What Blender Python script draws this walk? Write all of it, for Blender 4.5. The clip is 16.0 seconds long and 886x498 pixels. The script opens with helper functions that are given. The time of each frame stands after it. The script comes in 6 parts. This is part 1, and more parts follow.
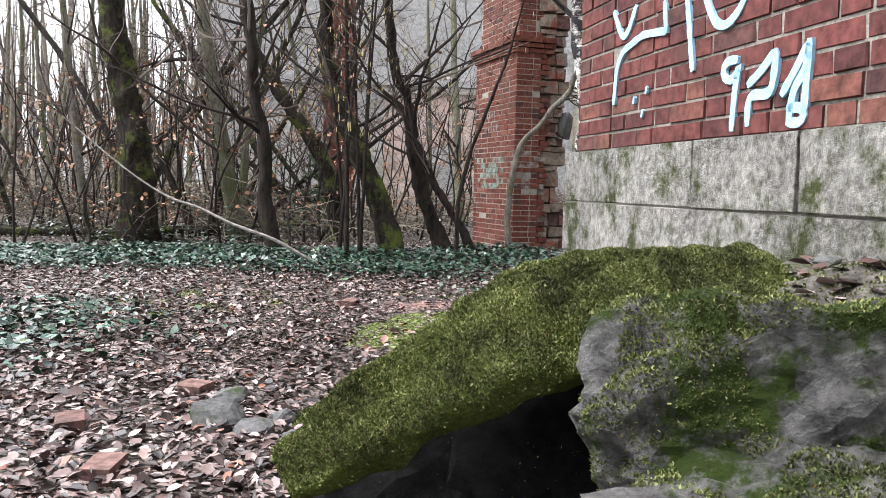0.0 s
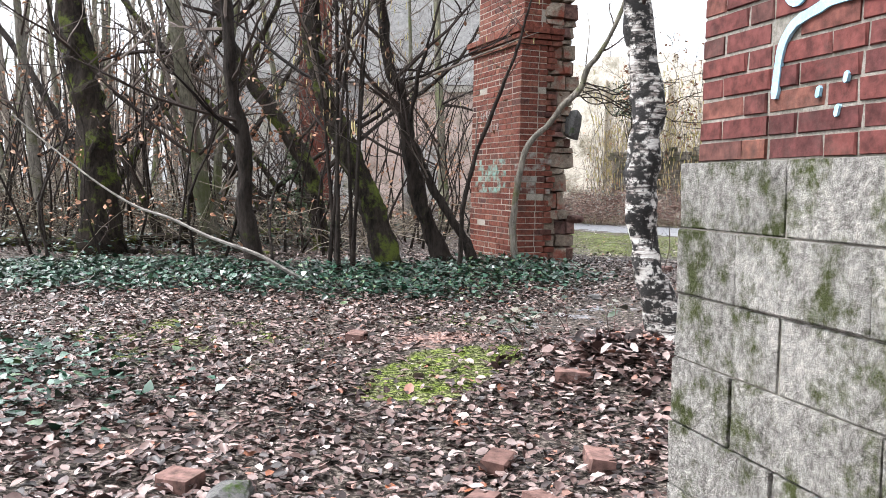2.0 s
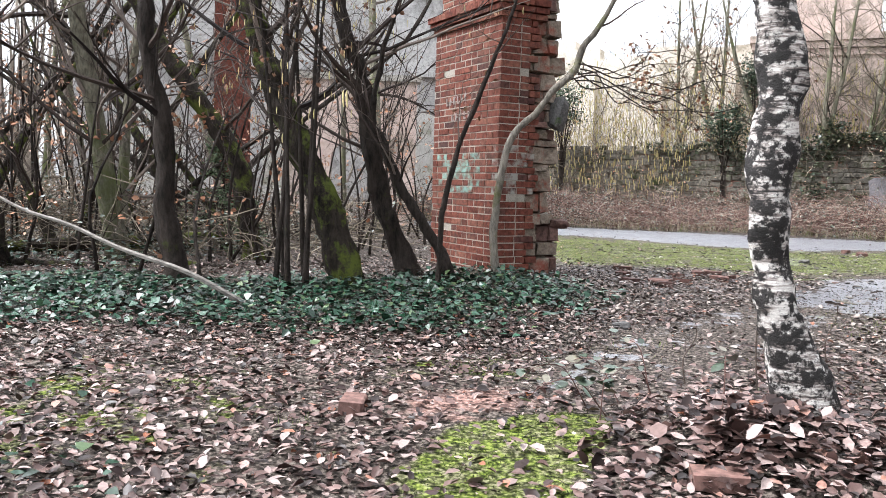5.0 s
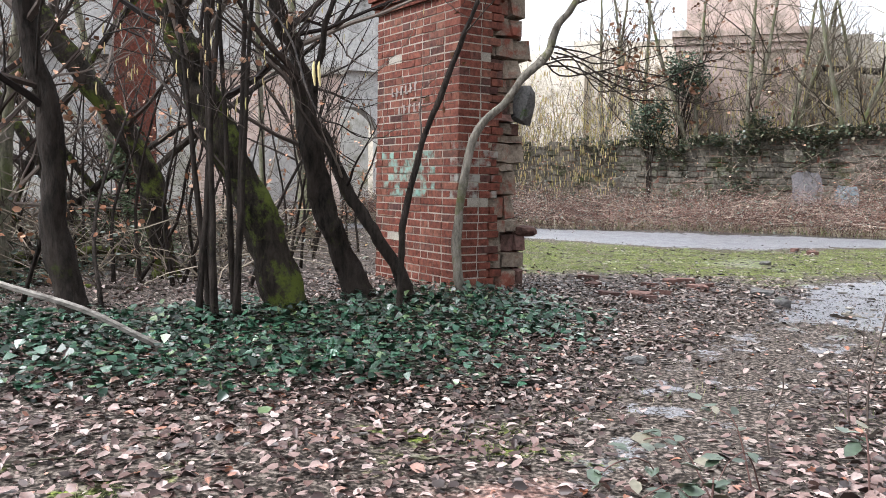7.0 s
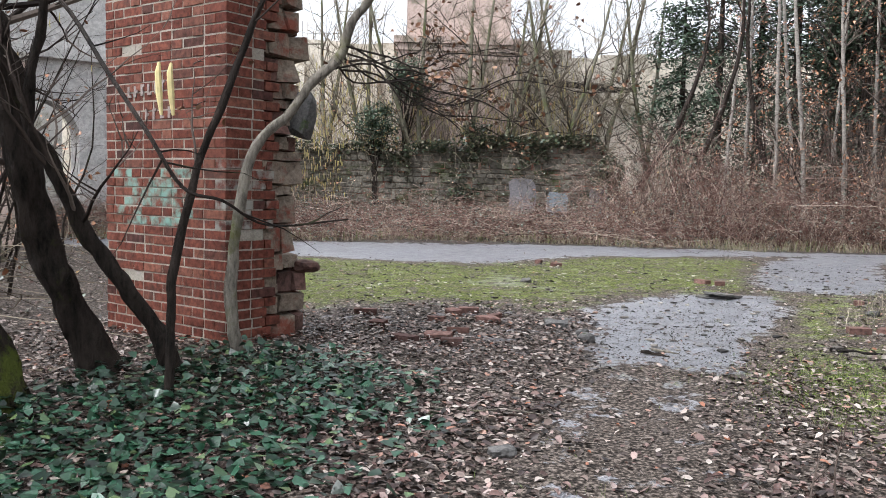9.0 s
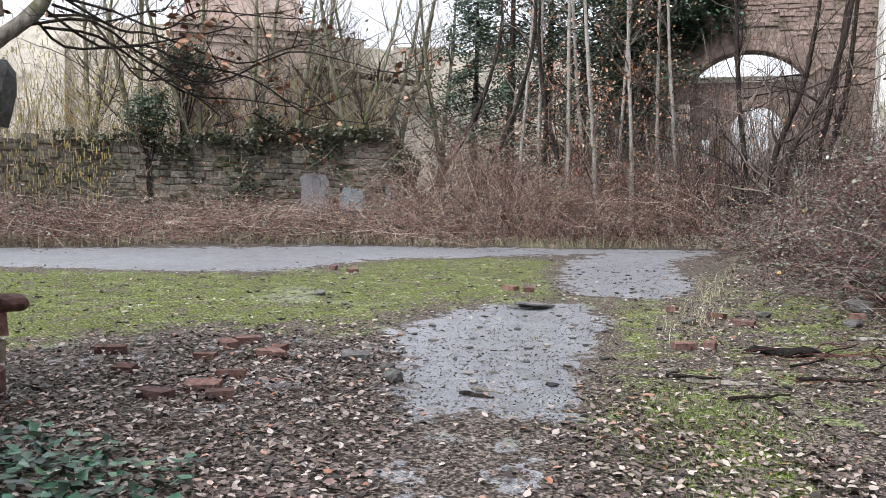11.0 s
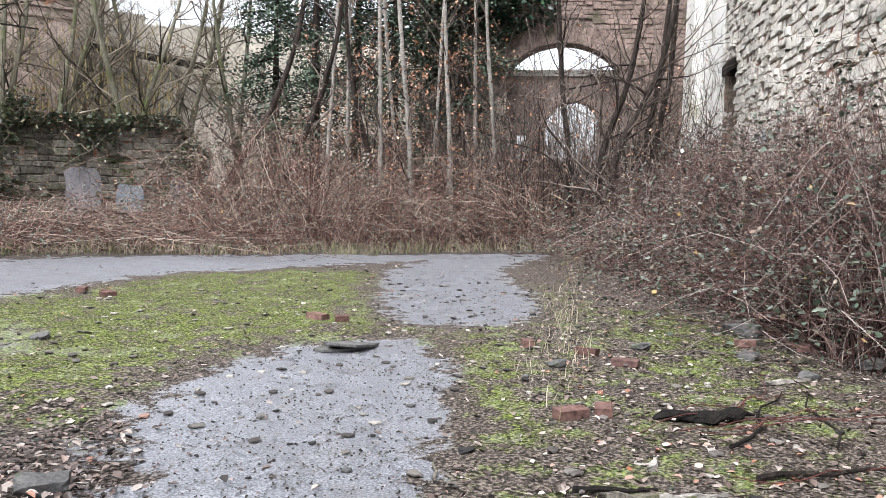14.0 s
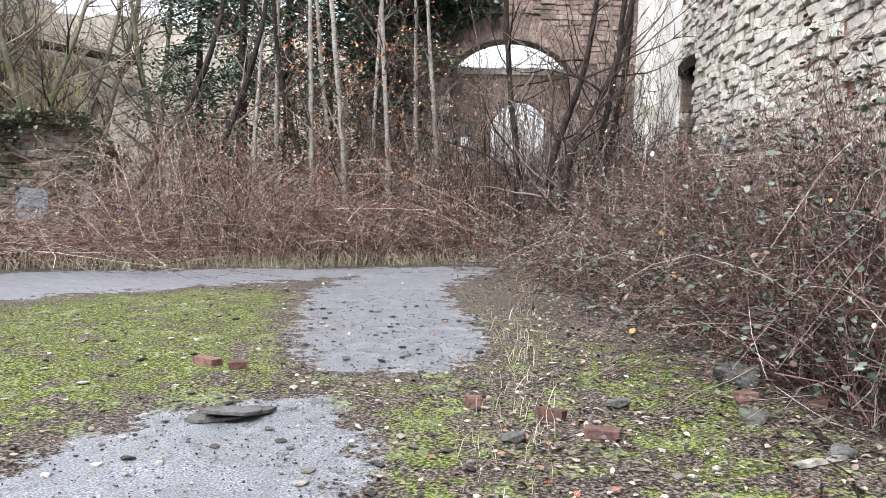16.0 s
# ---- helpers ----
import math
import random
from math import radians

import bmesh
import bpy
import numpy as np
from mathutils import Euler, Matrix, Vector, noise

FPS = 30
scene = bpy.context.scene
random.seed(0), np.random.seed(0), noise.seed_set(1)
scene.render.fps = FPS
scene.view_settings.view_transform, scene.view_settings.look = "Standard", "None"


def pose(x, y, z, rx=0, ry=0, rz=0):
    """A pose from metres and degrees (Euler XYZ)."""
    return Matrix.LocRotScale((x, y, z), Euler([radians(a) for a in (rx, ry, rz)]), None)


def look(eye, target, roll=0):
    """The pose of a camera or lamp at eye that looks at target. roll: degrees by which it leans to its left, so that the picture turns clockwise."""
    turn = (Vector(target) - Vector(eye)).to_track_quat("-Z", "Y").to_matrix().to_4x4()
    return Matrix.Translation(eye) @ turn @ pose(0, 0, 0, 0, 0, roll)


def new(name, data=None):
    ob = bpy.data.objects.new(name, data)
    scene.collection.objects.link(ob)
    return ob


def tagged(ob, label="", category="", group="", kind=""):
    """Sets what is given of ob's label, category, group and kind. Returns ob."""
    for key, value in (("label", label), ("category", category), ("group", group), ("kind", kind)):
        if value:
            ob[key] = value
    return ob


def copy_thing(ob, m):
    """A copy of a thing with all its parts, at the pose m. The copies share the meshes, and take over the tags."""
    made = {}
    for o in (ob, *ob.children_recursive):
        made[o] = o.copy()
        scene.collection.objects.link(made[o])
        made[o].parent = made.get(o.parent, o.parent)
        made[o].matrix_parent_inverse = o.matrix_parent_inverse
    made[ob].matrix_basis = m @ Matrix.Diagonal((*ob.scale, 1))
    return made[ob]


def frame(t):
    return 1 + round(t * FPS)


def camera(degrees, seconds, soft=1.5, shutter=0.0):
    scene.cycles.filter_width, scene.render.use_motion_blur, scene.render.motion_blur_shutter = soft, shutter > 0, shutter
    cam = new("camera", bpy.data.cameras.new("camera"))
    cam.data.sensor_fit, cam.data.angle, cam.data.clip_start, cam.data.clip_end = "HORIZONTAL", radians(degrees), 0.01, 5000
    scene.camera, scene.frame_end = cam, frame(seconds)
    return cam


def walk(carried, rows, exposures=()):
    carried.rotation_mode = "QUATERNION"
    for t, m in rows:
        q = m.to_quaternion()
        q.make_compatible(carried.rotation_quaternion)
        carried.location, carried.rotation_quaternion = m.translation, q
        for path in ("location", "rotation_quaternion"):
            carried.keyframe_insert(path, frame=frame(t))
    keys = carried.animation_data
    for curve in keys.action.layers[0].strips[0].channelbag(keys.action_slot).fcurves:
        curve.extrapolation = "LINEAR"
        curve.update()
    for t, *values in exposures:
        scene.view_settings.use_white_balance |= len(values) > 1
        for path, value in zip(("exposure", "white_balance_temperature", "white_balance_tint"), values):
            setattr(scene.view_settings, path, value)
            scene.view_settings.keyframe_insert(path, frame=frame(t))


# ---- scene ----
cam = camera(56.3, 16.0, 0.6)
PATH = [
    (0, (2.044, 0.548, 1.007), (1.701, 2.512, 0.857), 1.3),
    (0.5, (1.855, 0.779, 1.026), (1.527, 2.746, 0.872), 1.3),
    (1, (1.737, 1.086, 1.001), (1.424, 3.056, 0.846), 1.2),
    (1.5, (1.606, 1.335, 1.056), (1.312, 3.307, 0.902), 1.2),
    (2, (1.469, 1.549, 1.09), (1.202, 3.525, 0.937), 1.1),
    (2.5, (1.401, 1.86, 1.09), (1.162, 3.84, 0.938), 1.1),
    (3, (1.352, 2.114, 1.094), (1.139, 4.097, 0.942), 1.1),
    (3.2, (1.316, 2.177, 1.074), (1.114, 4.161, 0.924), 1.2),
    (5.3, (0.485, 3.426, 1.093), (0.465, 5.42, 0.937), 1.4),
    (5.5, (0.411, 3.532, 1.108), (0.406, 5.526, 0.951), 1.2),
    (6, (0.268, 3.828, 1.129), (0.32, 5.821, 0.972), 1.1),
    (6.5, (0.265, 4.174, 1.141), (0.355, 6.166, 0.983), 1.0),
    (7, (0.199, 4.563, 1.137), (0.366, 6.549, 0.98), 1.0),
    (7.5, (0.103, 4.945, 1.159), (0.422, 6.913, 1.002), 1.0),
    (8, (0.03, 5.39, 1.147), (0.538, 7.318, 0.992), 1.1),
    (8.5, (-0.072, 5.768, 1.239), (0.615, 7.64, 1.088), 1.2),
    (9, (-0.156, 6.068, 1.358), (0.686, 7.876, 1.211), 1.3),
    (9.5, (-0.081, 6.371, 1.403), (0.88, 8.119, 1.256), 1.2),
    (10, (0.069, 6.616, 1.471), (1.135, 8.302, 1.323), 1.0),
    (10.2, (0.154, 6.732, 1.451), (1.262, 8.39, 1.303), 1.0),
    (12.3, (1.458, 8.264, 1.432), (2.892, 9.65, 1.279), 1.4),
    (12.5, (1.555, 8.359, 1.428), (3.01, 9.724, 1.277), 1.3),
    (13, (1.897, 8.637, 1.423), (3.4, 9.948, 1.273), 1.2),
    (13.5, (2.172, 8.915, 1.42), (3.716, 10.177, 1.272), 1.4),
    (14, (2.47, 9.245, 1.445), (4.05, 10.461, 1.296), 1.4),
    (14.5, (2.812, 9.49, 1.428), (4.421, 10.668, 1.28), 1.5),
    (15, (3.189, 9.709, 1.486), (4.816, 10.863, 1.338), 1.5),
    (15.5, (3.588, 9.976, 1.511), (5.232, 11.106, 1.364), 1.5),
    (16, (3.98, 10.2, 1.517), (5.639, 11.308, 1.377), 1.6),
]
walk(cam, [(t, look(eye, target, roll)) for t, eye, target, roll in PATH], [(t, stops, 6100, 10) for t, stops in ((0, 1.78), (3, 1.9), (5.5, 1.88), (7.5, 1.64), (8, 1.5), (9, 1.42), (10, 1.42), (12.5, 1.52), (14, 1.62), (16, 1.7))])

# ---- daylight: overcast ----
world = bpy.data.worlds.new("overcast")
world.use_nodes = True
scene.world = world
wn = world.node_tree
wn.nodes.clear()
sky = wn.nodes.new("ShaderNodeTexSky")
sky.sky_type, sky.sun_disc = "NISHITA", False
sky.sun_elevation, sky.sun_rotation = radians(52), radians(292)
sky.air_density, sky.dust_density, sky.ozone_density = 1.0, 6.0, 1.0
grey = wn.nodes.new("ShaderNodeHueSaturation")
grey.inputs["Saturation"].default_value = 0.2
back = wn.nodes.new("ShaderNodeBackground")
back.inputs["Strength"].default_value = 0.15
wout = wn.nodes.new("ShaderNodeOutputWorld")
wn.links.new(sky.outputs[0], grey.inputs["Color"])
cloud = wn.nodes.new("ShaderNodeMix")
cloud.data_type = "RGBA"
cloud.inputs["Factor"].default_value = 0.3
cloud.inputs["B"].default_value = (5.0, 5.05, 5.1, 1)
wn.links.new(grey.outputs[0], cloud.inputs["A"])
wn.links.new(cloud.outputs["Result"], back.inputs["Color"])
wn.links.new(back.outputs[0], wout.inputs[0])
sun = new("sun", bpy.data.lights.new("sun", "SUN"))
sun.data.energy, sun.data.angle, sun.data.color = 1.5, radians(16), (1.0, 0.98, 0.96)
sun.matrix_world = look((-20, -2, 30), (0, 6, 0))


# ---- materials ----
def material(name, rough=0.8, spec=0.3):
    m = bpy.data.materials.new(name)
    m.use_nodes = True
    b = m.node_tree.nodes["Principled BSDF"]
    b.inputs["Roughness"].default_value = rough
    b.inputs["Specular IOR Level"].default_value = spec
    return m, m.node_tree, b


def noise_of(nt, scale, detail=6, stretch=(1, 1, 1), rough=0.6):
    tc = nt.nodes.new("ShaderNodeNewGeometry")
    mp = nt.nodes.new("ShaderNodeMapping")
    mp.inputs["Scale"].default_value = stretch
    n = nt.nodes.new("ShaderNodeTexNoise")
    n.inputs["Scale"].default_value, n.inputs["Detail"].default_value = scale, detail
    n.inputs["Roughness"].default_value = rough
    nt.links.new(tc.outputs["Position"], mp.inputs[0])
    nt.links.new(mp.outputs[0], n.inputs["Vector"])
    return n.outputs["Fac"]


def ramp_of(nt, fac, stops):
    r = nt.nodes.new("ShaderNodeValToRGB")
    e = r.color_ramp.elements
    while len(e) < len(stops):
        e.new(0.5)
    for k, (p, c) in zip(e, stops):
        k.position, k.color = p, (c, c, c, 1) if isinstance(c, (int, float)) else (*c, 1)
    nt.links.new(fac, r.inputs[0])
    return r.outputs[0]


def mixed(nt, fac, a, b, mode="MIX"):
    m = nt.nodes.new("ShaderNodeMix")
    m.data_type, m.blend_type = "RGBA", mode
    for k, v in ((0, fac), (6, a), (7, b)):
        if isinstance(v, (int, float)):
            m.inputs[k].default_value = v if k == 0 else (v, v, v, 1)
        elif isinstance(v, tuple):
            m.inputs[k].default_value = (*v, 1)
        else:
            nt.links.new(v, m.inputs[k])
    return m.outputs[2]


def bumped(nt, b, height, strength=0.5, distance=0.01):
    k = nt.nodes.new("ShaderNodeBump")
    k.inputs["Strength"].default_value, k.inputs["Distance"].default_value = strength, distance
    nt.links.new(height, k.inputs["Height"])
    nt.links.new(k.outputs[0], b.inputs["Normal"])


def object_random(nt):
    return nt.nodes.new("ShaderNodeObjectInfo").outputs["Random"]


def island_random(nt):
    return nt.nodes.new("ShaderNodeNewGeometry").outputs["Random Per Island"]


def mottled(name, dark, light, big=1.5, fine=30, rough=0.85, bump=0.4, dist=0.01, stain=None, stain_at=(0.5, 0.62), stain_scale=2.0, vary=0.0, stretch=(1, 1, 1), spec=0.12):
    m, nt, b = material(name, rough, spec)
    f = noise_of(nt, fine, 10, stretch, 0.72)
    g = noise_of(nt, big, 5, stretch)
    c = mixed(nt, ramp_of(nt, f, [(0.37, 0.0), (0.63, 1.0)]), dark, light)
    c = mixed(nt, 0.42, c, ramp_of(nt, g, [(0.3, dark), (0.7, light)]))
    if stain:
        k = noise_of(nt, stain_scale, 12, (1, 1, 1), 0.74)
        c = mixed(nt, ramp_of(nt, k, [(stain_at[0], 0.0), (stain_at[1], 1.0)]), c, stain)
    if vary:
        c = mixed(nt, 1.0, c, ramp_of(nt, object_random(nt), [(0.0, 1 - vary), (1.0, 1.0)]), "MULTIPLY")
    nt.links.new(c, b.inputs["Base Color"])
    if bump:
        bumped(nt, b, f, bump, dist)
    return m


def scattered(name, stops, rough=0.6, spec=0.15, fine=60, swing=(0.55, 1.25)):
    """Many small pieces in one mesh, each with a colour of its own."""
    m, nt, b = material(name, rough, spec)
    c = ramp_of(nt, island_random(nt), stops)
    c = mixed(nt, 0.5 if fine > 20 else 0.8, c, ramp_of(nt, noise_of(nt, fine, 4), [(0.34, swing[0]), (0.66, swing[1])]), "MULTIPLY")
    nt.links.new(c, b.inputs["Base Color"])
    return m


def brick_material(name, tones, joined=False, dirt=(0.05, 0.035, 0.03), paint=None):
    m, nt, b = material(name, 0.8, 0.12)
    c = ramp_of(nt, island_random(nt) if joined else object_random(nt), tones)
    f = noise_of(nt, 22, 8)
    c = mixed(nt, 0.9, c, ramp_of(nt, f, [(0.32, 0.38), (0.66, 1.3)]), "MULTIPLY")
    d = noise_of(nt, 4.5, 8, (1, 1, 1), 0.7)
    c = mixed(nt, ramp_of(nt, d, [(0.54, 0.0), (0.72, 0.8)]), c, dirt)
    if paint:
        p = noise_of(nt, 9, 6)
        c = mixed(nt, ramp_of(nt, p, [(0.42, 0.0), (0.60, 0.8)]), c, paint)
    nt.links.new(c, b.inputs["Base Color"])
    bumped(nt, b, f, 0.6, 0.006)
    return m


BRICK_TONES = [(0.0, (0.112, 0.036, 0.026)), (0.3, (0.165, 0.056, 0.039)), (0.6, (0.132, 0.044, 0.031)), (0.85, (0.200, 0.083, 0.058)), (1.0, (0.062, 0.030, 0.027))]
DARK_TONES = [(0.0, (0.075, 0.028, 0.027)), (0.3, (0.13, 0.042, 0.036)), (0.6, (0.095, 0.034, 0.031)), (0.85, (0.17, 0.07, 0.05)), (1.0, (0.045, 0.024, 0.026))]
M_BRICK = brick_material("pillar_brick", BRICK_TONES)
M_BRICK_J = brick_material("pillar_brick_joined", BRICK_TONES, True)
M_BRICK_P = brick_material("painted_brick", BRICK_TONES, paint=(0.30, 0.31, 0.28))
M_BRICK_G = brick_material("green_brick", BRICK_TONES, paint=(0.20, 0.36, 0.31))
M_WALLBRICK = brick_material("wall_brick", DARK_TONES)
M_BLOCKRED = brick_material("loose_brick", [(0.0, (0.095, 0.052, 0.043)), (0.5, (0.17, 0.10, 0.085)), (1.0, (0.075, 0.045, 0.04))], dirt=(0.03, 0.026, 0.022))
M_MORTAR = mottled("mortar", (0.20, 0.18, 0.15), (0.42, 0.385, 0.335), 3, 60, 0.95, 0.6, 0.004, stain=(0.13, 0.125, 0.09), stain_at=(0.54, 0.7))
M_GRANITE = mottled("plinth_stone", (0.06, 0.053, 0.045), (0.74, 0.70, 0.64), 3, 34, 0.9, 1.0, 0.09, stain=(0.085, 0.098, 0.033), stain_at=(0.49, 0.60), stain_scale=4.5, vary=0.3)
M_WALLMORTAR = mottled("dirty_mortar", (0.10, 0.09, 0.075), (0.34, 0.31, 0.27), 4, 60, 0.95, 0.6, 0.004, stain=(0.05, 0.05, 0.035), stain_at=(0.5, 0.66))
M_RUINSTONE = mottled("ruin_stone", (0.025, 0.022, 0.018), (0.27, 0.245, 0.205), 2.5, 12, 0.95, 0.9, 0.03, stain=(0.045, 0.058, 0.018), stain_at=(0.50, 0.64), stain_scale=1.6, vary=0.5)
M_DARKBRICK = mottled("sooty_brickwork", (0.035, 0.027, 0.024), (0.30, 0.235, 0.205), 1.2, 9, 0.95, 0.9, 0.03, stain=(0.20, 0.085, 0.065), stain_at=(0.56, 0.68), stain_scale=1.3)
M_ARCHBRICK = mottled("arch_brickwork", (0.12, 0.088, 0.075), (0.42, 0.315, 0.275), 1.5, 10, 0.95, 0.7, 0.02, stain=(0.10, 0.095, 0.06), stain_at=(0.5, 0.64), stain_scale=1.4, vary=0.35)
M_RUBBLE = mottled("rubble_core", (0.07, 0.055, 0.045), (0.34, 0.28, 0.22), 4, 24, 0.95, 0.9, 0.02, stain=(0.20, 0.065, 0.045), stain_at=(0.52, 0.62), stain_scale=2.5)
M_STONE = mottled("field_stone", (0.149, 0.138, 0.121), (0.632, 0.598, 0.529), 3, 20, 0.95, 0.8, 0.02, stain=(0.081, 0.103, 0.040), stain_at=(0.60, 0.74), vary=0.4)
M_PALESTONE = mottled("pale_stone", (0.34, 0.305, 0.26), (0.80, 0.765, 0.70), 2.5, 16, 0.95, 1.0, 0.05, stain=(0.112, 0.098, 0.084), stain_at=(0.56, 0.66), vary=0.22)
M_PLASTER = mottled("weathered_plaster", (0.46, 0.45, 0.42), (0.76, 0.745, 0.71), 0.6, 18, 0.95, 0.5, 0.01, stain=(0.20, 0.19, 0.10), stain_at=(0.52, 0.66), stain_scale=0.7, stretch=(1, 1, 0.35))
M_TAN = mottled("tan_masonry", (0.44, 0.395, 0.325), (0.78, 0.72, 0.625), 0.5, 9, 0.95, 0.6, 0.02, stain=(0.16, 0.14, 0.09), stain_at=(0.52, 0.66), stain_scale=0.6)
M_PINK = mottled("old_pink_brick", (0.40, 0.29, 0.25), (0.72, 0.59, 0.53), 0.8, 12, 0.95, 0.5, 0.02, stain=(0.22, 0.19, 0.15), stain_at=(0.5, 0.62), stain_scale=1.2)
M_GREYWALL = mottled("grey_plaster", (0.27, 0.265, 0.255), (0.70, 0.68, 0.66), 0.5, 10, 0.95, 0.5, 0.02, stain=(0.14, 0.13, 0.12), stain_at=(0.52, 0.64), stain_scale=0.5)
M_SLAB = mottled("slate_stone", (0.049, 0.048, 0.049), (0.168, 0.161, 0.154), 5, 40, 0.8, 0.8, 0.01, stain=(0.042, 0.070, 0.010), stain_at=(0.55, 0.66), stain_scale=6, vary=0.3)
M_ROCK = mottled("dark_rock", (0.016, 0.015, 0.015), (0.30, 0.285, 0.27), 5, 20, 0.8, 1.0, 0.09, stain=(0.05, 0.075, 0.014), stain_at=(0.47, 0.54), stain_scale=6)
M_LEDGE = mottled("ledge_soil", (0.03, 0.024, 0.02), (0.26, 0.235, 0.205), 5, 34, 0.95, 1.0, 0.03, stain=(0.06, 0.075, 0.02), stain_at=(0.52, 0.62), stain_scale=5)
# rock with the shade of the hollow under the slab put into its colour
M_SHADEROCK = mottled("hollow_shade_rock", (0.003, 0.003, 0.003), (0.014, 0.0135, 0.013), 6, 24, 1.0, 1.0, 0.04, spec=0.04)
M_MOSSBED = mottled("moss_bed", (0.018, 0.026, 0.005), (0.14, 0.165, 0.03), 9, 110, 0.95, 1.0, 0.02)
M_MOSS = scattered("moss_sprigs", [(0.0, (0.035, 0.055, 0.010)), (0.35, (0.098, 0.112, 0.030)), (0.75, (0.172, 0.185, 0.066)), (0.96, (0.29, 0.295, 0.13)), (1.0, (0.15, 0.10, 0.04))], 0.85, 0.25, 9, (0.2, 1.6))
M_BARK = mottled("dark_bark", (0.002, 0.0018, 0.0015), (0.062, 0.048, 0.040), 5, 24, 0.8, 1.0, 0.07, stain=(0.055, 0.065, 0.018), stain_at=(0.6, 0.72), stain_scale=3.5, stretch=(1, 1, 0.3))
M_GROUNDMOSS = scattered("ground_moss_sprigs", [(0.0, (0.018, 0.032, 0.008)), (0.5, (0.048, 0.064, 0.014)), (0.9, (0.110, 0.126, 0.030)), (1.0, (0.20, 0.205, 0.07))], 0.85, 0.25)
M_MOSSBARK = mottled("mossy_bark", (0.002, 0.0018, 0.0015), (0.062, 0.048, 0.038), 5, 24, 0.85, 1.0, 0.07, stain=(0.095, 0.115, 0.022), stain_at=(0.51, 0.60), stain_scale=3.0, stretch=(1, 1, 0.3))
M_GREYBARK = mottled("grey_bark", (0.03, 0.026, 0.022), (0.30, 0.27, 0.225), 6, 30, 0.9, 0.9, 0.03, stain=(0.10, 0.105, 0.04), stain_at=(0.5, 0.62), stain_scale=1.5, stretch=(1, 1, 0.3))
M_FOREST = mottled("forest_bark", (0.03, 0.028, 0.021), (0.27, 0.25, 0.19), 5, 30, 0.9, 0.9, 0.02, stain=(0.10, 0.115, 0.045), stain_at=(0.48, 0.64), stain_scale=1.2, stretch=(1, 1, 0.35))
M_PALEBARK = mottled("pale_bark", (0.07, 0.062, 0.055), (0.40, 0.37, 0.33), 4, 18, 0.85, 0.6, 0.01, stretch=(1, 1, 2.5))
M_TWIG = scattered("twigs", [(0.0, (0.014, 0.010, 0.009)), (0.5, (0.06, 0.045, 0.038)), (1.0, (0.22, 0.18, 0.155))], 0.7, 0.12)
M_PALETWIG = scattered("pale_twigs", [(0.0, (0.075, 0.062, 0.053)), (0.6, (0.250, 0.213, 0.175)), (1.0, (0.525, 0.463, 0.388))], 0.8, 0.12)
M_REDCANE = mottled("red_cane", (0.045, 0.014, 0.012), (0.13, 0.048, 0.042), 4, 30, 0.55, 0.2, 0.003)
M_HAZELTWIG = scattered("hazel_twigs", [(0.0, (0.035, 0.028, 0.022)), (0.6, (0.14, 0.115, 0.085)), (1.0, (0.36, 0.31, 0.24))], 0.8, 0.12)
M_BRAMBLE = scattered("bramble_canes", [(0.0, (0.016, 0.010, 0.009)), (0.4, (0.068, 0.034, 0.030)), (0.78, (0.165, 0.105, 0.092)), (1.0, (0.38, 0.33, 0.30))], 0.75, 0.12)
M_REDBRAMBLE = scattered("red_bramble_canes", [(0.0, (0.028, 0.012, 0.010)), (0.5, (0.135, 0.074, 0.060)), (0.85, (0.27, 0.195, 0.16)), (1.0, (0.48, 0.40, 0.33))], 0.75, 0.12)
M_BRAMBLELEAF = scattered("bramble_leaves", [(0.0, (0.014, 0.022, 0.012)), (0.5, (0.045, 0.066, 0.042)), (0.88, (0.13, 0.155, 0.12)), (0.97, (0.16, 0.10, 0.06)), (1.0, (0.36, 0.24, 0.08))], 0.3, 0.6)
M_LITTER = scattered("fallen_leaves", [(0.0, (0.012, 0.008, 0.007)), (0.25, (0.042, 0.024, 0.021)), (0.5, (0.115, 0.068, 0.058)), (0.75, (0.20, 0.137, 0.122)), (0.95, (0.34, 0.27, 0.25)), (1.0, (0.23, 0.075, 0.031))], 0.4, 0.3)
M_PALELITTER = scattered("pale_fallen_leaves", [(0.0, (0.015, 0.011, 0.009)), (0.35, (0.065, 0.045, 0.037)), (0.65, (0.16, 0.118, 0.10)), (0.92, (0.36, 0.315, 0.28)), (1.0, (0.24, 0.085, 0.04))], 0.4, 0.35)
M_IVY = scattered("ivy_leaves", [(0.0, (0.003, 0.010, 0.005)), (0.5, (0.011, 0.037, 0.019)), (0.88, (0.030, 0.085, 0.050)), (1.0, (0.08, 0.115, 0.045))], 0.3, 0.4)
M_WALLIVY = scattered("wall_ivy_leaves", [(0.0, (0.012, 0.022, 0.010)), (0.45, (0.035, 0.055, 0.026)), (0.7, (0.085, 0.10, 0.055)), (0.9, (0.16, 0.125, 0.08)), (1.0, (0.26, 0.24, 0.17))], 0.4, 0.5)
M_GRASS = scattered("grass_blades", [(0.0, (0.06, 0.11, 0.015)), (0.5, (0.13, 0.20, 0.03)), (0.8, (0.20, 0.25, 0.06)), (1.0, (0.40, 0.34, 0.20))], 0.6, 0.4)
M_STRAW = scattered("dry_grass", [(0.0, (0.20, 0.165, 0.11)), (0.6, (0.42, 0.37, 0.29)), (0.8, (0.22, 0.22, 0.10)), (1.0, (0.10, 0.14, 0.04))], 0.7, 0.3)
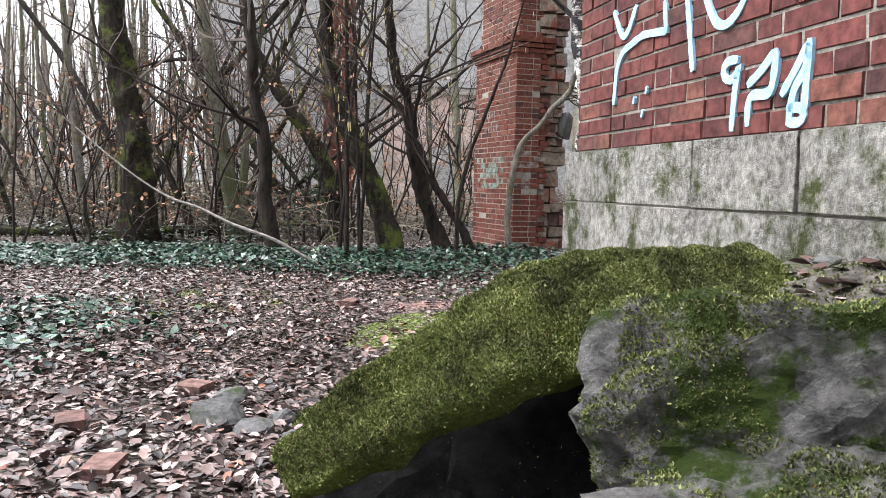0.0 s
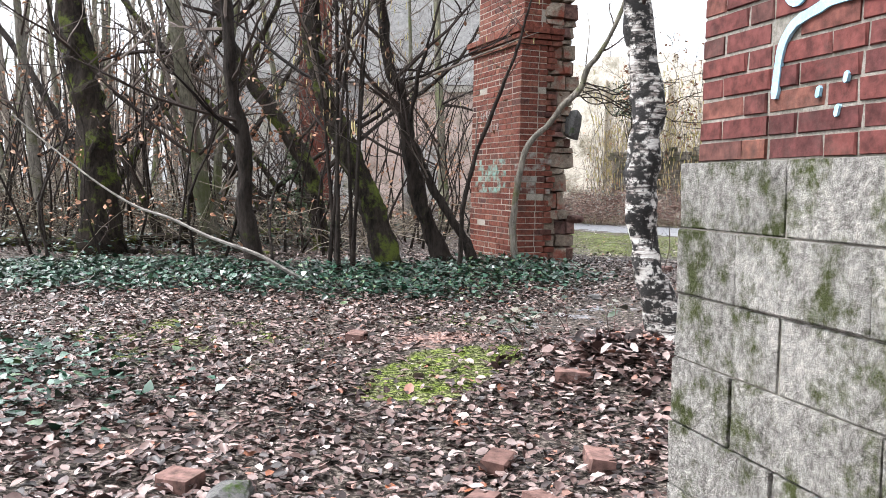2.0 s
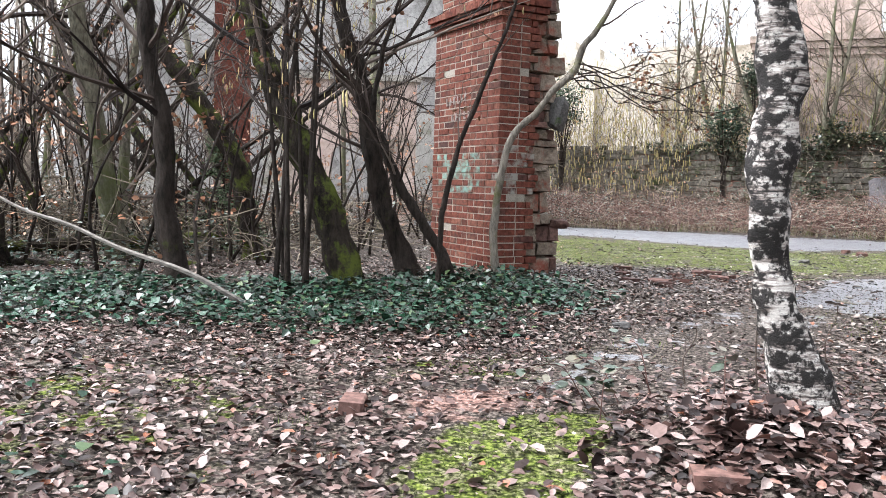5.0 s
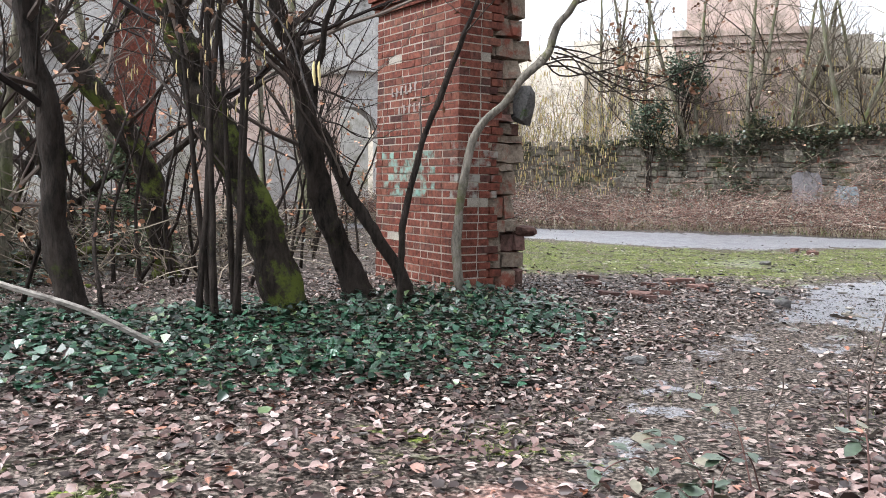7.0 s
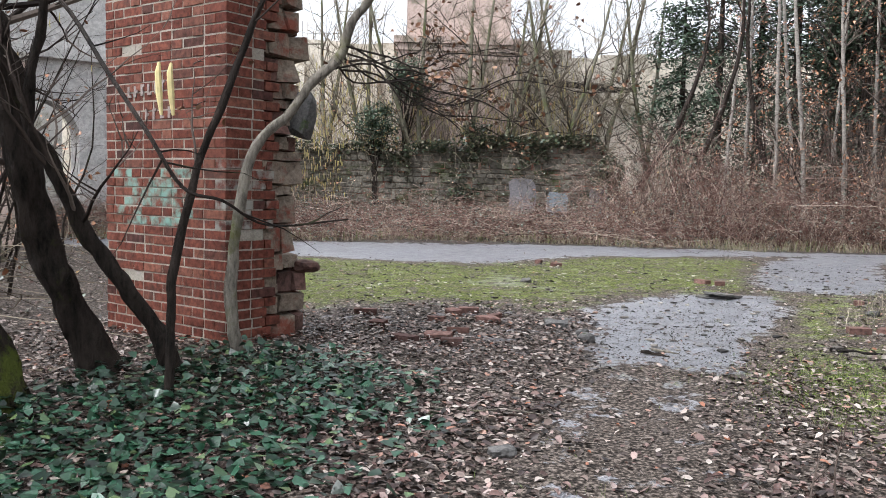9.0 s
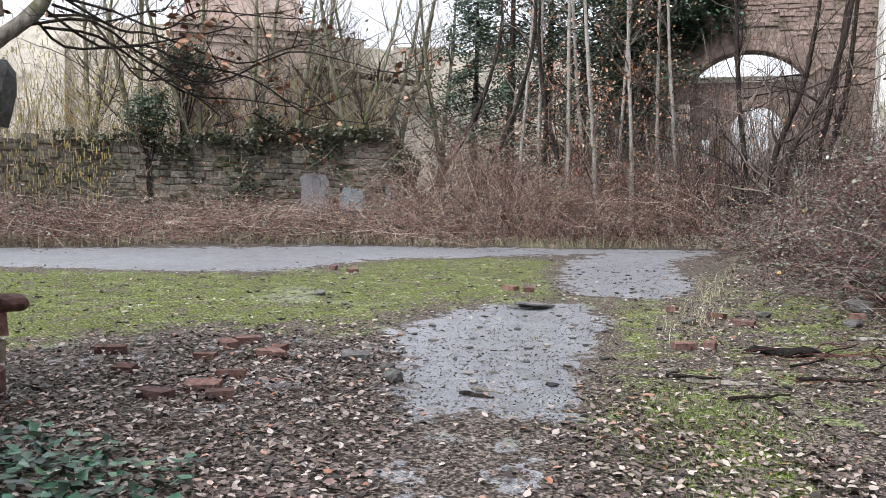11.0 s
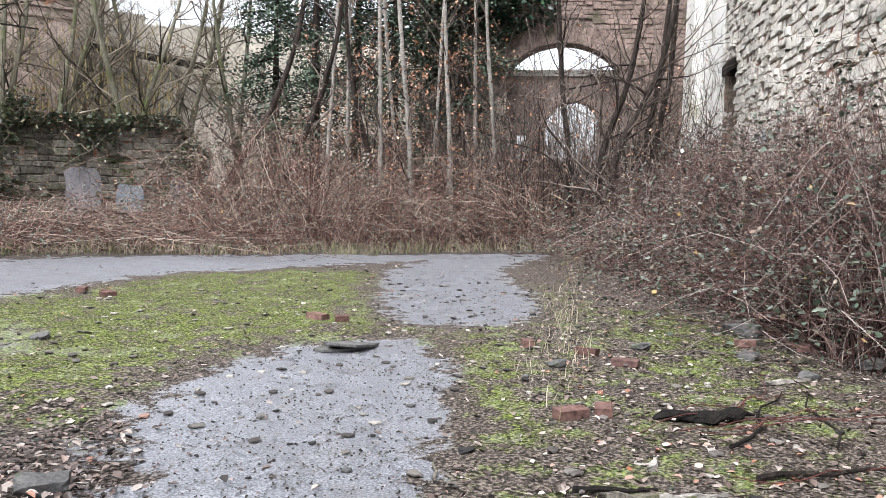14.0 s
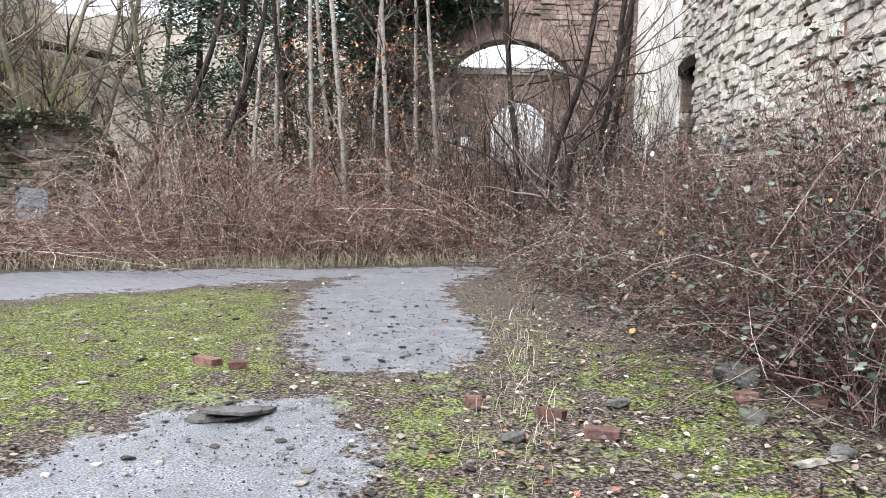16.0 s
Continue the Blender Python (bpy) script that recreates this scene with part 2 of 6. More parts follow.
M_DRYLEAF = scattered("withered_leaves", [(0.0, (0.09, 0.04, 0.022)), (0.5, (0.20, 0.095, 0.05)), (1.0, (0.36, 0.22, 0.14))], 0.6, 0.3)
M_ORANGELEAF = scattered("orange_leaves", [(0.0, (0.24, 0.10, 0.05)), (0.5, (0.42, 0.21, 0.12)), (1.0, (0.58, 0.38, 0.27))], 0.6, 0.3)
M_CATKIN = scattered("catkins", [(0.0, (0.390, 0.351, 0.130)), (0.5, (0.598, 0.520, 0.260)), (1.0, (0.442, 0.325, 0.156))], 0.8, 0.2)
M_CONIFER = scattered("conifer_needles", [(0.0, (0.014, 0.030, 0.017)), (0.5, (0.055, 0.088, 0.054)), (1.0, (0.13, 0.175, 0.115))], 0.6, 0.4)
M_YOUNGFIR = scattered("young_fir_needles", [(0.0, (0.03, 0.05, 0.024)), (0.5, (0.075, 0.11, 0.055)), (1.0, (0.15, 0.19, 0.10))], 0.7, 0.3)
M_GRIT = scattered("gravel_grit", [(0.0, (0.02, 0.018, 0.016)), (0.5, (0.08, 0.07, 0.06)), (0.85, (0.20, 0.18, 0.165)), (0.97, (0.42, 0.39, 0.36)), (1.0, (0.22, 0.10, 0.07))], 0.8, 0.3)
M_CHIPS = scattered("slate_chips", [(0.0, (0.014, 0.013, 0.013)), (0.45, (0.06, 0.052, 0.047)), (0.8, (0.13, 0.118, 0.105)), (0.95, (0.32, 0.295, 0.26)), (1.0, (0.24, 0.12, 0.085))], 0.7, 0.2)
M_CHARRED = mottled("charred_wood", (0.004, 0.004, 0.004), (0.028, 0.024, 0.021), 6, 40, 0.95, 1.0, 0.03, stretch=(0.3, 1, 1), spec=0.08)
M_SPRAY = mottled("pale_blue_spray_paint", (0.20, 0.40, 0.54), (0.40, 0.57, 0.67), 20, 60, 0.55, 0.2, 0.002)
M_WHITEPAINT = mottled("white_paint", (0.17, 0.12, 0.105), (0.36, 0.33, 0.31), 10, 60, 0.7, 0.2, 0.002)
M_BLUEPAINT = mottled("faded_blue_paint", (0.08, 0.105, 0.125), (0.27, 0.33, 0.37), 4, 30, 0.8, 0.2, 0.002)
M_PANEL = mottled("concrete_panel", (0.085, 0.08, 0.085), (0.27, 0.255, 0.265), 2, 20, 0.9, 0.3, 0.005)
M_ROOMSHADE = mottled("room_shade", (0.02, 0.018, 0.016), (0.05, 0.045, 0.04), 2, 10, 0.95, 0.3, 0.01)


def birch_material():
    m, nt, b = material("birch_bark", 0.75, 0.3)
    band = noise_of(nt, 5, 5, (1.2, 1.2, 9), 0.65)
    plate = noise_of(nt, 8, 8, (1.4, 1.4, 1.6), 0.72)
    c = ramp_of(nt, band, [(0.38, (0.02, 0.018, 0.017)), (0.45, (0.26, 0.22, 0.20)), (0.56, (0.66, 0.63, 0.59))])
    c = mixed(nt, ramp_of(nt, plate, [(0.44, 0.0), (0.52, 1.0)]), c, (0.016, 0.014, 0.013))
    nt.links.new(c, b.inputs["Base Color"])
    bumped(nt, b, plate, 1.0, 0.03)
    return m


M_BIRCH = birch_material()


def ground_material():
    """Wet asphalt, moss, red brick dust and leafy soil, laid out by the sheet's own surface map."""
    m, nt, b = material("ground", 0.8, 0.4)
    at = nt.nodes.new("ShaderNodeAttribute")
    at.attribute_name = "cover"
    sep = nt.nodes.new("ShaderNodeSeparateColor")
    nt.links.new(at.outputs["Color"], sep.inputs[0])
    fine = noise_of(nt, 40, 8)
    mid = noise_of(nt, 5, 8, (1, 1, 1), 0.7)
    grain = noise_of(nt, 75, 6)
    wide = noise_of(nt, 2.6, 10, (1, 1, 1), 0.72)
    soil = ramp_of(nt, fine, [(0.38, (0.006, 0.005, 0.004)), (0.5, (0.045, 0.036, 0.030)), (0.62, (0.18, 0.15, 0.13))])
    tar = ramp_of(nt, grain, [(0.38, (0.035, 0.036, 0.041)), (0.5, (0.125, 0.128, 0.143)), (0.62, (0.31, 0.31, 0.33))])
    tar = mixed(nt, 0.6, tar, ramp_of(nt, mid, [(0.35, 0.55), (0.65, 1.2)]), "MULTIPLY")
    tuft = noise_of(nt, 11, 10, (1, 1, 1), 0.75)
    moss = ramp_of(nt, fine, [(0.38, (0.008, 0.012, 0.003)), (0.5, (0.068, 0.092, 0.015)), (0.62, (0.19, 0.22, 0.05))])
    moss = mixed(nt, ramp_of(nt, tuft, [(0.44, 0.0), (0.56, 0.85)]), moss, ramp_of(nt, fine, [(0.38, (0.012, 0.012, 0.006)), (0.5, (0.055, 0.052, 0.026)), (0.62, (0.20, 0.185, 0.13))]))
    tar = mixed(nt, ramp_of(nt, noise_of(nt, 1.4, 8, (1, 1, 1), 0.7), [(0.5, 0.0), (0.66, 0.7)]), tar, ramp_of(nt, grain, [(0.36, (0.03, 0.03, 0.03)), (0.64, (0.20, 0.195, 0.20))]))

    def edge(channel, width=0.10):
        a = nt.nodes.new("ShaderNodeMath")
        a.operation = "ADD"
        nt.links.new(channel, a.inputs[0])
        k = nt.nodes.new("ShaderNodeMath")
        k.operation = "MULTIPLY_ADD"
        k.inputs[1].default_value, k.inputs[2].default_value = 2.6, -1.3
        nt.links.new(wide, k.inputs[0])
        nt.links.new(k.outputs[0], a.inputs[1])
        return ramp_of(nt, a.outputs[0], [(0.5 - width, 0.0), (0.5 + width, 1.0)])

    e_tar, e_moss, e_red = edge(sep.outputs[0], 0.05), edge(sep.outputs[1], 0.10), edge(sep.outputs[2], 0.2)
    c = mixed(nt, e_tar, soil, tar)
    c = mixed(nt, e_red, c, ramp_of(nt, fine, [(0.38, (0.07, 0.045, 0.04)), (0.5, (0.20, 0.115, 0.095)), (0.62, (0.36, 0.235, 0.20))]))
    c = mixed(nt, e_moss, c, moss)
    nt.links.new(c, b.inputs["Base Color"])
    r = mixed(nt, e_tar, 0.75, ramp_of(nt, mid, [(0.35, 0.28), (0.65, 0.5)]))
    nt.links.new(mixed(nt, e_tar, 0.08, 0.8), b.inputs["Specular IOR Level"])
    r = mixed(nt, e_moss, r, 0.95)
    nt.links.new(r, b.inputs["Roughness"])
    bumped(nt, b, fine, 0.2, 0.004)
    return m


M_GROUND = ground_material()

# ---- mesh tools ----
RNG = random.Random(7)


class Buf:
    """Collects vertices and faces of one mesh."""

    def __init__(self):
        self.v, self.f = [], []

    def add(self, verts, faces):
        k = len(self.v)
        self.v.extend(verts)
        self.f.extend(tuple(i + k for i in q) for q in faces)

    def box(self, x0, x1, y0, y1, z0, z1):
        self.add([(x, y, z) for z in (z0, z1) for y in (y0, y1) for x in (x0, x1)],
                 [(0, 2, 3, 1), (4, 5, 7, 6), (0, 1, 5, 4), (2, 6, 7, 3), (0, 4, 6, 2), (1, 3, 7, 5)])

    def tube(self, pts, radii, sides=5, cap=True):
        k, n = len(self.v), len(pts)
        pts = [Vector(p) for p in pts]
        side = None
        for i, p in enumerate(pts):
            d = (pts[min(i + 1, n - 1)] - pts[max(i - 1, 0)])
            d = d.normalized() if d.length > 1e-9 else Vector((0, 0, 1))
            if side is None:
                side = d.orthogonal().normalized()
            else:
                side = side - d * side.dot(d)
                side = side.normalized() if side.length > 1e-6 else d.orthogonal().normalized()
            up = d.cross(side)
            r = radii[i] if isinstance(radii, (list, tuple)) else radii
            for j in range(sides):
                a = 2 * math.pi * j / sides
                self.v.append(tuple(p + (side * math.cos(a) + up * math.sin(a)) * r))
        for i in range(n - 1):
            for j in range(sides):
                a, b = k + i * sides + j, k + i * sides + (j + 1) % sides
                self.f.append((a, b, b + sides, a + sides))
        if cap:
            self.f.append(tuple(k + j for j in reversed(range(sides))))
            self.f.append(tuple(k + (n - 1) * sides + j for j in range(sides)))

    def mesh(self, name, smooth=False):
        me = bpy.data.meshes.new(name)
        me.from_pydata(self.v, [], self.f)
        if smooth:
            me.polygons.foreach_set("use_smooth", [True] * len(me.polygons))
        me.update()
        return me


def welded(buf):
    """The buffer's mesh with touching corners joined."""
    bm = bmesh.new()
    me = buf.mesh("welded")
    bm.from_mesh(me)
    bmesh.ops.remove_doubles(bm, verts=bm.verts, dist=0.001)
    bm.to_mesh(me)
    bm.free()
    return me


def part(name, buf, mat, parent=None, label="", smooth=False):
    me = buf.mesh(name, smooth) if isinstance(buf, Buf) else buf
    if not me.materials:
        me.materials.append(mat)
    ob = new(name, me)
    if parent is not None:
        ob.parent = parent
    return tagged(ob, label)


def thing(name, label, category, group="", kind="", m=None):
    ob = tagged(new(name), label, category, group, kind)
    if m is not None:
        ob.matrix_world = m
    return ob


def plane_frame(origin, u, z=0.0):
    """Local x along u, y outwards (to the left of u), z up."""
    l = math.hypot(*u)
    ux, uy = u[0] / l, u[1] / l
    return Matrix(((ux, -uy, 0, origin[0]), (uy, ux, 0, origin[1]), (0, 0, 1, z), (0, 0, 0, 1)))


def block_mesh(name, seed, mat, rough=0.05, chamfer=0.07):
    """A unit block, 1 x 1 x 1 about its centre, front at -y, with worn edges."""
    r = random.Random(seed)
    b = Buf()
    c = chamfer
    j = lambda s=1.0: (r.random() - 0.5) * rough * s
    ring = [(-0.5, -0.5), (0.5, -0.5), (0.5, 0.5), (-0.5, 0.5)]
    v = [(x * (1 - c) + j(), -0.5 + j(0.4), z * (1 - 1.6 * c) + j()) for x, z in ring]
    v += [(x + j(0.5), -0.5 + c + j(0.4), z + j(0.5)) for x, z in ring]
    v += [(x, 0.5, z) for x, z in ring]
    f = [(0, 1, 2, 3)]
    for k in (0, 4):
        for i in range(4):
            f.append((k + 4 + i, k + 4 + (i + 1) % 4, k + (i + 1) % 4, k + i))
    f.append((11, 10, 9, 8))
    b.add(v, f)
    me = b.mesh(name)
    me.materials.append(mat)
    return me


def block_into(buf, mesh, m):
    buf.add([tuple(m @ v.co) for v in mesh.vertices], [tuple(p.vertices) for p in mesh.polygons])


def placed(name, mesh, parent, m, label=""):
    ob = new(name, mesh)
    ob.parent = parent
    ob.matrix_basis = m
    return tagged(ob, label)


def rock_mesh(name, seed, sx, sy, sz, mat, sub=3, rough=0.35, facet=1.6):
    bm = bmesh.new()
    bmesh.ops.create_icosphere(bm, subdivisions=sub, radius=1)
    off = Vector((seed * 3.1, seed * 1.7, seed * 0.9))
    pr = random.Random(seed)
    cuts = [(Vector((pr.gauss(0, 1), pr.gauss(0, 1), pr.gauss(0, 1))).normalized(), pr.uniform(0.72, 1.0)) for _ in range(18)]
    cuts += [(Vector(d), pr.uniform(0.8, 0.95)) for d in ((0, 0, 1), (0, 0, -1), (1, 0, 0), (-1, 0, 0), (0, 1, 0), (0, -1, 0))]
    for v in bm.verts:
        p = v.co.copy()
        q = p * min(1.35, min(d / max(0.05, p.dot(n)) for n, d in cuts))
        n = noise.noise(p * 1.8 + off) * rough * 0.35 + noise.noise(p * 5 + off) * rough * 0.22 + noise.noise(p * 13 + off) * rough * 0.12
        q *= 1 + n
        v.co = (q.x * sx, q.y * sy, q.z * sz)
    me = bpy.data.meshes.new(name)
    bm.to_mesh(me)
    bm.free()
    me.materials.append(mat)
    me.polygons.foreach_set("use_smooth", [mat is M_MOSSBED] * len(me.polygons))
    return me


LEAF = np.array([(0, -0.5, 0), (0.3, -0.18, 0.07), (0.26, 0.2, 0.09), (0, 0.5, 0.0), (-0.26, 0.2, 0.09), (-0.3, -0.18, 0.07)])
IVYLEAF = np.array([(0, -0.45, 0), (0.5, -0.28, 0.06), (0.3, 0.12, 0.05), (0, 0.5, -0.03), (-0.3, 0.12, 0.05), (-0.5, -0.28, 0.06)])
SPRIG = np.array([(0, 0, 0), (0.22, 0, 0.45), (0.14, 0.2, 0.75), (0, 0.45, 0.85), (-0.14, 0.2, 0.75), (-0.22, 0, 0.45)])
BLADE = np.array([(-0.016, 0.12, 0.55), (-0.019, 0, 0), (0.019, 0, 0), (0.016, 0.12, 0.55), (0.003, 0.42, 0.9), (-0.003, 0.42, 0.9)])


def scatter(name, pts, sizes, mat, label, category, template=LEAF, tilt=0.5, seed=1, parent=None, curl=1.0, kind="stuff"):
    """One mesh of many small leaves or blades at pts, turned at random and tilted by up to tilt radians."""
    rs = np.random.RandomState(seed)
    pts = np.asarray(pts, float)
    n = len(pts)
    sizes = np.broadcast_to(np.asarray(sizes, float), (n,)) * rs.uniform(0.7, 1.3, n)
    a, t, d = rs.uniform(0, 6.283, n), rs.normal(0, tilt * 0.6, n), rs.uniform(0, 6.283, n)
    q = template[None] * np.stack([rs.uniform(0.75, 1.2, n), np.ones(n), rs.uniform(-0.6, 2.0, n) * curl if template is not SPRIG and template is not BLADE else np.ones(n)], 1)[:, None, :]
    q = q * sizes[:, None, None]
    ca, sa = np.cos(a), np.sin(a)
    x, y, z = q[..., 0], q[..., 1], q[..., 2]
    x, y = x * ca[:, None] - y * sa[:, None], x * sa[:, None] + y * ca[:, None]
    kx, ky = np.cos(d)[:, None], np.sin(d)[:, None]
    ct, st = np.cos(t)[:, None], np.sin(t)[:, None]
    dot = (kx * x + ky * y) * (1 - ct)
    rx = x * ct + ky * z * st + kx * dot
    ry = y * ct - kx * z * st + ky * dot
    rz = z * ct + (kx * y - ky * x) * st
    v = np.stack([rx, ry, rz], -1) + pts[:, None, :]
    k = np.arange(n)[:, None] * 6
    faces = np.concatenate([k + np.array([[0, 1, 2, 3]]), k + np.array([[0, 3, 4, 5]])], 1).reshape(-1)
    me = bpy.data.meshes.new(name)
    me.vertices.add(n * 6)
    me.vertices.foreach_set("co", v.reshape(-1))
    me.loops.add(n * 8)
    me.loops.foreach_set("vertex_index", faces)
    me.polygons.add(n * 2)
    me.polygons.foreach_set("loop_start", np.arange(n * 2) * 4)
    me.polygons.foreach_set("loop_total", np.full(n * 2, 4))
    me.update(calc_edges=True)
    me.validate()
    me.materials.append(mat)
    ob = new(name, me)
    if parent is not None:
        ob.parent = parent
        return tagged(ob, label)
    return tagged(ob, label, category, "", kind)


# ---- the ground ----
def smooth(a, b, x):
    t = min(1.0, max(0.0, (x - a) / (b - a)))
    return t * t * (3 - 2 * t)


def hump(x, y, cx, cy, r):
    return math.exp(-((x - cx) ** 2 + (y - cy) ** 2) / (r * r))


def ground_z(x, y):
    z = 0.035 * noise.noise(Vector((x * 0.5, y * 0.5, 0))) + 0.012 * noise.noise(Vector((x * 2.2, y * 2.2, 3)))
    z += 0.13 * hump(x, y, 1.1, 12.6, 1.6) + 0.12 * hump(x, y, 1.95, 6.7, 0.6) - 0.17 * hump(x, y, 1.2, 4.9, 1.6)
    z += 0.08 * hump(x, y, -2.2, 11, 2.5)
    z += 0.25 * smooth(17, 24, y - 0.4 * x) * 0.3
    return z


def inside(poly, x, y):
    """Signed distance to a polygon, positive inside."""
    if x < min(poly)[0] - 1 or x > max(poly)[0] + 1:
        return -1.0
    ins, best = False, 1e9
    for (x0, y0), (x1, y1) in zip(poly, poly[1:] + poly[:1]):
        if (y0 > y) != (y1 > y) and x < (x1 - x0) * (y - y0) / (y1 - y0) + x0:
            ins = not ins
        dx, dy = x1 - x0, y1 - y0
        t = max(0.0, min(1.0, ((x - x0) * dx + (y - y0) * dy) / (dx * dx + dy * dy + 1e-12)))
        best = min(best, math.hypot(x - x0 - t * dx, y - y0 - t * dy))
    return best if ins else -best


TAR_NEAR = [(3.7, 11.5), (4.75, 12.96), (5.28, 13.92), (6.11, 14.35), (7.3, 14.75), (8.4, 14.2), (7.9, 13.3), (6.6, 12.4), (5.45, 11.6), (4.5, 10.7)]
TAR_BACK = [(9.2, 15.1), (9.94, 16.0), (10.77, 16.6), (12.8, 18.4), (15.3, 19.4), (18.6, 18.5), (15.2, 17.6), (13.4, 16.5), (12.4, 15.3), (10.74, 14.2), (9.8, 14.0), (9.0, 14.5)]
TAR_FAR = [(-4, 26.5), (2, 22.4), (5.5, 20.3), (6.7, 19.5), (10.2, 20.6), (12.5, 19.9), (15.3, 19.3), (18.8, 18.5), (12.3, 23.0), (6.85, 24.1), (0, 26.5)]
TAR_STRIP = [(5.0, 16.3), (6.2, 17.7), (6.6, 17.6), (6.0, 16.1), (6.6, 15.6), (6.2, 15.4)]
PATH_DIRT = [(0.7, 7.4), (1.6, 9.4), (3.0, 11.0), (3.8, 11.6), (4.5, 10.7), (3.4, 9.6), (2.4, 8.3), (1.5, 7.3)]
MOSS_COURT = [(1.6, 14.6), (3.6, 15.0), (5.2, 14.2), (7.3, 15.0), (8.6, 14.3), (9.2, 15.2), (10.8, 16.8), (12.9, 18.5), (12.3, 19.7), (10.2, 20.4), (6.7, 19.3), (5.3, 20.2), (1.5, 22.3)]
MOSS_EDGE = [(6.3, 11.9), (7.7, 13.2), (8.6, 14.1), (9.6, 13.9), (8.4, 12.8), (7.2, 11.9), (6.2, 11.3)]
MOSS_RIGHT = [(7.6, 11.7), (9.6, 13.0), (11.6, 14.2), (12.6, 13.4), (10.9, 11.6), (9.2, 10.5), (7.6, 10.0)]
MOSS_PATCH = [(0.45, 5.85), (0.38, 6.39), (0.55, 7.0), (1.16, 7.28), (1.36, 7.05), (1.13, 6.4), (0.85, 5.9)]
MOSS_GRASS = [(3.6, 9.0), (4.7, 10.4), (5.7, 11.2), (6.3, 11.0), (5.6, 10.0), (4.4, 8.7)]
COURT = [(3.0, 11.0), (1.5, 15.0), (1.5, 21), (13, 19.5), (13.5, 15.2), (11.5, 12.5), (9.5, 10.2), (6.0, 9.4)]
LEAFY = [(1.0, 10.0), (1.0, 14.6), (3.6, 14.9), (4.9, 13.4), (4.3, 11.9), (3.2, 10.8)]
RED_DUST = [(0.2, 7.1), (0.35, 7.5), (0.85, 7.65), (0.95, 7.25), (0.6, 6.95)]


def cover(x, y):
    """Shares of bare asphalt, moss and red dust."""
    s = lambda poly, soft: smooth(-soft, soft, inside(poly, x, y))
    tar = max(s(TAR_NEAR, 0.55), s(TAR_BACK, 0.6), s(TAR_FAR, 0.8), 0.7 * s(TAR_STRIP, 0.4), 0.31 * s(PATH_DIRT, 0.4), 0.3 * s(COURT, 0.6))
    moss = max(s(MOSS_PATCH, 0.12), 0.40 * s(COURT, 0.7) * (1 - s(LEAFY, 0.5)), 0.64 * s(MOSS_COURT, 0.8), 0.58 * s(MOSS_EDGE, 0.45), 0.5 * s(MOSS_RIGHT, 0.6), 0.5 * s(MOSS_GRASS, 0.5))
    moss = max(moss * (1 - 0.9 * max(s(TAR_NEAR, 0.2), s(TAR_BACK, 0.2), s(TAR_FAR, 0.3))), 0.45 * hump(x, y, -1.2, 7.0, 1.2), 0.45 * hump(x, y, 0.8, 8.2, 0.5), 0.5 * hump(x, y, 0.4, 8.1, 0.35))
    return tar, moss, s(RED_DUST, 0.3) * 0.66


COVER = {}


def cover_at(x, y):
    """The same, kept cell by cell."""
    k = (round(x * 10), round(y * 10))
    if k not in COVER:
        COVER[k] = cover(k[0] / 10, k[1] / 10)
    return COVER[k]


def axis(lo, hi, step, far):
    out, v = [], lo
    while v < hi:
        out.append(v)
        v += step
    for k in range(12):
        d = step * 2.6 ** (k / 1.6 + 1)
        out.append(hi + d)
        out.insert(0, lo - d)
    return [c for c in out if abs(c) < far]


def build_ground():
    xs, ys = axis(-6, 20, 0.14, 400), axis(1, 27, 0.14, 400)
    b, cols = Buf(), []
    for y in ys:
        for x in xs:
            near = -7 < x < 21 and 0 < y < 28
            b.v.append((x, y, ground_z(x, y)))
            cols.append(cover(x, y) if near else (0.0, 0.15, 0.0))
    n = len(xs)
    for j in range(len(ys) - 1):
        for i in range(n - 1):
            b.f.append((j * n + i, j * n + i + 1, (j + 1) * n + i + 1, (j + 1) * n + i))
    me = b.mesh("ground", True)
    me.materials.append(M_GROUND)
    at = me.color_attributes.new("cover", "FLOAT_COLOR", "POINT")
    at.data.foreach_set("color", np.array([(*c, 1.0) for c in cols]).reshape(-1))
    return tagged(new("ground", me), "damp leafy ground with cracked asphalt and moss", "ground", kind="structure")


build_ground()


# ---- masonry ----
def flemish(length, row, rng):
    """Brick lengths along one course, headers and stretchers in turn, as (start, end)."""
    out, x, k = [], 0.0, row % 2
    first = (0.255, 0.125)[row % 2]
    while x < length - 0.03:
        l = first if x == 0 else (0.25, 0.122)[k % 2]
        l += rng.uniform(-0.008, 0.008)
        out.append((x, min(length, x + l)))
        x += l + 0.0095
        k += 1
    return out


BRICK_A = [block_mesh("brick", k, M_BRICK, 0.05, 0.05) for k in range(4)]
BRICK_B = [block_mesh("brick", k + 9, M_WALLBRICK, 0.06, 0.05) for k in range(4)]
BRICK_P = [block_mesh("brick", k + 20, M_BRICK_P, 0.05, 0.05) for k in range(2)]
BRICK_G = [block_mesh("brick", k + 30, M_BRICK_G, 0.05, 0.05) for k in range(2)]
COURSE = 0.077


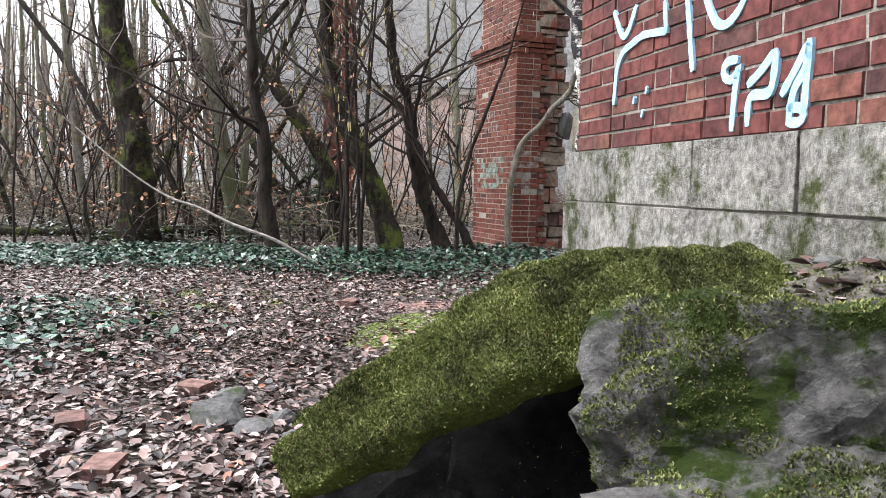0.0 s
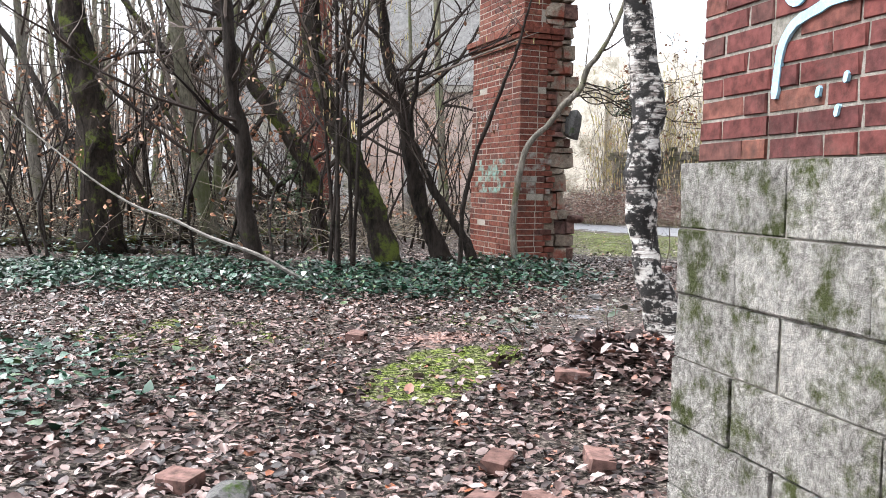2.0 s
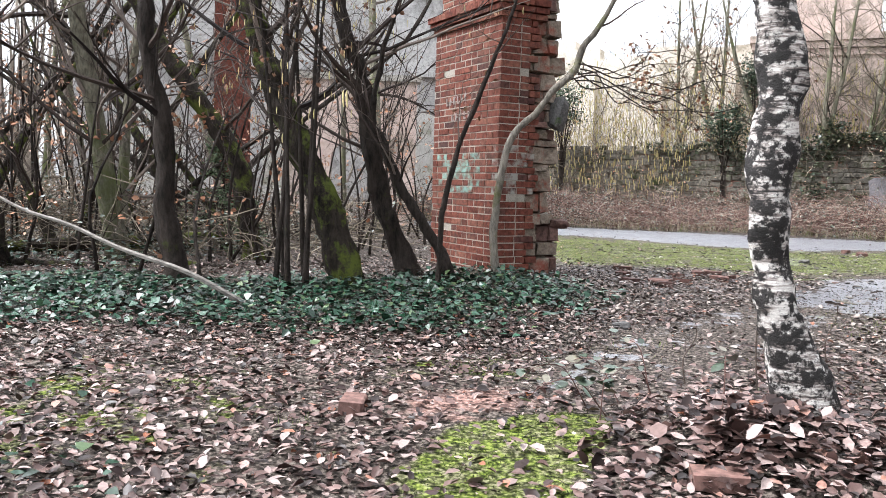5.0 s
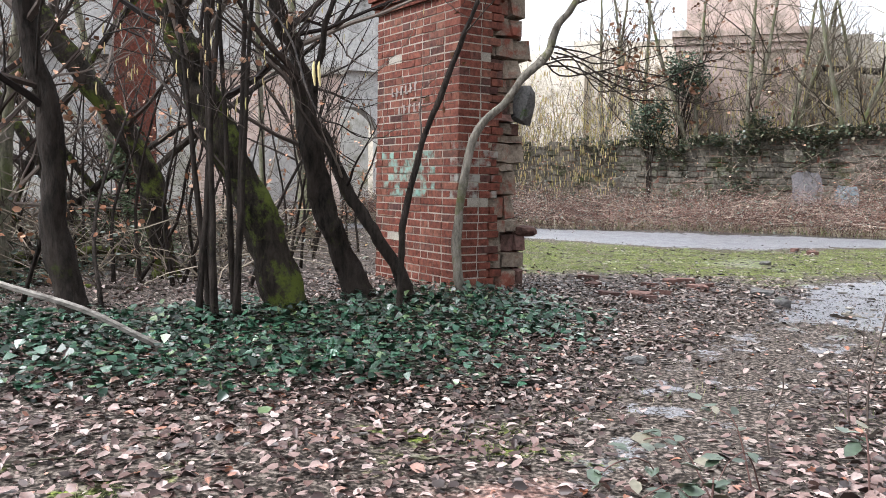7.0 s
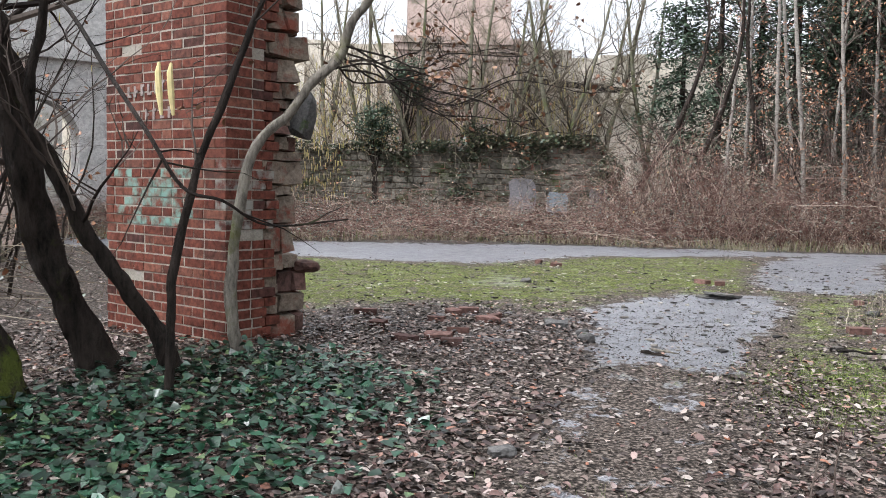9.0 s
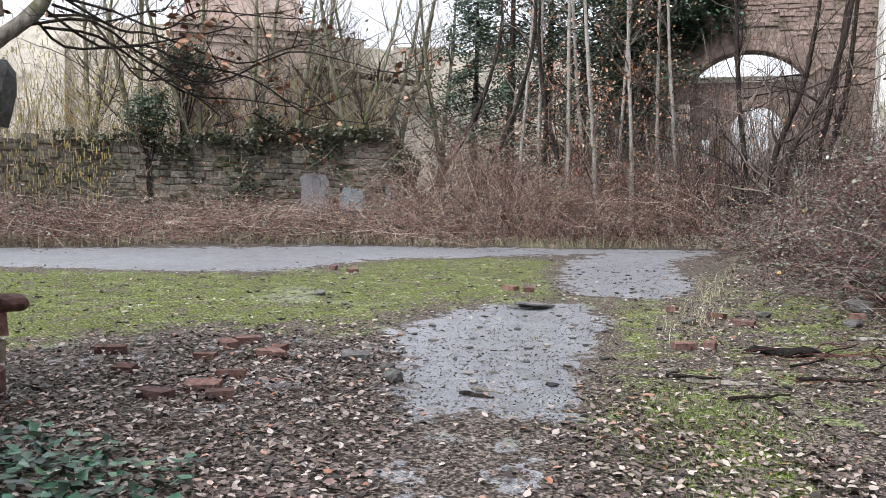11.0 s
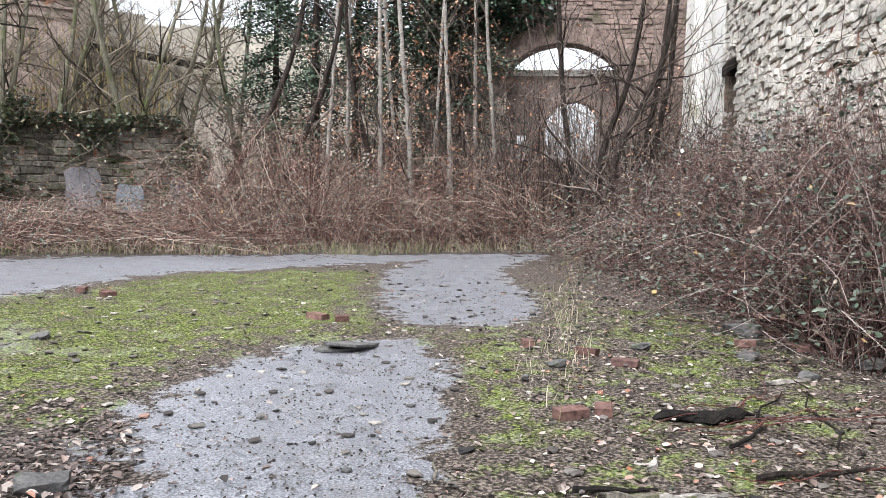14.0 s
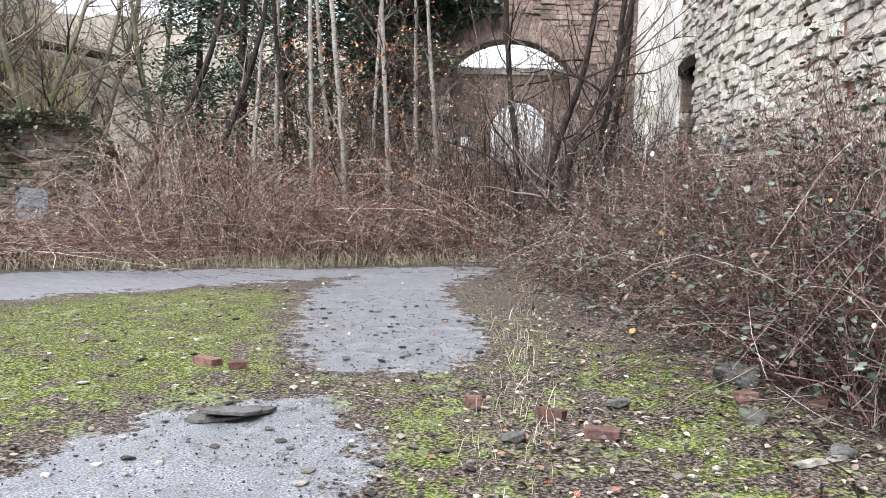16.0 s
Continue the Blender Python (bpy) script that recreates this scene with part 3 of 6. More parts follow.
def build_near_wall():
    """Brick wall on a plinth of dressed stone."""
    rng = random.Random(3)
    L = 6.0
    w = thing("wall_near", "dark red brick wall on a mossy stone plinth", "wall", kind="structure", m=plane_frame((4.29, -0.86), (-0.385, 0.923)))
    core = Buf()
    core.box(0, L - 0.006, -0.5, -0.006, 1.19, 4.2)
    part("mortar_core", core, M_WALLMORTAR, w, "dirty grey mortar joints")
    base = Buf()
    base.box(0, L + 0.036, -0.5, 0.036, -0.4, 1.172)
    part("plinth_core", base, M_MORTAR, w)
    flip = Matrix.Rotation(math.pi, 4, "Z")
    joined = Buf()
    course = 0.073
    for row in range(41):
        z = 1.19 + course * (row + 0.5)
        for a, b in flemish(L, row, rng):
            x0, x1 = L - b, L - a
            d = rng.uniform(-0.004, 0.005)
            deep = 0.0
            if rng.random() < 0.06:
                deep = rng.uniform(0.004, 0.012)
            m = Matrix.Translation(((x0 + x1) / 2, -0.06 + d - deep, z)) @ Matrix.Rotation(rng.uniform(-0.012, 0.012), 4, "Y") @ flip @ Matrix.Diagonal((x1 - x0, 0.12, course - 0.0095, 1))
            if row < 14 and x0 > 2.6:
                placed("brick", rng.choice(BRICK_B), w, m)
            else:
                block_into(joined, rng.choice(BRICK_B), m)
    tagged(part("upper_bricks", joined, M_BRICK_J, w), kind="stuff")
    stones = [block_mesh("plinth_stone", 50 + k, M_GRANITE, 0.03, 0.025) for k in range(4)]
    for row in range(6):
        z1 = 1.19 - 0.24 * row
        x = L + 0.046
        k = 0
        while x > 0.2:
            l = rng.uniform(0.52, 0.72) if k else (0.60, 0.37)[row % 2]
            m = Matrix.Translation((x - l / 2, -0.115 + rng.uniform(-0.006, 0.006), z1 - 0.12)) @ flip @ Matrix.Diagonal((l - 0.008, 0.33, 0.234, 1))
            placed("plinth_stone", rng.choice(stones), w, m)
            x -= l
            k += 1
    # spray-painted strokes on the bricks
    strokes = [[(5.61, 1.79), (5.51, 1.65), (5.46, 1.67), (5.39, 1.77)], [(5.11, 1.62), (5.32, 1.64), (5.51, 1.6), (5.56, 1.54), (5.58, 1.38)],
               [(5.14, 1.74), (5.12, 1.61)], [(4.97, 1.72), (4.94, 1.58), (4.91, 1.44)], [(4.85, 1.70), (4.77, 1.58), (4.7, 1.56), (4.62, 1.6), (4.58, 1.66)],
               [(4.62, 1.44), (4.69, 1.45), (4.72, 1.41), (4.68, 1.37), (4.61, 1.39), (4.61, 1.44), (4.63, 1.34), (4.64, 1.21)],
               [(4.56, 1.35), (4.48, 1.39), (4.41, 1.45), (4.42, 1.37), (4.43, 1.31), (4.55, 1.32), (4.55, 1.22)],
               [(4.38, 1.3), (4.3, 1.39), (4.26, 1.45), (4.27, 1.35), (4.32, 1.33), (4.34, 1.22)], [(4.26, 1.45), (4.27, 1.24)],
               [(4.35, 1.26), (4.26, 1.26), (4.27, 1.21), (4.35, 1.22)]]
    for s in strokes:
        paint_stroke(w, s, 0.017, M_SPRAY)
    for x, z in ((5.38, 1.38), (5.27, 1.41), (5.30, 1.32)):
        paint_stroke(w, [(x - 0.008, z), (x + 0.008, z + 0.004)], 0.02, M_SPRAY)


def paint_stroke(wall, pts, half, mat, y=0.009, name="spray_stroke"):
    """A flat stroke of paint with round ends that follows the line of pts, as (x, z)."""
    b = Buf()
    line = []
    for (x0, z0), (x1, z1) in zip(pts, pts[1:]):
        n = max(2, int(math.hypot(x1 - x0, z1 - z0) / 0.02))
        line += [(x0 + (x1 - x0) * i / n, z0 + (z1 - z0) * i / n) for i in range(n)]
    line.append(pts[-1])
    for _ in range(3):
        line = [line[0]] + [((a[0] + 2 * b0[0] + c[0]) / 4, (a[1] + 2 * b0[1] + c[1]) / 4) for a, b0, c in zip(line, line[1:], line[2:])] + [line[-1]]
    v, f = [], []
    for i, (x, z) in enumerate(line):
        a, c = line[max(i - 1, 0)], line[min(i + 1, len(line) - 1)]
        dx, dz = c[0] - a[0], c[1] - a[1]
        l = math.hypot(dx, dz) or 1
        h = half * (0.65 if i in (0, len(line) - 1) else 1) * (0.9 + 0.2 * noise.noise(Vector((x * 30, z * 30, 0))))
        v += [(x - dz / l * h, y, z + dx / l * h), (x + dz / l * h, y, z - dx / l * h), (x + dz / l * h, y - 0.012, z - dx / l * h), (x - dz / l * h, y - 0.012, z + dx / l * h)]
        if i:
            k = 4 * i
            for q in range(4):
                f.append((k - 4 + q, k - 4 + (q + 1) % 4, k + (q + 1) % 4, k + q))
    f += [(0, 1, 2, 3), tuple(len(v) - 4 + q for q in (3, 2, 1, 0))]
    b.add(v, f)
    return part(name, b, mat, wall)


def build_pillar():
    """Brick gate pillar: local x along the broken face, y along the long face, corner at the origin."""
    rng = random.Random(5)
    W, D, H = 1.555, 0.50, 4.6
    p = thing("brick_pillar", "broken red brick pillar with stepped cornice and faded graffiti", "pillar", m=Matrix(((0.873, -0.487, 0, 0.978), (0.487, 0.873, 0, 12.362), (0, 0, 1, 0), (0, 0, 0, 1))))
    core = Buf()
    core.box(0.005, 0.37, 0.005, W - 0.005, -0.2, 2.93)
    core.box(0.055, 0.37, 0.055, W - 0.055, 2.93, H)
    part("mortar_core", core, M_MORTAR, p)
    joined = Buf()
    turn = Matrix.Rotation(math.radians(-90), 4, "Z")
    back = Matrix.Rotation(math.radians(180), 4, "Z")

    def lay(m, z, mesh):
        if 0.42 < z < 2.62:
            placed("brick", mesh, p, m)
        else:
            block_into(joined, mesh, m)

    for row in range(-1, int(H / COURSE)):
        z = COURSE * (row + 0.5)
        if 2.93 < z < 3.15:
            continue
        inset = 0.05 if z > 3.1 else 0.0
        left_owns = row % 2 == 0
        start = inset if left_owns else inset + 0.125
        for a, b in flemish(W - start - inset, row, rng):
            y0, y1 = start + a, start + b
            zz, yy = z, (y0 + y1) / 2
            if (abs(zz - 0.59) < 0.05 and abs(yy - 1.18) < 0.09) or rng.random() < 0.006:
                continue
            pool = BRICK_A
            if 0.98 < zz < 1.45 and 0.4 < yy < 1.35 and rng.random() < 0.7:
                pool = BRICK_G
            m = Matrix.Translation((inset + 0.06 + rng.uniform(-0.004, 0.004), yy, zz)) @ turn @ Matrix.Rotation(rng.uniform(-0.01, 0.01), 4, "Y") @ Matrix.Diagonal((y1 - y0, 0.12, COURSE - 0.010, 1))
            lay(m, zz, rng.choice(pool))
        start = inset + 0.125 if left_owns else inset
        end = D + rng.uniform(-0.09, 0.06)
        for a, b in flemish(end - start, row + 1, rng):
            x0, x1 = start + a, start + b
            zz, xx = z, (x0 + x1) / 2
            if x1 - x0 < 0.05:
                continue
            if (0.90 < zz < 1.0 and xx > 0.12) or (2.30 < zz < 2.46 and xx > 0.36) or (3.2 < zz < 3.36 and xx > 0.36):
                continue
            pool = BRICK_P if 0.98 < zz < 1.52 and 0.1 < xx < 0.5 and rng.random() < 0.6 else BRICK_A
            m = Matrix.Translation((xx, inset + 0.06 + rng.uniform(-0.004, 0.004), zz)) @ Matrix.Rotation(rng.uniform(-0.01, 0.01), 4, "Y") @ Matrix.Diagonal((x1 - x0, 0.12, COURSE - 0.010, 1))
            lay(m, zz, rng.choice(pool))
    tagged(part("other_bricks", joined, M_BRICK_J, p), kind="stuff")
    # stepped cornice: three oversailing courses
    for k, (o, z0, z1) in enumerate(((0.03, 2.925, 2.985), (0.06, 2.995, 3.055), (0.085, 3.065, 3.14))):
        y = -o
        while y < W + o - 0.02:
            l = min(0.25, W + o - y)
            m = Matrix.Translation((-o + 0.1, y + l / 2, (z0 + z1) / 2)) @ turn @ Matrix.Diagonal((l - 0.006, 0.2, z1 - z0, 1))
            placed("cornice_brick", rng.choice(BRICK_A), p, m)
            y += l
        x = 0.2 - o
        while x < 0.55 - 0.07 * k:
            l = min(0.25, 0.58 - x)
            m = Matrix.Translation((x + l / 2, -o + 0.1, (z0 + z1) / 2)) @ Matrix.Diagonal((l - 0.006, 0.2, z1 - z0, 1))
            placed("cornice_brick", rng.choice(BRICK_A), p, m)
            x += l
    # broken rubble end
    rub = [block_mesh("rubble_stone", 60 + k, (M_RUBBLE, M_RUBBLE, M_RUBBLE, M_BLOCKRED)[k % 4], 0.16, 0.09) for k in range(9)]
    z = -0.1
    while z < H:
        h = rng.choice((0.077, 0.13, 0.16, 0.2, 0.24))
        edge = 0.81 + 0.07 * noise.noise(Vector((z * 2.3, 0, 0))) + rng.uniform(-0.035, 0.035) + (0.08 if z < 0.72 else 0.0) - (0.10 if 0.78 < z < 1.3 else 0)
        x = 0.36
        while x < edge - 0.04:
            l = min(rng.uniform(0.12, 0.3), edge - x)
            m = Matrix.Translation((x + l / 2, 0.78 + rng.uniform(-0.02, 0.05), z + h / 2)) @ Matrix.Rotation(rng.uniform(-0.03, 0.03), 4, "Z") @ Matrix.Diagonal((l + 0.02, 1.48, h * 1.04, 1))
            placed("rubble_stone", rng.choice(rub), p, m)
            x += l
        z += h
    # dark slab of stone that sticks out
    placed("dark_stone", rock_mesh("dark_stone", 71, 0.12, 0.16, 0.24, M_SLAB, 2, 0.15, 2.4), p, Matrix.Translation((0.80, 0.02, 1.92)))
    placed("broken_bricks", rock_mesh("broken_bricks", 72, 0.13, 0.14, 0.07, M_BLOCKRED, 2, 0.2, 2.6), p, Matrix.Translation((0.90, 0.06, 0.68)))
    # faded white letters, no longer legible
    for k, (y, z) in enumerate(((1.22, 2.04), (1.13, 2.04), (1.04, 2.05), (0.95, 2.05), (0.86, 2.06), (0.77, 2.07), (1.08, 1.84), (0.98, 1.85), (0.88, 1.85), (0.78, 1.86), (0.68, 1.86))):
        b = Buf()
        b.box(-0.006, 0.004, y - 0.014, y + 0.014, z, z + 0.09)
        b.box(-0.006, 0.004, y - 0.036, y - 0.014, z + (0.0, 0.035, 0.07)[k % 3], z + (0.0, 0.035, 0.07)[k % 3] + 0.02)
        part("faded_letter", b, M_WHITEPAINT, p)


def stone_wall(parent, rng, x0, x1, z0, z1, meshes, mat, near, name="wall_stone", h=(0.15, 0.26), l=(0.24, 0.6), skip=None, depth=0.2):
    """Courses of rough stones on the face y = 0 of parent; near(x, z) says which are pieces of their own."""
    joined, z, count = Buf(), z0, 0
    flip = Matrix.Rotation(math.pi, 4, "Z")
    while z < z1:
        hh = rng.uniform(*h)
        x = x0
        while x < x1:
            ll = rng.uniform(*l)
            if not (skip and skip(x + ll / 2, z + hh / 2)):
                m = Matrix.Translation((x + ll / 2, -depth / 2 + 0.02 + rng.uniform(-0.05, 0.04), z + hh / 2 + rng.uniform(-0.02, 0.02))) @ Matrix.Rotation(rng.uniform(-0.07, 0.07), 4, "Y") @ Matrix.Rotation(rng.uniform(-0.08, 0.08), 4, "Z") @ flip @ Matrix.Diagonal((ll - 0.02, depth, hh - 0.018, 1))
                if near(x, z) and count < 290:
                    placed(name, rng.choice(meshes), parent, m)
                    count += 1
                else:
                    block_into(joined, rng.choice(meshes), m)
            x += ll
        z += hh
    if joined.v:
        tagged(part("other_stones", joined, mat, parent), kind="stuff")


def build_right_wall():
    rng = random.Random(11)
    w = thing("wall_right", "tall pale rubble stone wall with a plastered end", "wall", kind="structure", m=plane_frame((9.74, 8.7), (0.871, 0.491)))
    b = Buf()
    b.box(-3, 15.2, -0.8, -0.03, -0.3, 10.5)
    b.box(15.2, 16.6, -0.8, -0.03, -0.3, 2.6)
    b.box(15.2, 16.6, -0.8, -0.03, 4.6, 10.5)
    b.box(16.6, 22, -0.8, -0.03, -0.3, 10.5)
    part("wall_core", b, M_RUBBLE, w)
    plaster = Buf()
    plaster.box(16.7, 20.2, -0.03, 0.05, 0, 10.4)
    plaster.box(20.2, 22.0, -0.03, 0.32, 0, 10.4)
    part("plaster", plaster, M_PLASTER, w, "grey-green stained plaster")
    # solid block behind the opening, its dark colour stands for an unlit inside
    dark = Buf()
    dark.box(15.1, 16.7, -1.6, -0.8, 2.4, 4.8)
    part("opening_shade_block", dark, M_ROOMSHADE, w)
    lint = Buf()
    lint.box(15.1, 16.7, -0.5, 0.06, 4.5, 4.75)
    part("lintel", lint, M_CHARRED, w)
    meshes = [block_mesh("wall_stone", 80 + k, M_PALESTONE, 0.30, 0.14) for k in range(8)]
    stone_wall(w, rng, 1.5, 16.6, 0.6, 8.4, meshes, M_PALESTONE, lambda x, z: 4.5 < x < 12 and 2.0 < z < 5.2, skip=lambda x, z: 15.1 < x < 16.7 and 2.5 < z < 4.7, h=(0.11, 0.21), l=(0.18, 0.5))
    paint_stroke(w, [(11.5, 2.45), (11.7, 2.75), (11.9, 2.4), (12.2, 2.7), (12.4, 2.45)], 0.07, M_BLUEPAINT, 0.06, "faded_tag")


def arch_points(x0, x1, spring, rise, n=24):
    c, half = (x0 + x1) / 2, (x1 - x0) / 2
    r = (half * half + rise * rise) / (2 * rise)
    a = math.asin(min(1.0, half / r)) if rise < half else math.pi - math.asin(min(1.0, half / r))
    return [(c + r * math.sin(-a + 2 * a * i / n), spring + rise - r + r * math.cos(-a + 2 * a * i / n)) for i in range(n + 1)]


def arch_panel(b, x0, x1, z0, z1, ax0, ax1, sill, spring, rise, y0, y1):
    """A wall panel with one arched opening through it."""
    b.box(x0, ax0, y0, y1, z0, z1)
    b.box(ax1, x1, y0, y1, z0, z1)
    if sill > z0:
        b.box(ax0, ax1, y0, y1, z0, sill)
    pts = arch_points(ax0, ax1, spring, rise)
    for (xa, za), (xb, zb) in zip(pts, pts[1:]):
        b.add([(xa, y0, za), (xb, y0, zb), (xb, y0, z1), (xa, y0, z1), (xa, y1, za), (xb, y1, zb), (xb, y1, z1), (xa, y1, z1)],
              [(0, 1, 2, 3), (7, 6, 5, 4), (0, 4, 5, 1), (3, 2, 6, 7)])


def build_arch_wall():
    rng = random.Random(13)
    w = thing("wall_arch", "ruined sooty masonry wall with a large brick arch", "wall", kind="structure", m=plane_frame((28.9, 19.5), (-0.491, 0.871)))
    b = Buf()
    arch_panel(b, -0.4, 9.0, -0.3, 9.6, 2.35, 6.05, -0.3, 5.35, 0.9, -0.7, -0.03)
    part("wall_core", welded(b), M_DARKBRICK, w)
    # rendered infill wall with an arched window and a narrow one beside it
    inner = Buf()
    arch_panel(inner, 2.2, 5.1, -0.3, 5.5, 2.95, 4.75, 2.35, 3.6, 0.85, -1.15, -0.72)
    inner.box(5.1, 5.4, -1.15, -0.72, -0.3, 5.5)
    inner.box(5.4, 5.72, -1.15, -0.72, -0.3, 2.35)
    inner.box(5.4, 5.72, -1.15, -0.72, 3.3, 5.5)
    inner.box(5.72, 6.2, -1.15, -0.72, -0.3, 5.5)
    part("infill_wall", welded(inner), M_DARKBRICK, w, "brown weathered infill wall")
    top = Buf()
    top.box(2.2, 6.2, -1.17, -0.66, 5.3, 5.5)
    part("infill_coping", top, M_PALESTONE, w, "pale flat coping")
    for x in (3.35, 4.3):
        bar = Buf()
        bar.box(x - 0.03, x + 0.03, -1.0, -0.94, 2.35, 4.3)
        part("window_bar", bar, M_PALEBARK, w)
    sill = Buf()
    sill.box(2.35, 6.0, -0.72, -0.5, 2.2, 2.42)
    part("sill", sill, M_CHARRED, w)
    jamb = Buf()
    for k in range(18):
        o = 0.02 * rng.random()
        jamb.box(6.07 + o, 6.85 + 0.06 * (k % 2) + o, -0.03, 0.2 + o, -0.2 + 0.26 * k, 0.045 + 0.26 * k)
    part("jamb", jamb, M_TAN, w, "pale dressed stone jamb")
    low = Buf()
    low.box(7.0, 8.9, -0.03, 0.12, -0.2, 3.9)
    part("brick_facing", low, M_PINK, w)
    ring = [block_mesh("arch_brick", 90 + k, M_ARCHBRICK, 0.07, 0.05) for k in range(3)]
    pts = arch_points(2.3, 6.1, 5.35, 0.92, 44)
    for row, (off, deep) in enumerate(((0.19, 0.10), (0.55, 0.05))):
        for (xa, za), (xb, zb) in zip(pts, pts[1:]):
            ang = math.atan2(zb - za, xb - xa)
            cx, cz = (xa + xb) / 2 - math.sin(ang) * off, (za + zb) / 2 + math.cos(ang) * off
            l = math.hypot(xb - xa, zb - za) * (1.0 + 0.08 * row)
            placed("arch_brick", rng.choice(ring), w, Matrix.Translation((cx, -0.12 + deep, cz)) @ Matrix.Rotation(-ang, 4, "Y") @ Matrix.Rotation(math.pi, 4, "Z") @ Matrix.Diagonal((l * 0.97, 0.2, 0.35, 1)))
    ring2 = arch_points(2.95, 4.75, 3.6, 0.85, 22)
    for (xa, za), (xb, zb) in zip(ring2, ring2[1:]):
        ang = math.atan2(zb - za, xb - xa)
        cx, cz = (xa + xb) / 2 - math.sin(ang) * 0.16, (za + zb) / 2 + math.cos(ang) * 0.16
        l = math.hypot(xb - xa, zb - za)
        placed("window_arch_brick", ring[0], w, Matrix.Translation((cx, -0.76, cz)) @ Matrix.Rotation(-ang, 4, "Y") @ Matrix.Rotation(math.pi, 4, "Z") @ Matrix.Diagonal((l, 0.16, 0.3, 1)))
    meshes = [block_mesh("wall_stone", 95 + k, M_ARCHBRICK, 0.14, 0.10) for k in range(4)]
    pts2 = arch_points(1.6, 6.8, 5.2, 1.8, 40)

    def skip(x, z):
        return (1.75 < x < 6.95 and z < 5.3) or (z >= 5.3 and any(abs(x - px) < 0.12 and z < pz + 0.1 for px, pz in pts2)) or (x > 6.9 and z < 4.0)
    stone_wall(w, rng, -0.3, 8.9, 0.0, 9.4, meshes, M_ARCHBRICK, lambda x, z: z > 4.5, h=(0.12, 0.2), l=(0.24, 0.5), skip=skip, depth=0.16)
    # ivy curtain over the crown of the arch
    r = random.Random(131)
    pts = []
    while len(pts) < 5200:
        x, z = r.uniform(4.4, 9.6), r.uniform(4.2, 9.8)
        if z > 6.9 - 0.25 * (x - 4.4) + 0.9 * noise.noise(Vector((x * 0.9, z * 0.9, 3))) and r.random() < 0.4 + 0.6 * smooth(4.4, 6.5, x):
            pts.append((x, 0.12 + abs(r.gauss(0, 0.28)), z))
    tagged(scatter("hanging_ivy", pts, 0.17, M_IVY, "dark ivy hanging over the arch", "", IVYLEAF, 1.1, 132, parent=w), kind="stuff")


def build_low_wall():
    """Low ruined wall of field stones at the back of the court."""
    rng = random.Random(17)
    a, b0 = Vector((20.2, 29.0)), Vector((4.0, 38.6))
    L = (b0 - a).length
    w = thing("wall_ruin", "low mossy field-stone wall with pale concrete panels", "wall", kind="structure", m=plane_frame(a, b0 - a))
    tops = lambda x: 3.05 + 0.2 * noise.noise(Vector((x * 0.9, 4, 0))) - 1.3 * smooth(3.5, 2.4, x) - 0.3 * smooth(6, 10, x)
    b = Buf()
    k = 2.5
    while k < L:
        b.box(k, k + 0.5, -0.6, -0.03, -0.2, tops(k + 0.25) - 0.08)
        k += 0.5
    part("wall_core", b, M_RUBBLE, w)
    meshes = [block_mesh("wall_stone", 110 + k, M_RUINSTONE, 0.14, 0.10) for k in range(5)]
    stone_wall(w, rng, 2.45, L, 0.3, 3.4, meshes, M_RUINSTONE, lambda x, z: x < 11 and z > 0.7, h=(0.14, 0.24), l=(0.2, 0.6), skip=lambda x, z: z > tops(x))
    for x0, x1, z1, mat in ((5.5, 6.45, 1.8, M_PANEL), (4.35, 5.1, 1.3, M_BLUEPAINT), (2.95, 3.6, 1.45, M_PANEL)):
        p = Buf()
        n = 20
        edge = []
        for k in range(n):
            c, q = math.cos(6.283 * k / n), math.sin(6.283 * k / n)
            f = min(1 / max(abs(c), 1e-6), 1 / max(abs(q), 1e-6)) * (1 + 0.16 * noise.noise(Vector((k * 1.7, x0 * 5, 0))))
            edge.append(((x0 + x1) / 2 + (x1 - x0) / 2 * c * f, (0.1 + z1) / 2 + (z1 - 0.1) / 2 * q * f))
        p.add([(x, y, z) for y in (-0.02, 0.062) for x, z in edge], [tuple(range(n, 2 * n)), tuple(reversed(range(n)))] + [(k, (k + 1) % n, n + (k + 1) % n, n + k) for k in range(n)])
        part("concrete_panel", p, mat, w, "pale patched concrete panel")


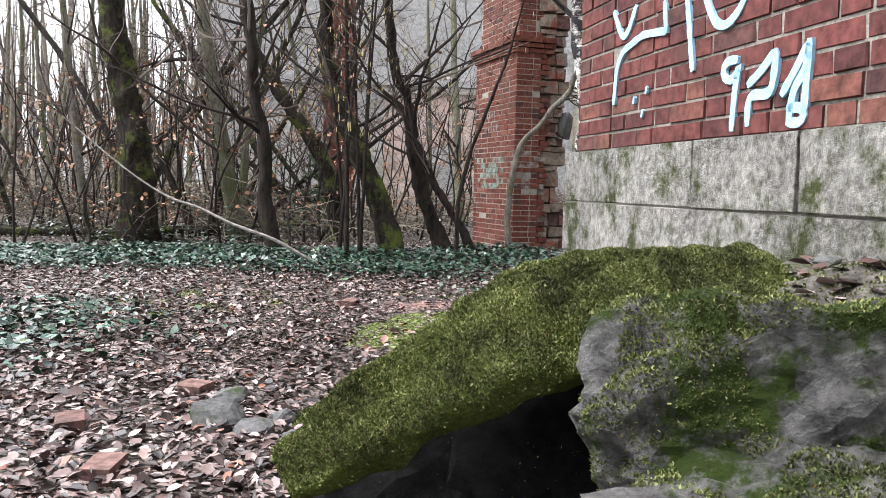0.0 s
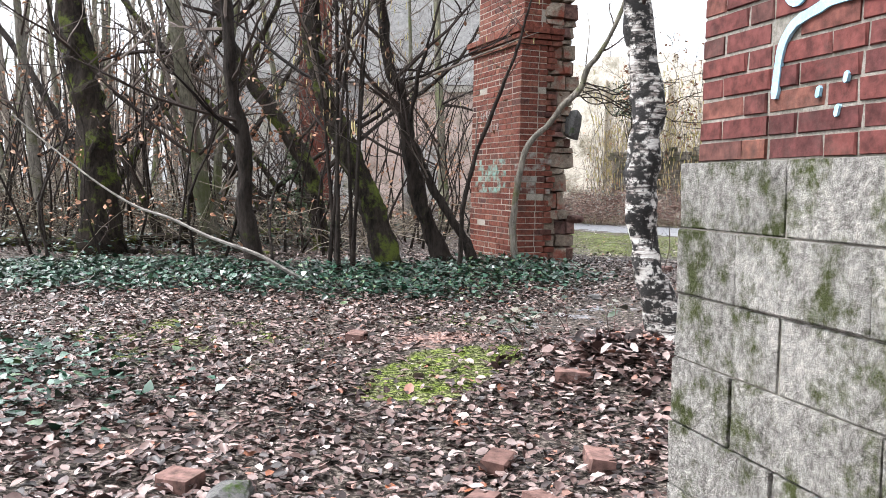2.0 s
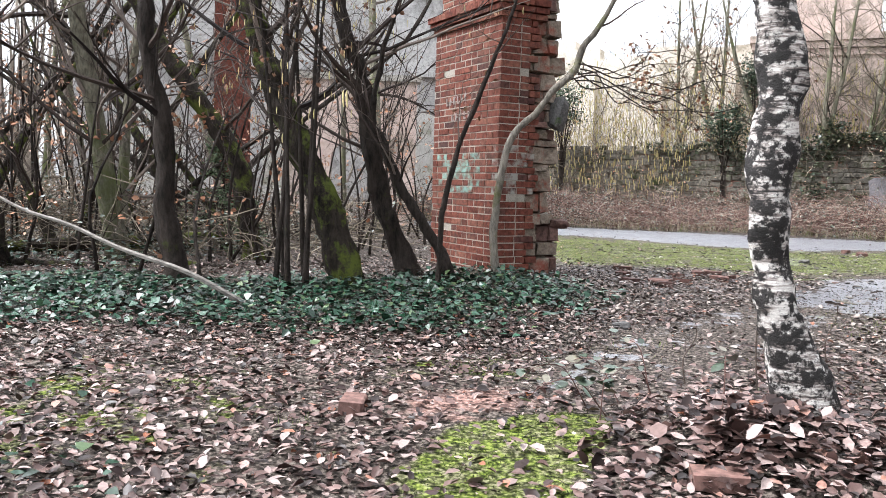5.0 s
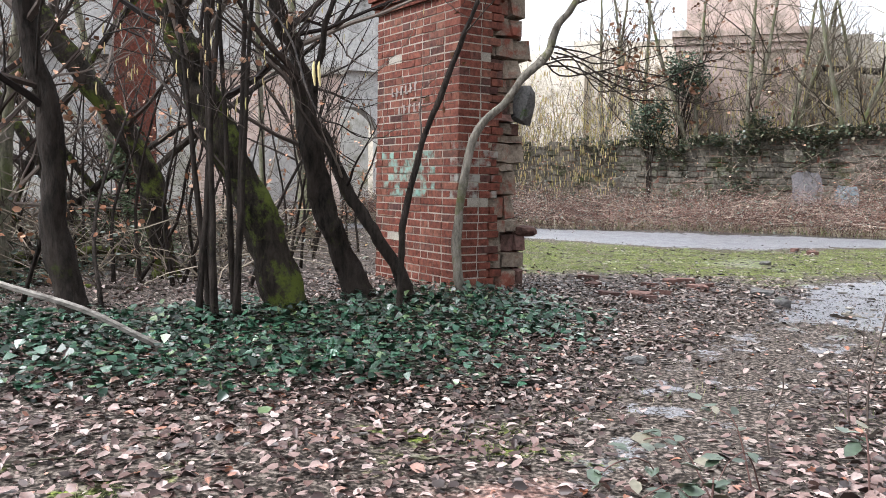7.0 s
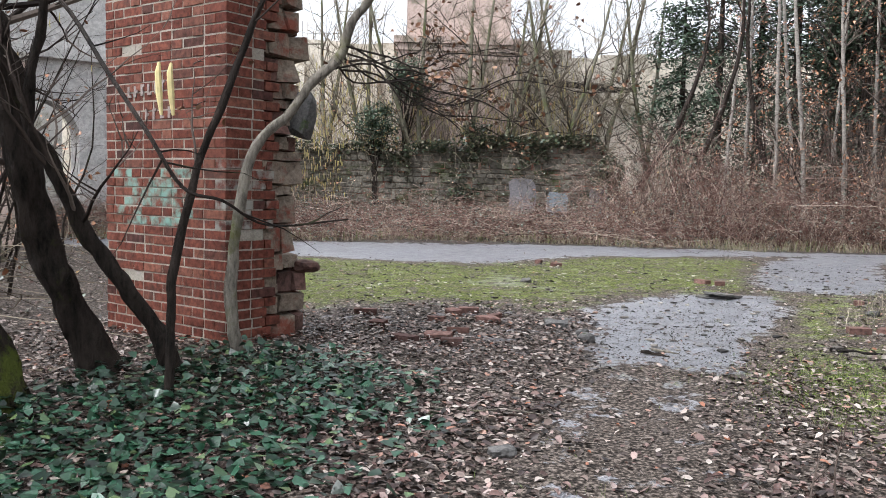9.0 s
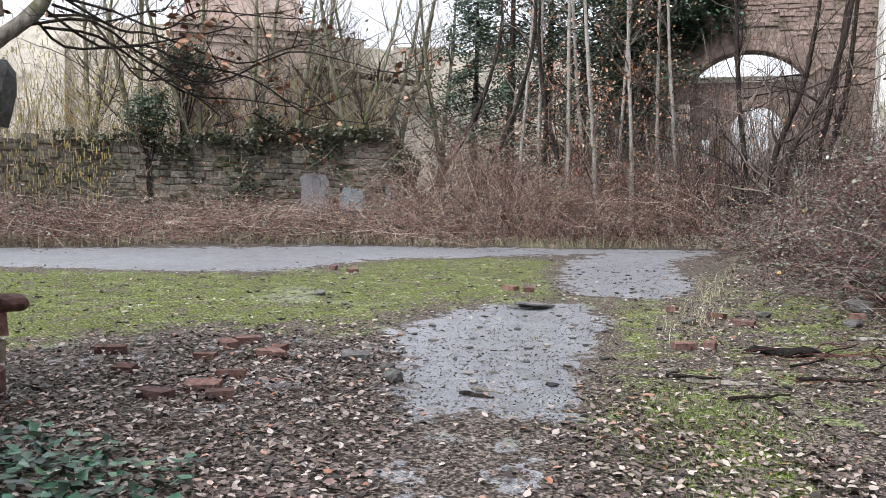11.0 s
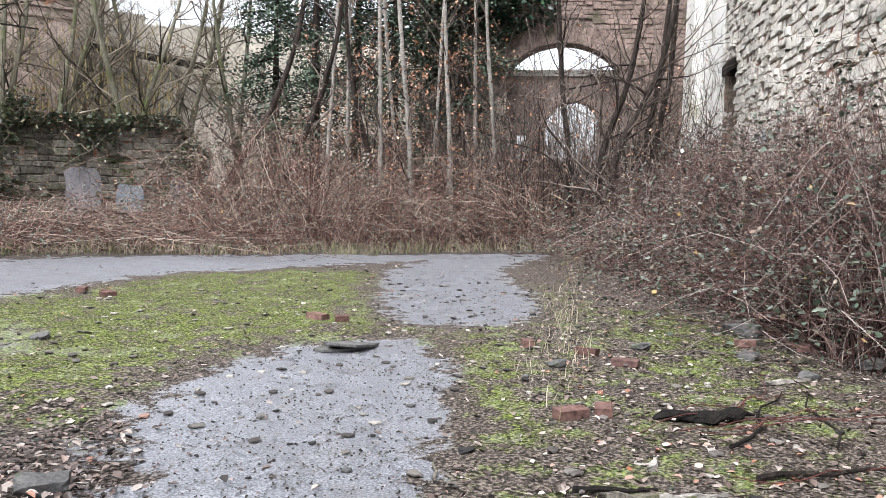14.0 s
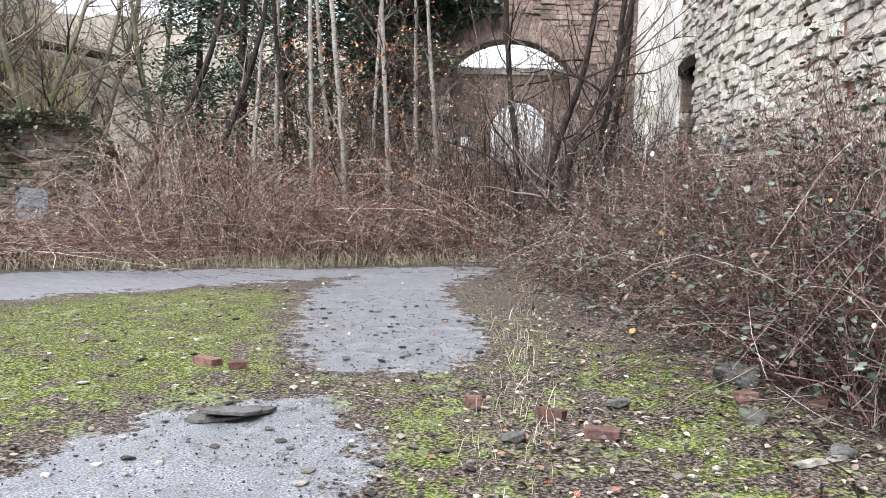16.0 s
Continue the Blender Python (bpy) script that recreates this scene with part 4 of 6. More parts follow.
def build_far_walls():
    """The terrace wall and the pier behind the ruin, and the buildings behind the wood."""
    w = thing("wall_terrace", "tall tan terrace wall behind the ruin", "wall", kind="structure", m=plane_frame((33, 30.5), (-34, 15.5)))
    b = Buf()
    x = 0.0
    while x < 44:
        b.box(x, x + 1.2, -0.8, 0, -0.3, 7.2 + 0.7 * noise.noise(Vector((x * 0.35, 9, 0))) + 0.01 * x)
        x += 1.2
    part("wall_core", b, M_TAN, w)
    for k in range(14):
        c = Buf()
        c.box(1.0 + k * 3.1, 1.7 + k * 3.1, 0, 0.35, -0.2, 6.4)
        part("buttress", c, M_TAN, w)
    beam = Buf()
    beam.tube([(12.0, 0.6, 5.6), (16.5, 0.7, 6.0)], 0.14, 6)
    part("beam", beam, M_CHARRED, w)
    p = thing("brick_pier", "huge pinkish brick pier with a projecting cornice", "pier", m=plane_frame((15.9, 34.2), (-4.2, 1.7)))
    b = Buf()
    b.box(0, 4.5, -3, 0, 0, 6.3)
    b.box(0.25, 4.25, -2.8, -0.2, 7.1, 15)
    part("shaft", b, M_PINK, p)
    b = Buf()
    for k, o in enumerate((0.07, 0.15, 0.24)):
        b.box(-o, 4.5 + o, -3 - o, o, 6.3 + 0.27 * k, 6.55 + 0.27 * k)
    part("cornice", b, M_PINK, p)
    w = thing("ruined_building", "grey plastered ruin with dark arched openings", "building", m=plane_frame((1.4, 29.2), (-11.5, -3.2)))
    b = Buf()
    for k in range(3):
        arch_panel(b, k * 4.0, k * 4.0 + 4.0, -0.2, 8.5, k * 4.0 + 1.1, k * 4.0 + 2.9, 0.6, 2.5, 0.8, -0.7, 0)
    part("wall", welded(b), M_GREYWALL, w)
    b = Buf()
    b.box(0, 12, 0, 0.2, 4.3, 4.55)
    part("ledge", b, M_GREYWALL, w)
    b = Buf()
    b.box(0.2, 11.8, -5, -4.6, -0.2, 8)
    part("back_wall", b, M_PLASTER, w)
    p = thing("slender_brick_pier", "dark red brick pier standing in the wood", "pier", m=plane_frame((-4.6, 23.4), (-1, -0.25)))
    b = Buf()
    b.box(0, 0.85, -0.8, 0, 0, 9)
    part("shaft", b, M_BRICK_J, p)
    p = thing("low_brick_building", "low weathered red brick ruin standing among bare trees", "building", m=plane_frame((-0.6, 24.0), (-1, -0.1)))
    b = Buf()
    arch_panel(b, 0, 3.2, -0.2, 3.6, 0.9, 2.1, -0.2, 1.6, 0.6, -0.5, 0)
    part("wall", welded(b), M_PINK, p)
    b = Buf()
    b.box(-0.1, 3.3, -0.55, 0.06, 3.6, 3.75)
    part("coping", b, M_STONE, p)


build_near_wall()
build_pillar()
build_right_wall()
build_arch_wall()
build_low_wall()
build_far_walls()


# ---- trees ----
def spline(pts, per=4):
    p = [Vector(q) for q in pts]
    p = [p[0] * 2 - p[1]] + p + [p[-1] * 2 - p[-2]]
    out = []
    for i in range(1, len(p) - 2):
        for k in range(per):
            t = k / per
            a, b, c, d = p[i - 1], p[i], p[i + 1], p[i + 2]
            out.append(0.5 * ((2 * b) + (c - a) * t + (2 * a - 5 * b + 4 * c - d) * t * t + (3 * b - a - 3 * c + d) * t * t * t))
    out.append(p[-2])
    return out


def wander(start, way, length, rng, n=6, bend=0.25, lift=0.05):
    pts, d = [Vector(start)], Vector(way).normalized()
    for _ in range(n):
        d = (d + Vector((rng.uniform(-1, 1), rng.uniform(-1, 1), rng.uniform(-1, 1) + lift * 2)) * bend).normalized()
        pts.append(pts[-1] + d * (length / n))
    return pts


def twigs(buf, pts, r0, rng, depth, count, length, lift=0.1, tips=None, thick=0.5):
    """Side branches off the line pts, branching again depth times."""
    n = len(pts)
    for _ in range(count):
        t = rng.uniform(0.25, 1.0)
        i = min(n - 2, int(t * (n - 1)))
        p = pts[i].lerp(pts[i + 1], rng.random())
        d = (pts[i + 1] - pts[i]).normalized()
        side = Vector((rng.uniform(-1, 1), rng.uniform(-1, 1), rng.uniform(-0.3, 0.8)))
        l = length * rng.uniform(0.5, 1.1) * (1.15 - 0.5 * t)
        q = wander(p, d * 0.6 + side, l, rng, 4, 0.26, lift)
        r = max(0.0022, r0 * thick * rng.uniform(0.5, 1.0))
        buf.tube(q, [r * (1 - 0.8 * k / 4) for k in range(5)], 3 if r < 0.012 else 4, False)
        if tips is not None:
            tips.append(q[-1])
            tips.append(q[3])
        if depth:
            twigs(buf, q, r, rng, depth - 1, max(2, count // 2), length * 0.5, lift, tips, thick)


def limbed(name, label, trunk, radii, mat, rng, category="tree", group="", limbs=10, limb_len=1.8, depth=2, per=7, sides=12, start=0.35, twig_mat=None, leaves=0, leaf_size=0.06, knots=0.12, catkins=0, leaf_mat=None):
    """A tree or shrub whose trunk follows the line given, with limbs and twigs."""
    base = Vector(trunk[0])
    t = thing(name, label, category, group, m=Matrix.Translation(base))
    line = [q - base for q in spline(trunk, per)]
    rr = np.interp(np.linspace(0, 1, len(line)), np.linspace(0, 1, len(radii)), radii)
    line[0] = line[0] - Vector((0, 0, 0.15))
    rr = [float(r) * (1 + knots * noise.noise(q * 3.0 + base)) for r, q in zip(rr, line)]
    rr[0] *= 1.35
    b = Buf()
    b.tube(line, rr, sides)
    k = max(rr) * 0.30
    b.v = [tuple(Vector(q) + noise.noise_vector(Vector(q) * 5.0 + base) * k * 0.7 + noise.noise_vector(Vector(q) * 14.0 + base) * k * 0.35) for q in b.v]
    part("trunk", b, mat, t, smooth=True)
    tw, tips = Buf(), []
    n = len(line)
    for _ in range(limbs):
        i = int(rng.uniform(start, 0.98) * (n - 1))
        d = Vector((rng.uniform(-1, 1), rng.uniform(-1, 1), rng.uniform(0.1, 1.1)))
        q = wander(line[i], d, limb_len * rng.uniform(0.5, 1.2), rng, 7, 0.2, 0.12)
        r = min(rr[i] * 0.45, 0.035) * rng.uniform(0.5, 1.0)
        tw.tube(q, [r * (1 - 0.85 * k / 7) for k in range(8)], 5, False)
        tips += q[3:]
        twigs(tw, q, r, rng, depth - 1, 5, limb_len * 0.5, 0.1, tips)
    if tw.v:
        part("crown", tw, twig_mat or M_TWIG, t)
    if leaves and tips:
        pts = [tuple(rng.choice(tips) + Vector((rng.uniform(-1, 1), rng.uniform(-1, 1), rng.uniform(-1, 0.4))) * 0.06) for _ in range(leaves)]
        tagged(scatter("withered_leaves", pts, leaf_size, leaf_mat or M_DRYLEAF, "", "", tilt=1.6, seed=rng.randrange(9999), parent=t, curl=2.2), kind="stuff")
    if catkins and tips:
        c = Buf()
        for _ in range(catkins):
            p = rng.choice(tips) + Vector((rng.uniform(-1, 1), rng.uniform(-1, 1), rng.uniform(-1, 0.5))) * 0.12
            l = rng.uniform(0.05, 0.09)
            c.tube([p, p - Vector((0.004, 0, l * 0.5)), p - Vector((0, 0.004, l))], [0.003, 0.006, 0.003], 4, False)
        tagged(part("catkin_tuft", c, M_CATKIN, t), kind="stuff")
    return t


def near_trees():
    r = random.Random(21)
    limbed("birch_tree", "leaning birch with peeling white and black bark", [(2.26, 7.12, 0.1), (2.14, 7.12, 0.43), (2.04, 7.12, 0.79), (2.01, 7.12, 1.12), (2.05, 7.12, 1.5), (2.0, 7.12, 1.9), (1.95, 7.12, 2.3), (1.9, 7.14, 3.2), (1.96, 7.2, 4.6), (1.9, 7.2, 6.5)],
           [0.15, 0.115, 0.105, 0.10, 0.10, 0.095, 0.09, 0.08, 0.06, 0.03], M_BIRCH, r, limbs=8, start=0.65, sides=16, per=6, knots=0.10)
    limbed("hornbeam_tree", "dark slender leaning trunk in the ivy", [(-2.0, 10.9, 0.05), (-2.16, 10.9, 0.73), (-2.17, 10.9, 1.53), (-2.31, 10.9, 2.14), (-2.4, 10.95, 3.05), (-2.7, 11.2, 5.0), (-2.6, 11.5, 7.5)], [0.12, 0.095, 0.085, 0.08, 0.07, 0.05, 0.02], M_BARK, r, limbs=12, limb_len=2.2)
    limbed("mossy_tree", "leaning trunk with bright moss", [(-2.15, 14.2, -0.02), (-2.25, 14.2, 0.62), (-2.38, 14.2, 1.29), (-2.81, 14.2, 1.96), (-3.34, 14.2, 2.71), (-3.69, 14.2, 3.29), (-3.9, 14.2, 4.0), (-4.4, 14.4, 6.2)], [0.16, 0.13, 0.13, 0.12, 0.11, 0.10, 0.08, 0.03], M_MOSSBARK, r, limbs=12, limb_len=2.2)
    limbed("old_hazel_tree", "thick dark leaning trunk with moss", [(-0.43, 11.15, 0.0), (-0.65, 11.15, 0.67), (-0.81, 11.15, 1.09), (-1.05, 11.15, 1.6), (-1.21, 11.15, 2.01), (-1.34, 11.15, 2.38), (-1.45, 11.15, 3.0), (-1.4, 11.2, 4.2), (-1.8, 11.4, 6.5)], [0.19, 0.15, 0.14, 0.13, 0.12, 0.11, 0.10, 0.08, 0.04], M_MOSSBARK, r, limbs=16, limb_len=2.4, sides=14, catkins=120)
    twig = Buf()
    line = spline([(-1.02, 10.7, 2.75), (-1.05, 9.6, 2.75), (-0.95, 8.5, 2.45), (-0.3, 8.15, 1.9), (-0.15, 7.93, 1.72), (-0.075, 7.66, 1.55), (-0.03, 7.46, 1.44), (0.02, 7.41, 1.35), (0.08, 7.4, 1.33), (0.16, 7.43, 1.29), (0.3, 7.44, 1.3)], 5)
    twig.tube(line, [0.007 * (1 - 0.8 * i / len(line)) for i in range(len(line))], 5)
    twigs(twig, line, 0.0025, r, 0, 9, 0.22, 0.0, None, 0.5)
    sprig = tagged(part("hanging_twig", twig, M_BARK), "long thin hazel twig drooping over the path", "twig")
    for k, dx in enumerate((0.0, 0.018)):
        c = Buf()
        p = Vector((-0.01 + dx, 7.45, 1.545))
        c.tube([p, p - Vector((0.002, 0, 0.016)), p - Vector((0, 0, 0.05)), p - Vector((-0.003, 0, 0.082))], [0.002, 0.005, 0.0055, 0.0025], 7)
        part("catkin", c, M_CATKIN, sprig, "yellow-green hanging catkin")
    spray = Buf()
    tips = []
    for a, c in (((-1.15, 9.6, 2.35), (-0.35, 8.9, 1.75)), ((-1.2, 9.3, 2.1), (-0.25, 8.8, 1.95)), ((-1.1, 9.5, 2.55), (0.05, 9.0, 2.05)), ((-1.25, 9.2, 1.9), (-0.5, 8.6, 1.62))):
        a, c = Vector(a), Vector(c)
        q = spline([a, a.lerp(c, 0.35) + Vector((0, 0, 0.1)), a.lerp(c, 0.7) + Vector((0, 0, 0.02)), c], 4)
        spray.tube(q, [0.006 * (1 - 0.75 * i / len(q)) for i in range(len(q))], 5, False)
        twigs(spray, q, 0.003, r, 1, 7, 0.35, 0.0, tips, 0.6)
    spray.tube(spline([(-1.42, 11.1, 2.7), (-1.3, 10.3, 2.65), (-1.15, 9.6, 2.35)], 4), 0.008, 5)
    spray.tube(spline([(-1.15, 9.6, 2.35), (-1.2, 9.3, 2.1), (-1.25, 9.2, 1.9)], 3), 0.006, 5)
    spray.tube([(-1.15, 9.6, 2.35), (-1.12, 9.55, 2.45), (-1.1, 9.5, 2.55)], 0.006, 5)
    g = tagged(part("leafy_branch", spray, M_BARK), "thin dark branch with curled brown leaves", "branch")
    hung = [tuple(r.choice(tips) + Vector((r.gauss(0, 0.015), r.gauss(0, 0.015), -0.02 * r.random()))) for _ in range(90)]
    tagged(scatter("withered_leaves", hung, 0.04, M_DRYLEAF, "", "", tilt=1.6, seed=19, parent=g, curl=3.0), kind="stuff")
    limbed("leaning_tree", "dark trunk leaning towards the old hazel", [(0.13, 11.8, 0.02), (-0.04, 11.8, 0.43), (-0.22, 11.8, 0.89), (-0.35, 11.8, 1.41), (-0.41, 11.8, 1.81), (-0.49, 11.8, 2.27), (-0.67, 11.8, 2.7), (-0.8, 11.9, 4.2), (-0.6, 12, 6)], [0.15, 0.11, 0.10, 0.09, 0.085, 0.08, 0.07, 0.05, 0.02], M_BARK, r, limbs=16, limb_len=2.0, catkins=120, leaves=120)
    limbed("thin_leaning_stem", "thin bare stem crossing the trunk beside it", [(0.56, 11.5, 0.02), (0.4, 11.5, 0.41), (0.17, 11.5, 0.76), (-0.06, 11.5, 1.15), (-0.23, 11.5, 1.54), (-0.31, 11.5, 1.75), (-0.2, 11.45, 2.4), (0.1, 11.4, 3.4)], [0.085, 0.055, 0.05, 0.045, 0.04, 0.035, 0.03, 0.01], M_BARK, r, limbs=7, limb_len=1.2, category="shrub")
    limbed("climbing_stem", "thin curving stem in front of the pillar", [(0.4, 10.9, 0.0), (0.41, 10.9, 0.47), (0.43, 10.9, 0.89), (0.56, 10.9, 1.44), (0.69, 10.9, 1.8), (0.82, 10.9, 2.16), (0.99, 10.9, 2.61), (1.2, 10.9, 3.4)], [0.035, 0.028, 0.026, 0.024, 0.022, 0.02, 0.016, 0.008], M_BARK, r, limbs=4, limb_len=0.9, category="shrub", sides=7, leaves=14, leaf_size=0.05)
    g = limbed("beech_sapling", "grey crooked beech sapling with withered leaves", [(0.99, 11.95, 0.1), (0.94, 11.95, 0.59), (1.02, 11.95, 1.33), (1.13, 11.95, 1.65), (1.36, 11.95, 1.88), (1.52, 11.95, 2.1), (1.73, 11.95, 2.32), (1.8, 11.95, 2.55), (2.02, 11.95, 2.87), (2.3, 11.9, 3.6), (2.4, 11.8, 4.6)], [0.052, 0.043, 0.038, 0.036, 0.035, 0.036, 0.04, 0.034, 0.03, 0.022, 0.012], M_GREYBARK, r, limbs=5, start=0.75, limb_len=1.4, sides=10, per=7)
    # long side branches that reach out over the court
    base = Vector((0.99, 11.95, 0.1))
    b, tips = Buf(), []
    for k, (ex, ey, ez) in enumerate(((3.7, 11.3, 2.15), (3.5, 12.3, 2.7), (3.3, 11.0, 1.8), (3.0, 11.2, 2.5), (3.6, 11.7, 1.98), (2.9, 12.4, 2.9), (2.6, 11.3, 1.75), (3.8, 12.0, 2.4))):
        s = Vector((1.66 + 0.02 * k, 11.95, 2.2 + 0.06 * (k % 4)))
        e = Vector((ex, ey, ez))
        pts = [s.lerp(e, t) + Vector((0, 0, -0.22 * math.sin(math.pi * t) * (1 if k % 2 else 0.5))) + Vector((r.uniform(-1, 1), r.uniform(-1, 1), r.uniform(-1, 1))) * 0.10 * (t > 0) for t in (0, 0.15, 0.3, 0.45, 0.6, 0.75, 0.9, 1.0)]
        pts = [q - base for q in spline(pts, 3)]
        rad = [0.0085 * (1 - 0.85 * i / len(pts)) for i in range(len(pts))]
        b.tube(pts, rad, 5, False)
        twigs(b, pts, 0.008, r, 1, 10, 0.55, 0.0, tips, 0.6)
    part("bough", b, M_BARK, g)
    pts = [tuple(r.choice(tips) + Vector((r.uniform(-1, 1), r.uniform(-1, 1), r.uniform(-2, 0))) * 0.03) for _ in range(300)]
    tagged(scatter("withered_leaves", pts, 0.045, M_DRYLEAF, "", "", tilt=1.6, seed=4, parent=g, curl=3.0), kind="stuff")
    limbed("stout_tree", "stout mossy forest trunk", [(-4.9, 12.5, 0.1), (-4.96, 12.5, 1.61), (-5.17, 12.5, 2.65), (-5.36, 12.5, 3.77), (-5.6, 12.6, 6), (-5.6, 12.6, 10)], [0.30, 0.24, 0.22, 0.20, 0.17, 0.1], M_MOSSBARK, r, limbs=12, limb_len=2.5, sides=14)
    # clump of stems beside the old hazel
    for k in range(7):
        a = r.uniform(0, 6.28)
        x, y = -0.95 + 0.14 * math.cos(a), 10.75 + 0.16 * math.sin(a)
        dx, dy = r.uniform(-0.35, 0.35), r.uniform(-0.2, 0.3)
        limbed("hazel_stem", "upright thin stem in a coppiced clump", [(x, y, 0.0), (x + dx * 0.3, y + dy * 0.3, 0.9), (x + dx * 0.6, y + dy * 0.6, 1.9), (x + dx * 1.3, y + dy * 1.3, 3.6), (x + dx * 2.2, y + dy * 2, 5.0)], [r.uniform(0.02, 0.04), 0.022, 0.017, 0.012, 0.005], M_BARK, r, "shrub", "coppiced hazel stems", limbs=4, limb_len=1.3, sides=7, per=3, catkins=25)
    w = Buf()
    pts = spline([(-1.0, 9.75, 0.05), (-1.2, 9.65, 0.18), (-1.53, 9.6, 0.36), (-2.03, 9.6, 0.52), (-2.45, 9.6, 0.70), (-2.86, 9.6, 0.83), (-3.4, 9.6, 1.15), (-4.2, 9.6, 1.75)], 4)
    w.tube(pts, [0.026 - 0.018 * i / len(pts) for i in range(len(pts))], 6)
    tagged(part("fallen_branch", w, M_PALEBARK), "pale bare fallen branch propped on the ivy", "branch")
    for k, (x0, y0, x1, y1, rad) in enumerate(((-6.2, 13.2, -2.6, 14.6, 0.09), (-5.8, 12.8, -3.0, 12.4, 0.06), (-8, 12.5, -4.0, 15, 0.1), (-3.6, 13.4, -2.0, 12.6, 0.05))):
        b = Buf()
        n = 9
        pts = [(x0 + (x1 - x0) * i / n, y0 + (y1 - y0) * i / n + 0.08 * noise.noise(Vector((i, k, 0))), ground_z(x0, y0) + rad * 0.8 + 0.06 * (k == 0) * i / n * 4) for i in range(n + 1)]
        b.tube(pts, [rad * (1 - 0.5 * i / n) for i in range(n + 1)], 8)
        tagged(part("fallen_log", b, M_MOSSBARK, smooth=True), "mossy fallen log lying on leaves", "log", "fallen logs")


near_trees()


def forest():
    r = random.Random(31)
    kinds = []
    for k in range(7):
        h = r.uniform(8, 12)
        lean = r.uniform(-0.28, 0.28)
        bow = r.uniform(-1.1, 1.1)
        line = [(0, 0, 0)] + [(lean * h * t + bow * math.sin(t * 4) * 0.5, 0.3 * bow * t, h * t) for t in (0.15, 0.3, 0.5, 0.7, 1.0)]
        rad = r.uniform(0.045, 0.11)
        kinds.append(limbed("forest_tree", "bare slender forest tree", line, [rad * 1.25, rad, rad * 0.9, rad * 0.75, rad * 0.5, rad * 0.15], (M_FOREST, M_FOREST, M_GREYBARK)[k % 3], r, "tree", "bare trees in the wood", limbs=14, limb_len=2.4, depth=2, sides=7, start=0.08, per=3, leaves=(0, 60)[k % 2], twig_mat=(M_TWIG, M_PALETWIG)[k % 2]))
    spots = []
    while len(spots) < 70:
        y = r.uniform(12.5, 46)
        x = r.uniform(-30, -0.5 + 0.0 * y)
        if y < 15 and x > -2.8:
            continue
        if -8.5 < x < 4 and 22.5 < y < 31 and r.random() < 0.75:
            continue
        if all((x - a) ** 2 + (y - c) ** 2 > 0.7 for a, c in spots):
            spots.append((x, y))
    for i, (x, y) in enumerate(spots):
        m = Matrix.Translation((x, y, ground_z(x, y) - 0.05)) @ Matrix.Rotation(r.uniform(0, 6.28), 4, "Z") @ Matrix.Diagonal((1, 1, 1, 1))
        if i < len(kinds):
            kinds[i].matrix_basis = m
        else:
            c = copy_thing(r.choice(kinds), m)
            s = r.uniform(0.75, 1.25)
            c.scale = (s, s, s)
    # leaning and half-fallen mossy stems
    for k in range(16):
        x, y = r.uniform(-10.5, -2.6), r.uniform(12.4, 17.5)
        l, h = r.choice((-1, 1)) * r.uniform(1.5, 4.2), r.uniform(2.6, 6.0)
        rad = r.uniform(0.035, 0.08)
        limbed("leaning_sapling", "mossy leaning stem in the wood", [(x, y, 0), (x + l * 0.25, y, h * 0.33), (x + l * 0.6, y + 0.2, h * 0.66), (x + l, y + 0.3, h), (x + l * 1.25, y + 0.3, h * 1.5)], [rad * 1.2, rad, rad * 0.85, rad * 0.65, rad * 0.2], (M_MOSSBARK, M_BARK)[k % 2], r, "tree", "leaning stems in the wood", limbs=11, limb_len=1.8, depth=2, sides=8, start=0.12, per=4, leaves=(90, 0, 50)[k % 3], leaf_mat=M_ORANGELEAF, leaf_size=0.07)
    t = thing("young_conifer", "soft green young conifer between the trunks", "tree", m=Matrix.Translation((-3.0, 15.6, 0)))
    b, pts = Buf(), []
    b.tube([(0, 0, 0), (0.03, 0, 1.0), (0, 0, 1.9)], [0.03, 0.02, 0.005], 6)
    for k in range(70):
        z, a = r.uniform(0.1, 1.8), r.uniform(0, 6.28)
        e = Vector((math.cos(a), math.sin(a), -0.1)) * (0.85 - 0.38 * z) + Vector((0, 0, z))
        b.tube([(0, 0, z), tuple(e)], [0.008, 0.002], 3, False)
        pts += [tuple(Vector((0, 0, z)).lerp(e, r.uniform(0.15, 1.0)) + Vector((r.gauss(0, 0.03), r.gauss(0, 0.03), r.gauss(0, 0.03)))) for _ in range(45)]
    part("stem", b, M_BARK, t)
    tagged(scatter("needles", pts, 0.05, M_YOUNGFIR, "", "", LEAF, 1.2, 35, parent=t), kind="stuff")
    # undergrowth of thin saplings
    saps = []
    for k in range(4):
        saps.append(limbed("sapling", "thin bare sapling with few withered leaves", [(0, 0, 0), (0.1, 0.05, 0.8), (r.uniform(-0.3, 0.3), 0.1, 1.8), (r.uniform(-0.5, 0.5), 0.1, 3.2)], [0.022, 0.017, 0.012, 0.004], M_BARK, r, "sapling", "saplings in the wood", limbs=7, limb_len=0.9, depth=1, sides=5, start=0.15, per=3, leaves=(40, 10, 70, 0)[k], leaf_size=0.07, leaf_mat=M_ORANGELEAF))
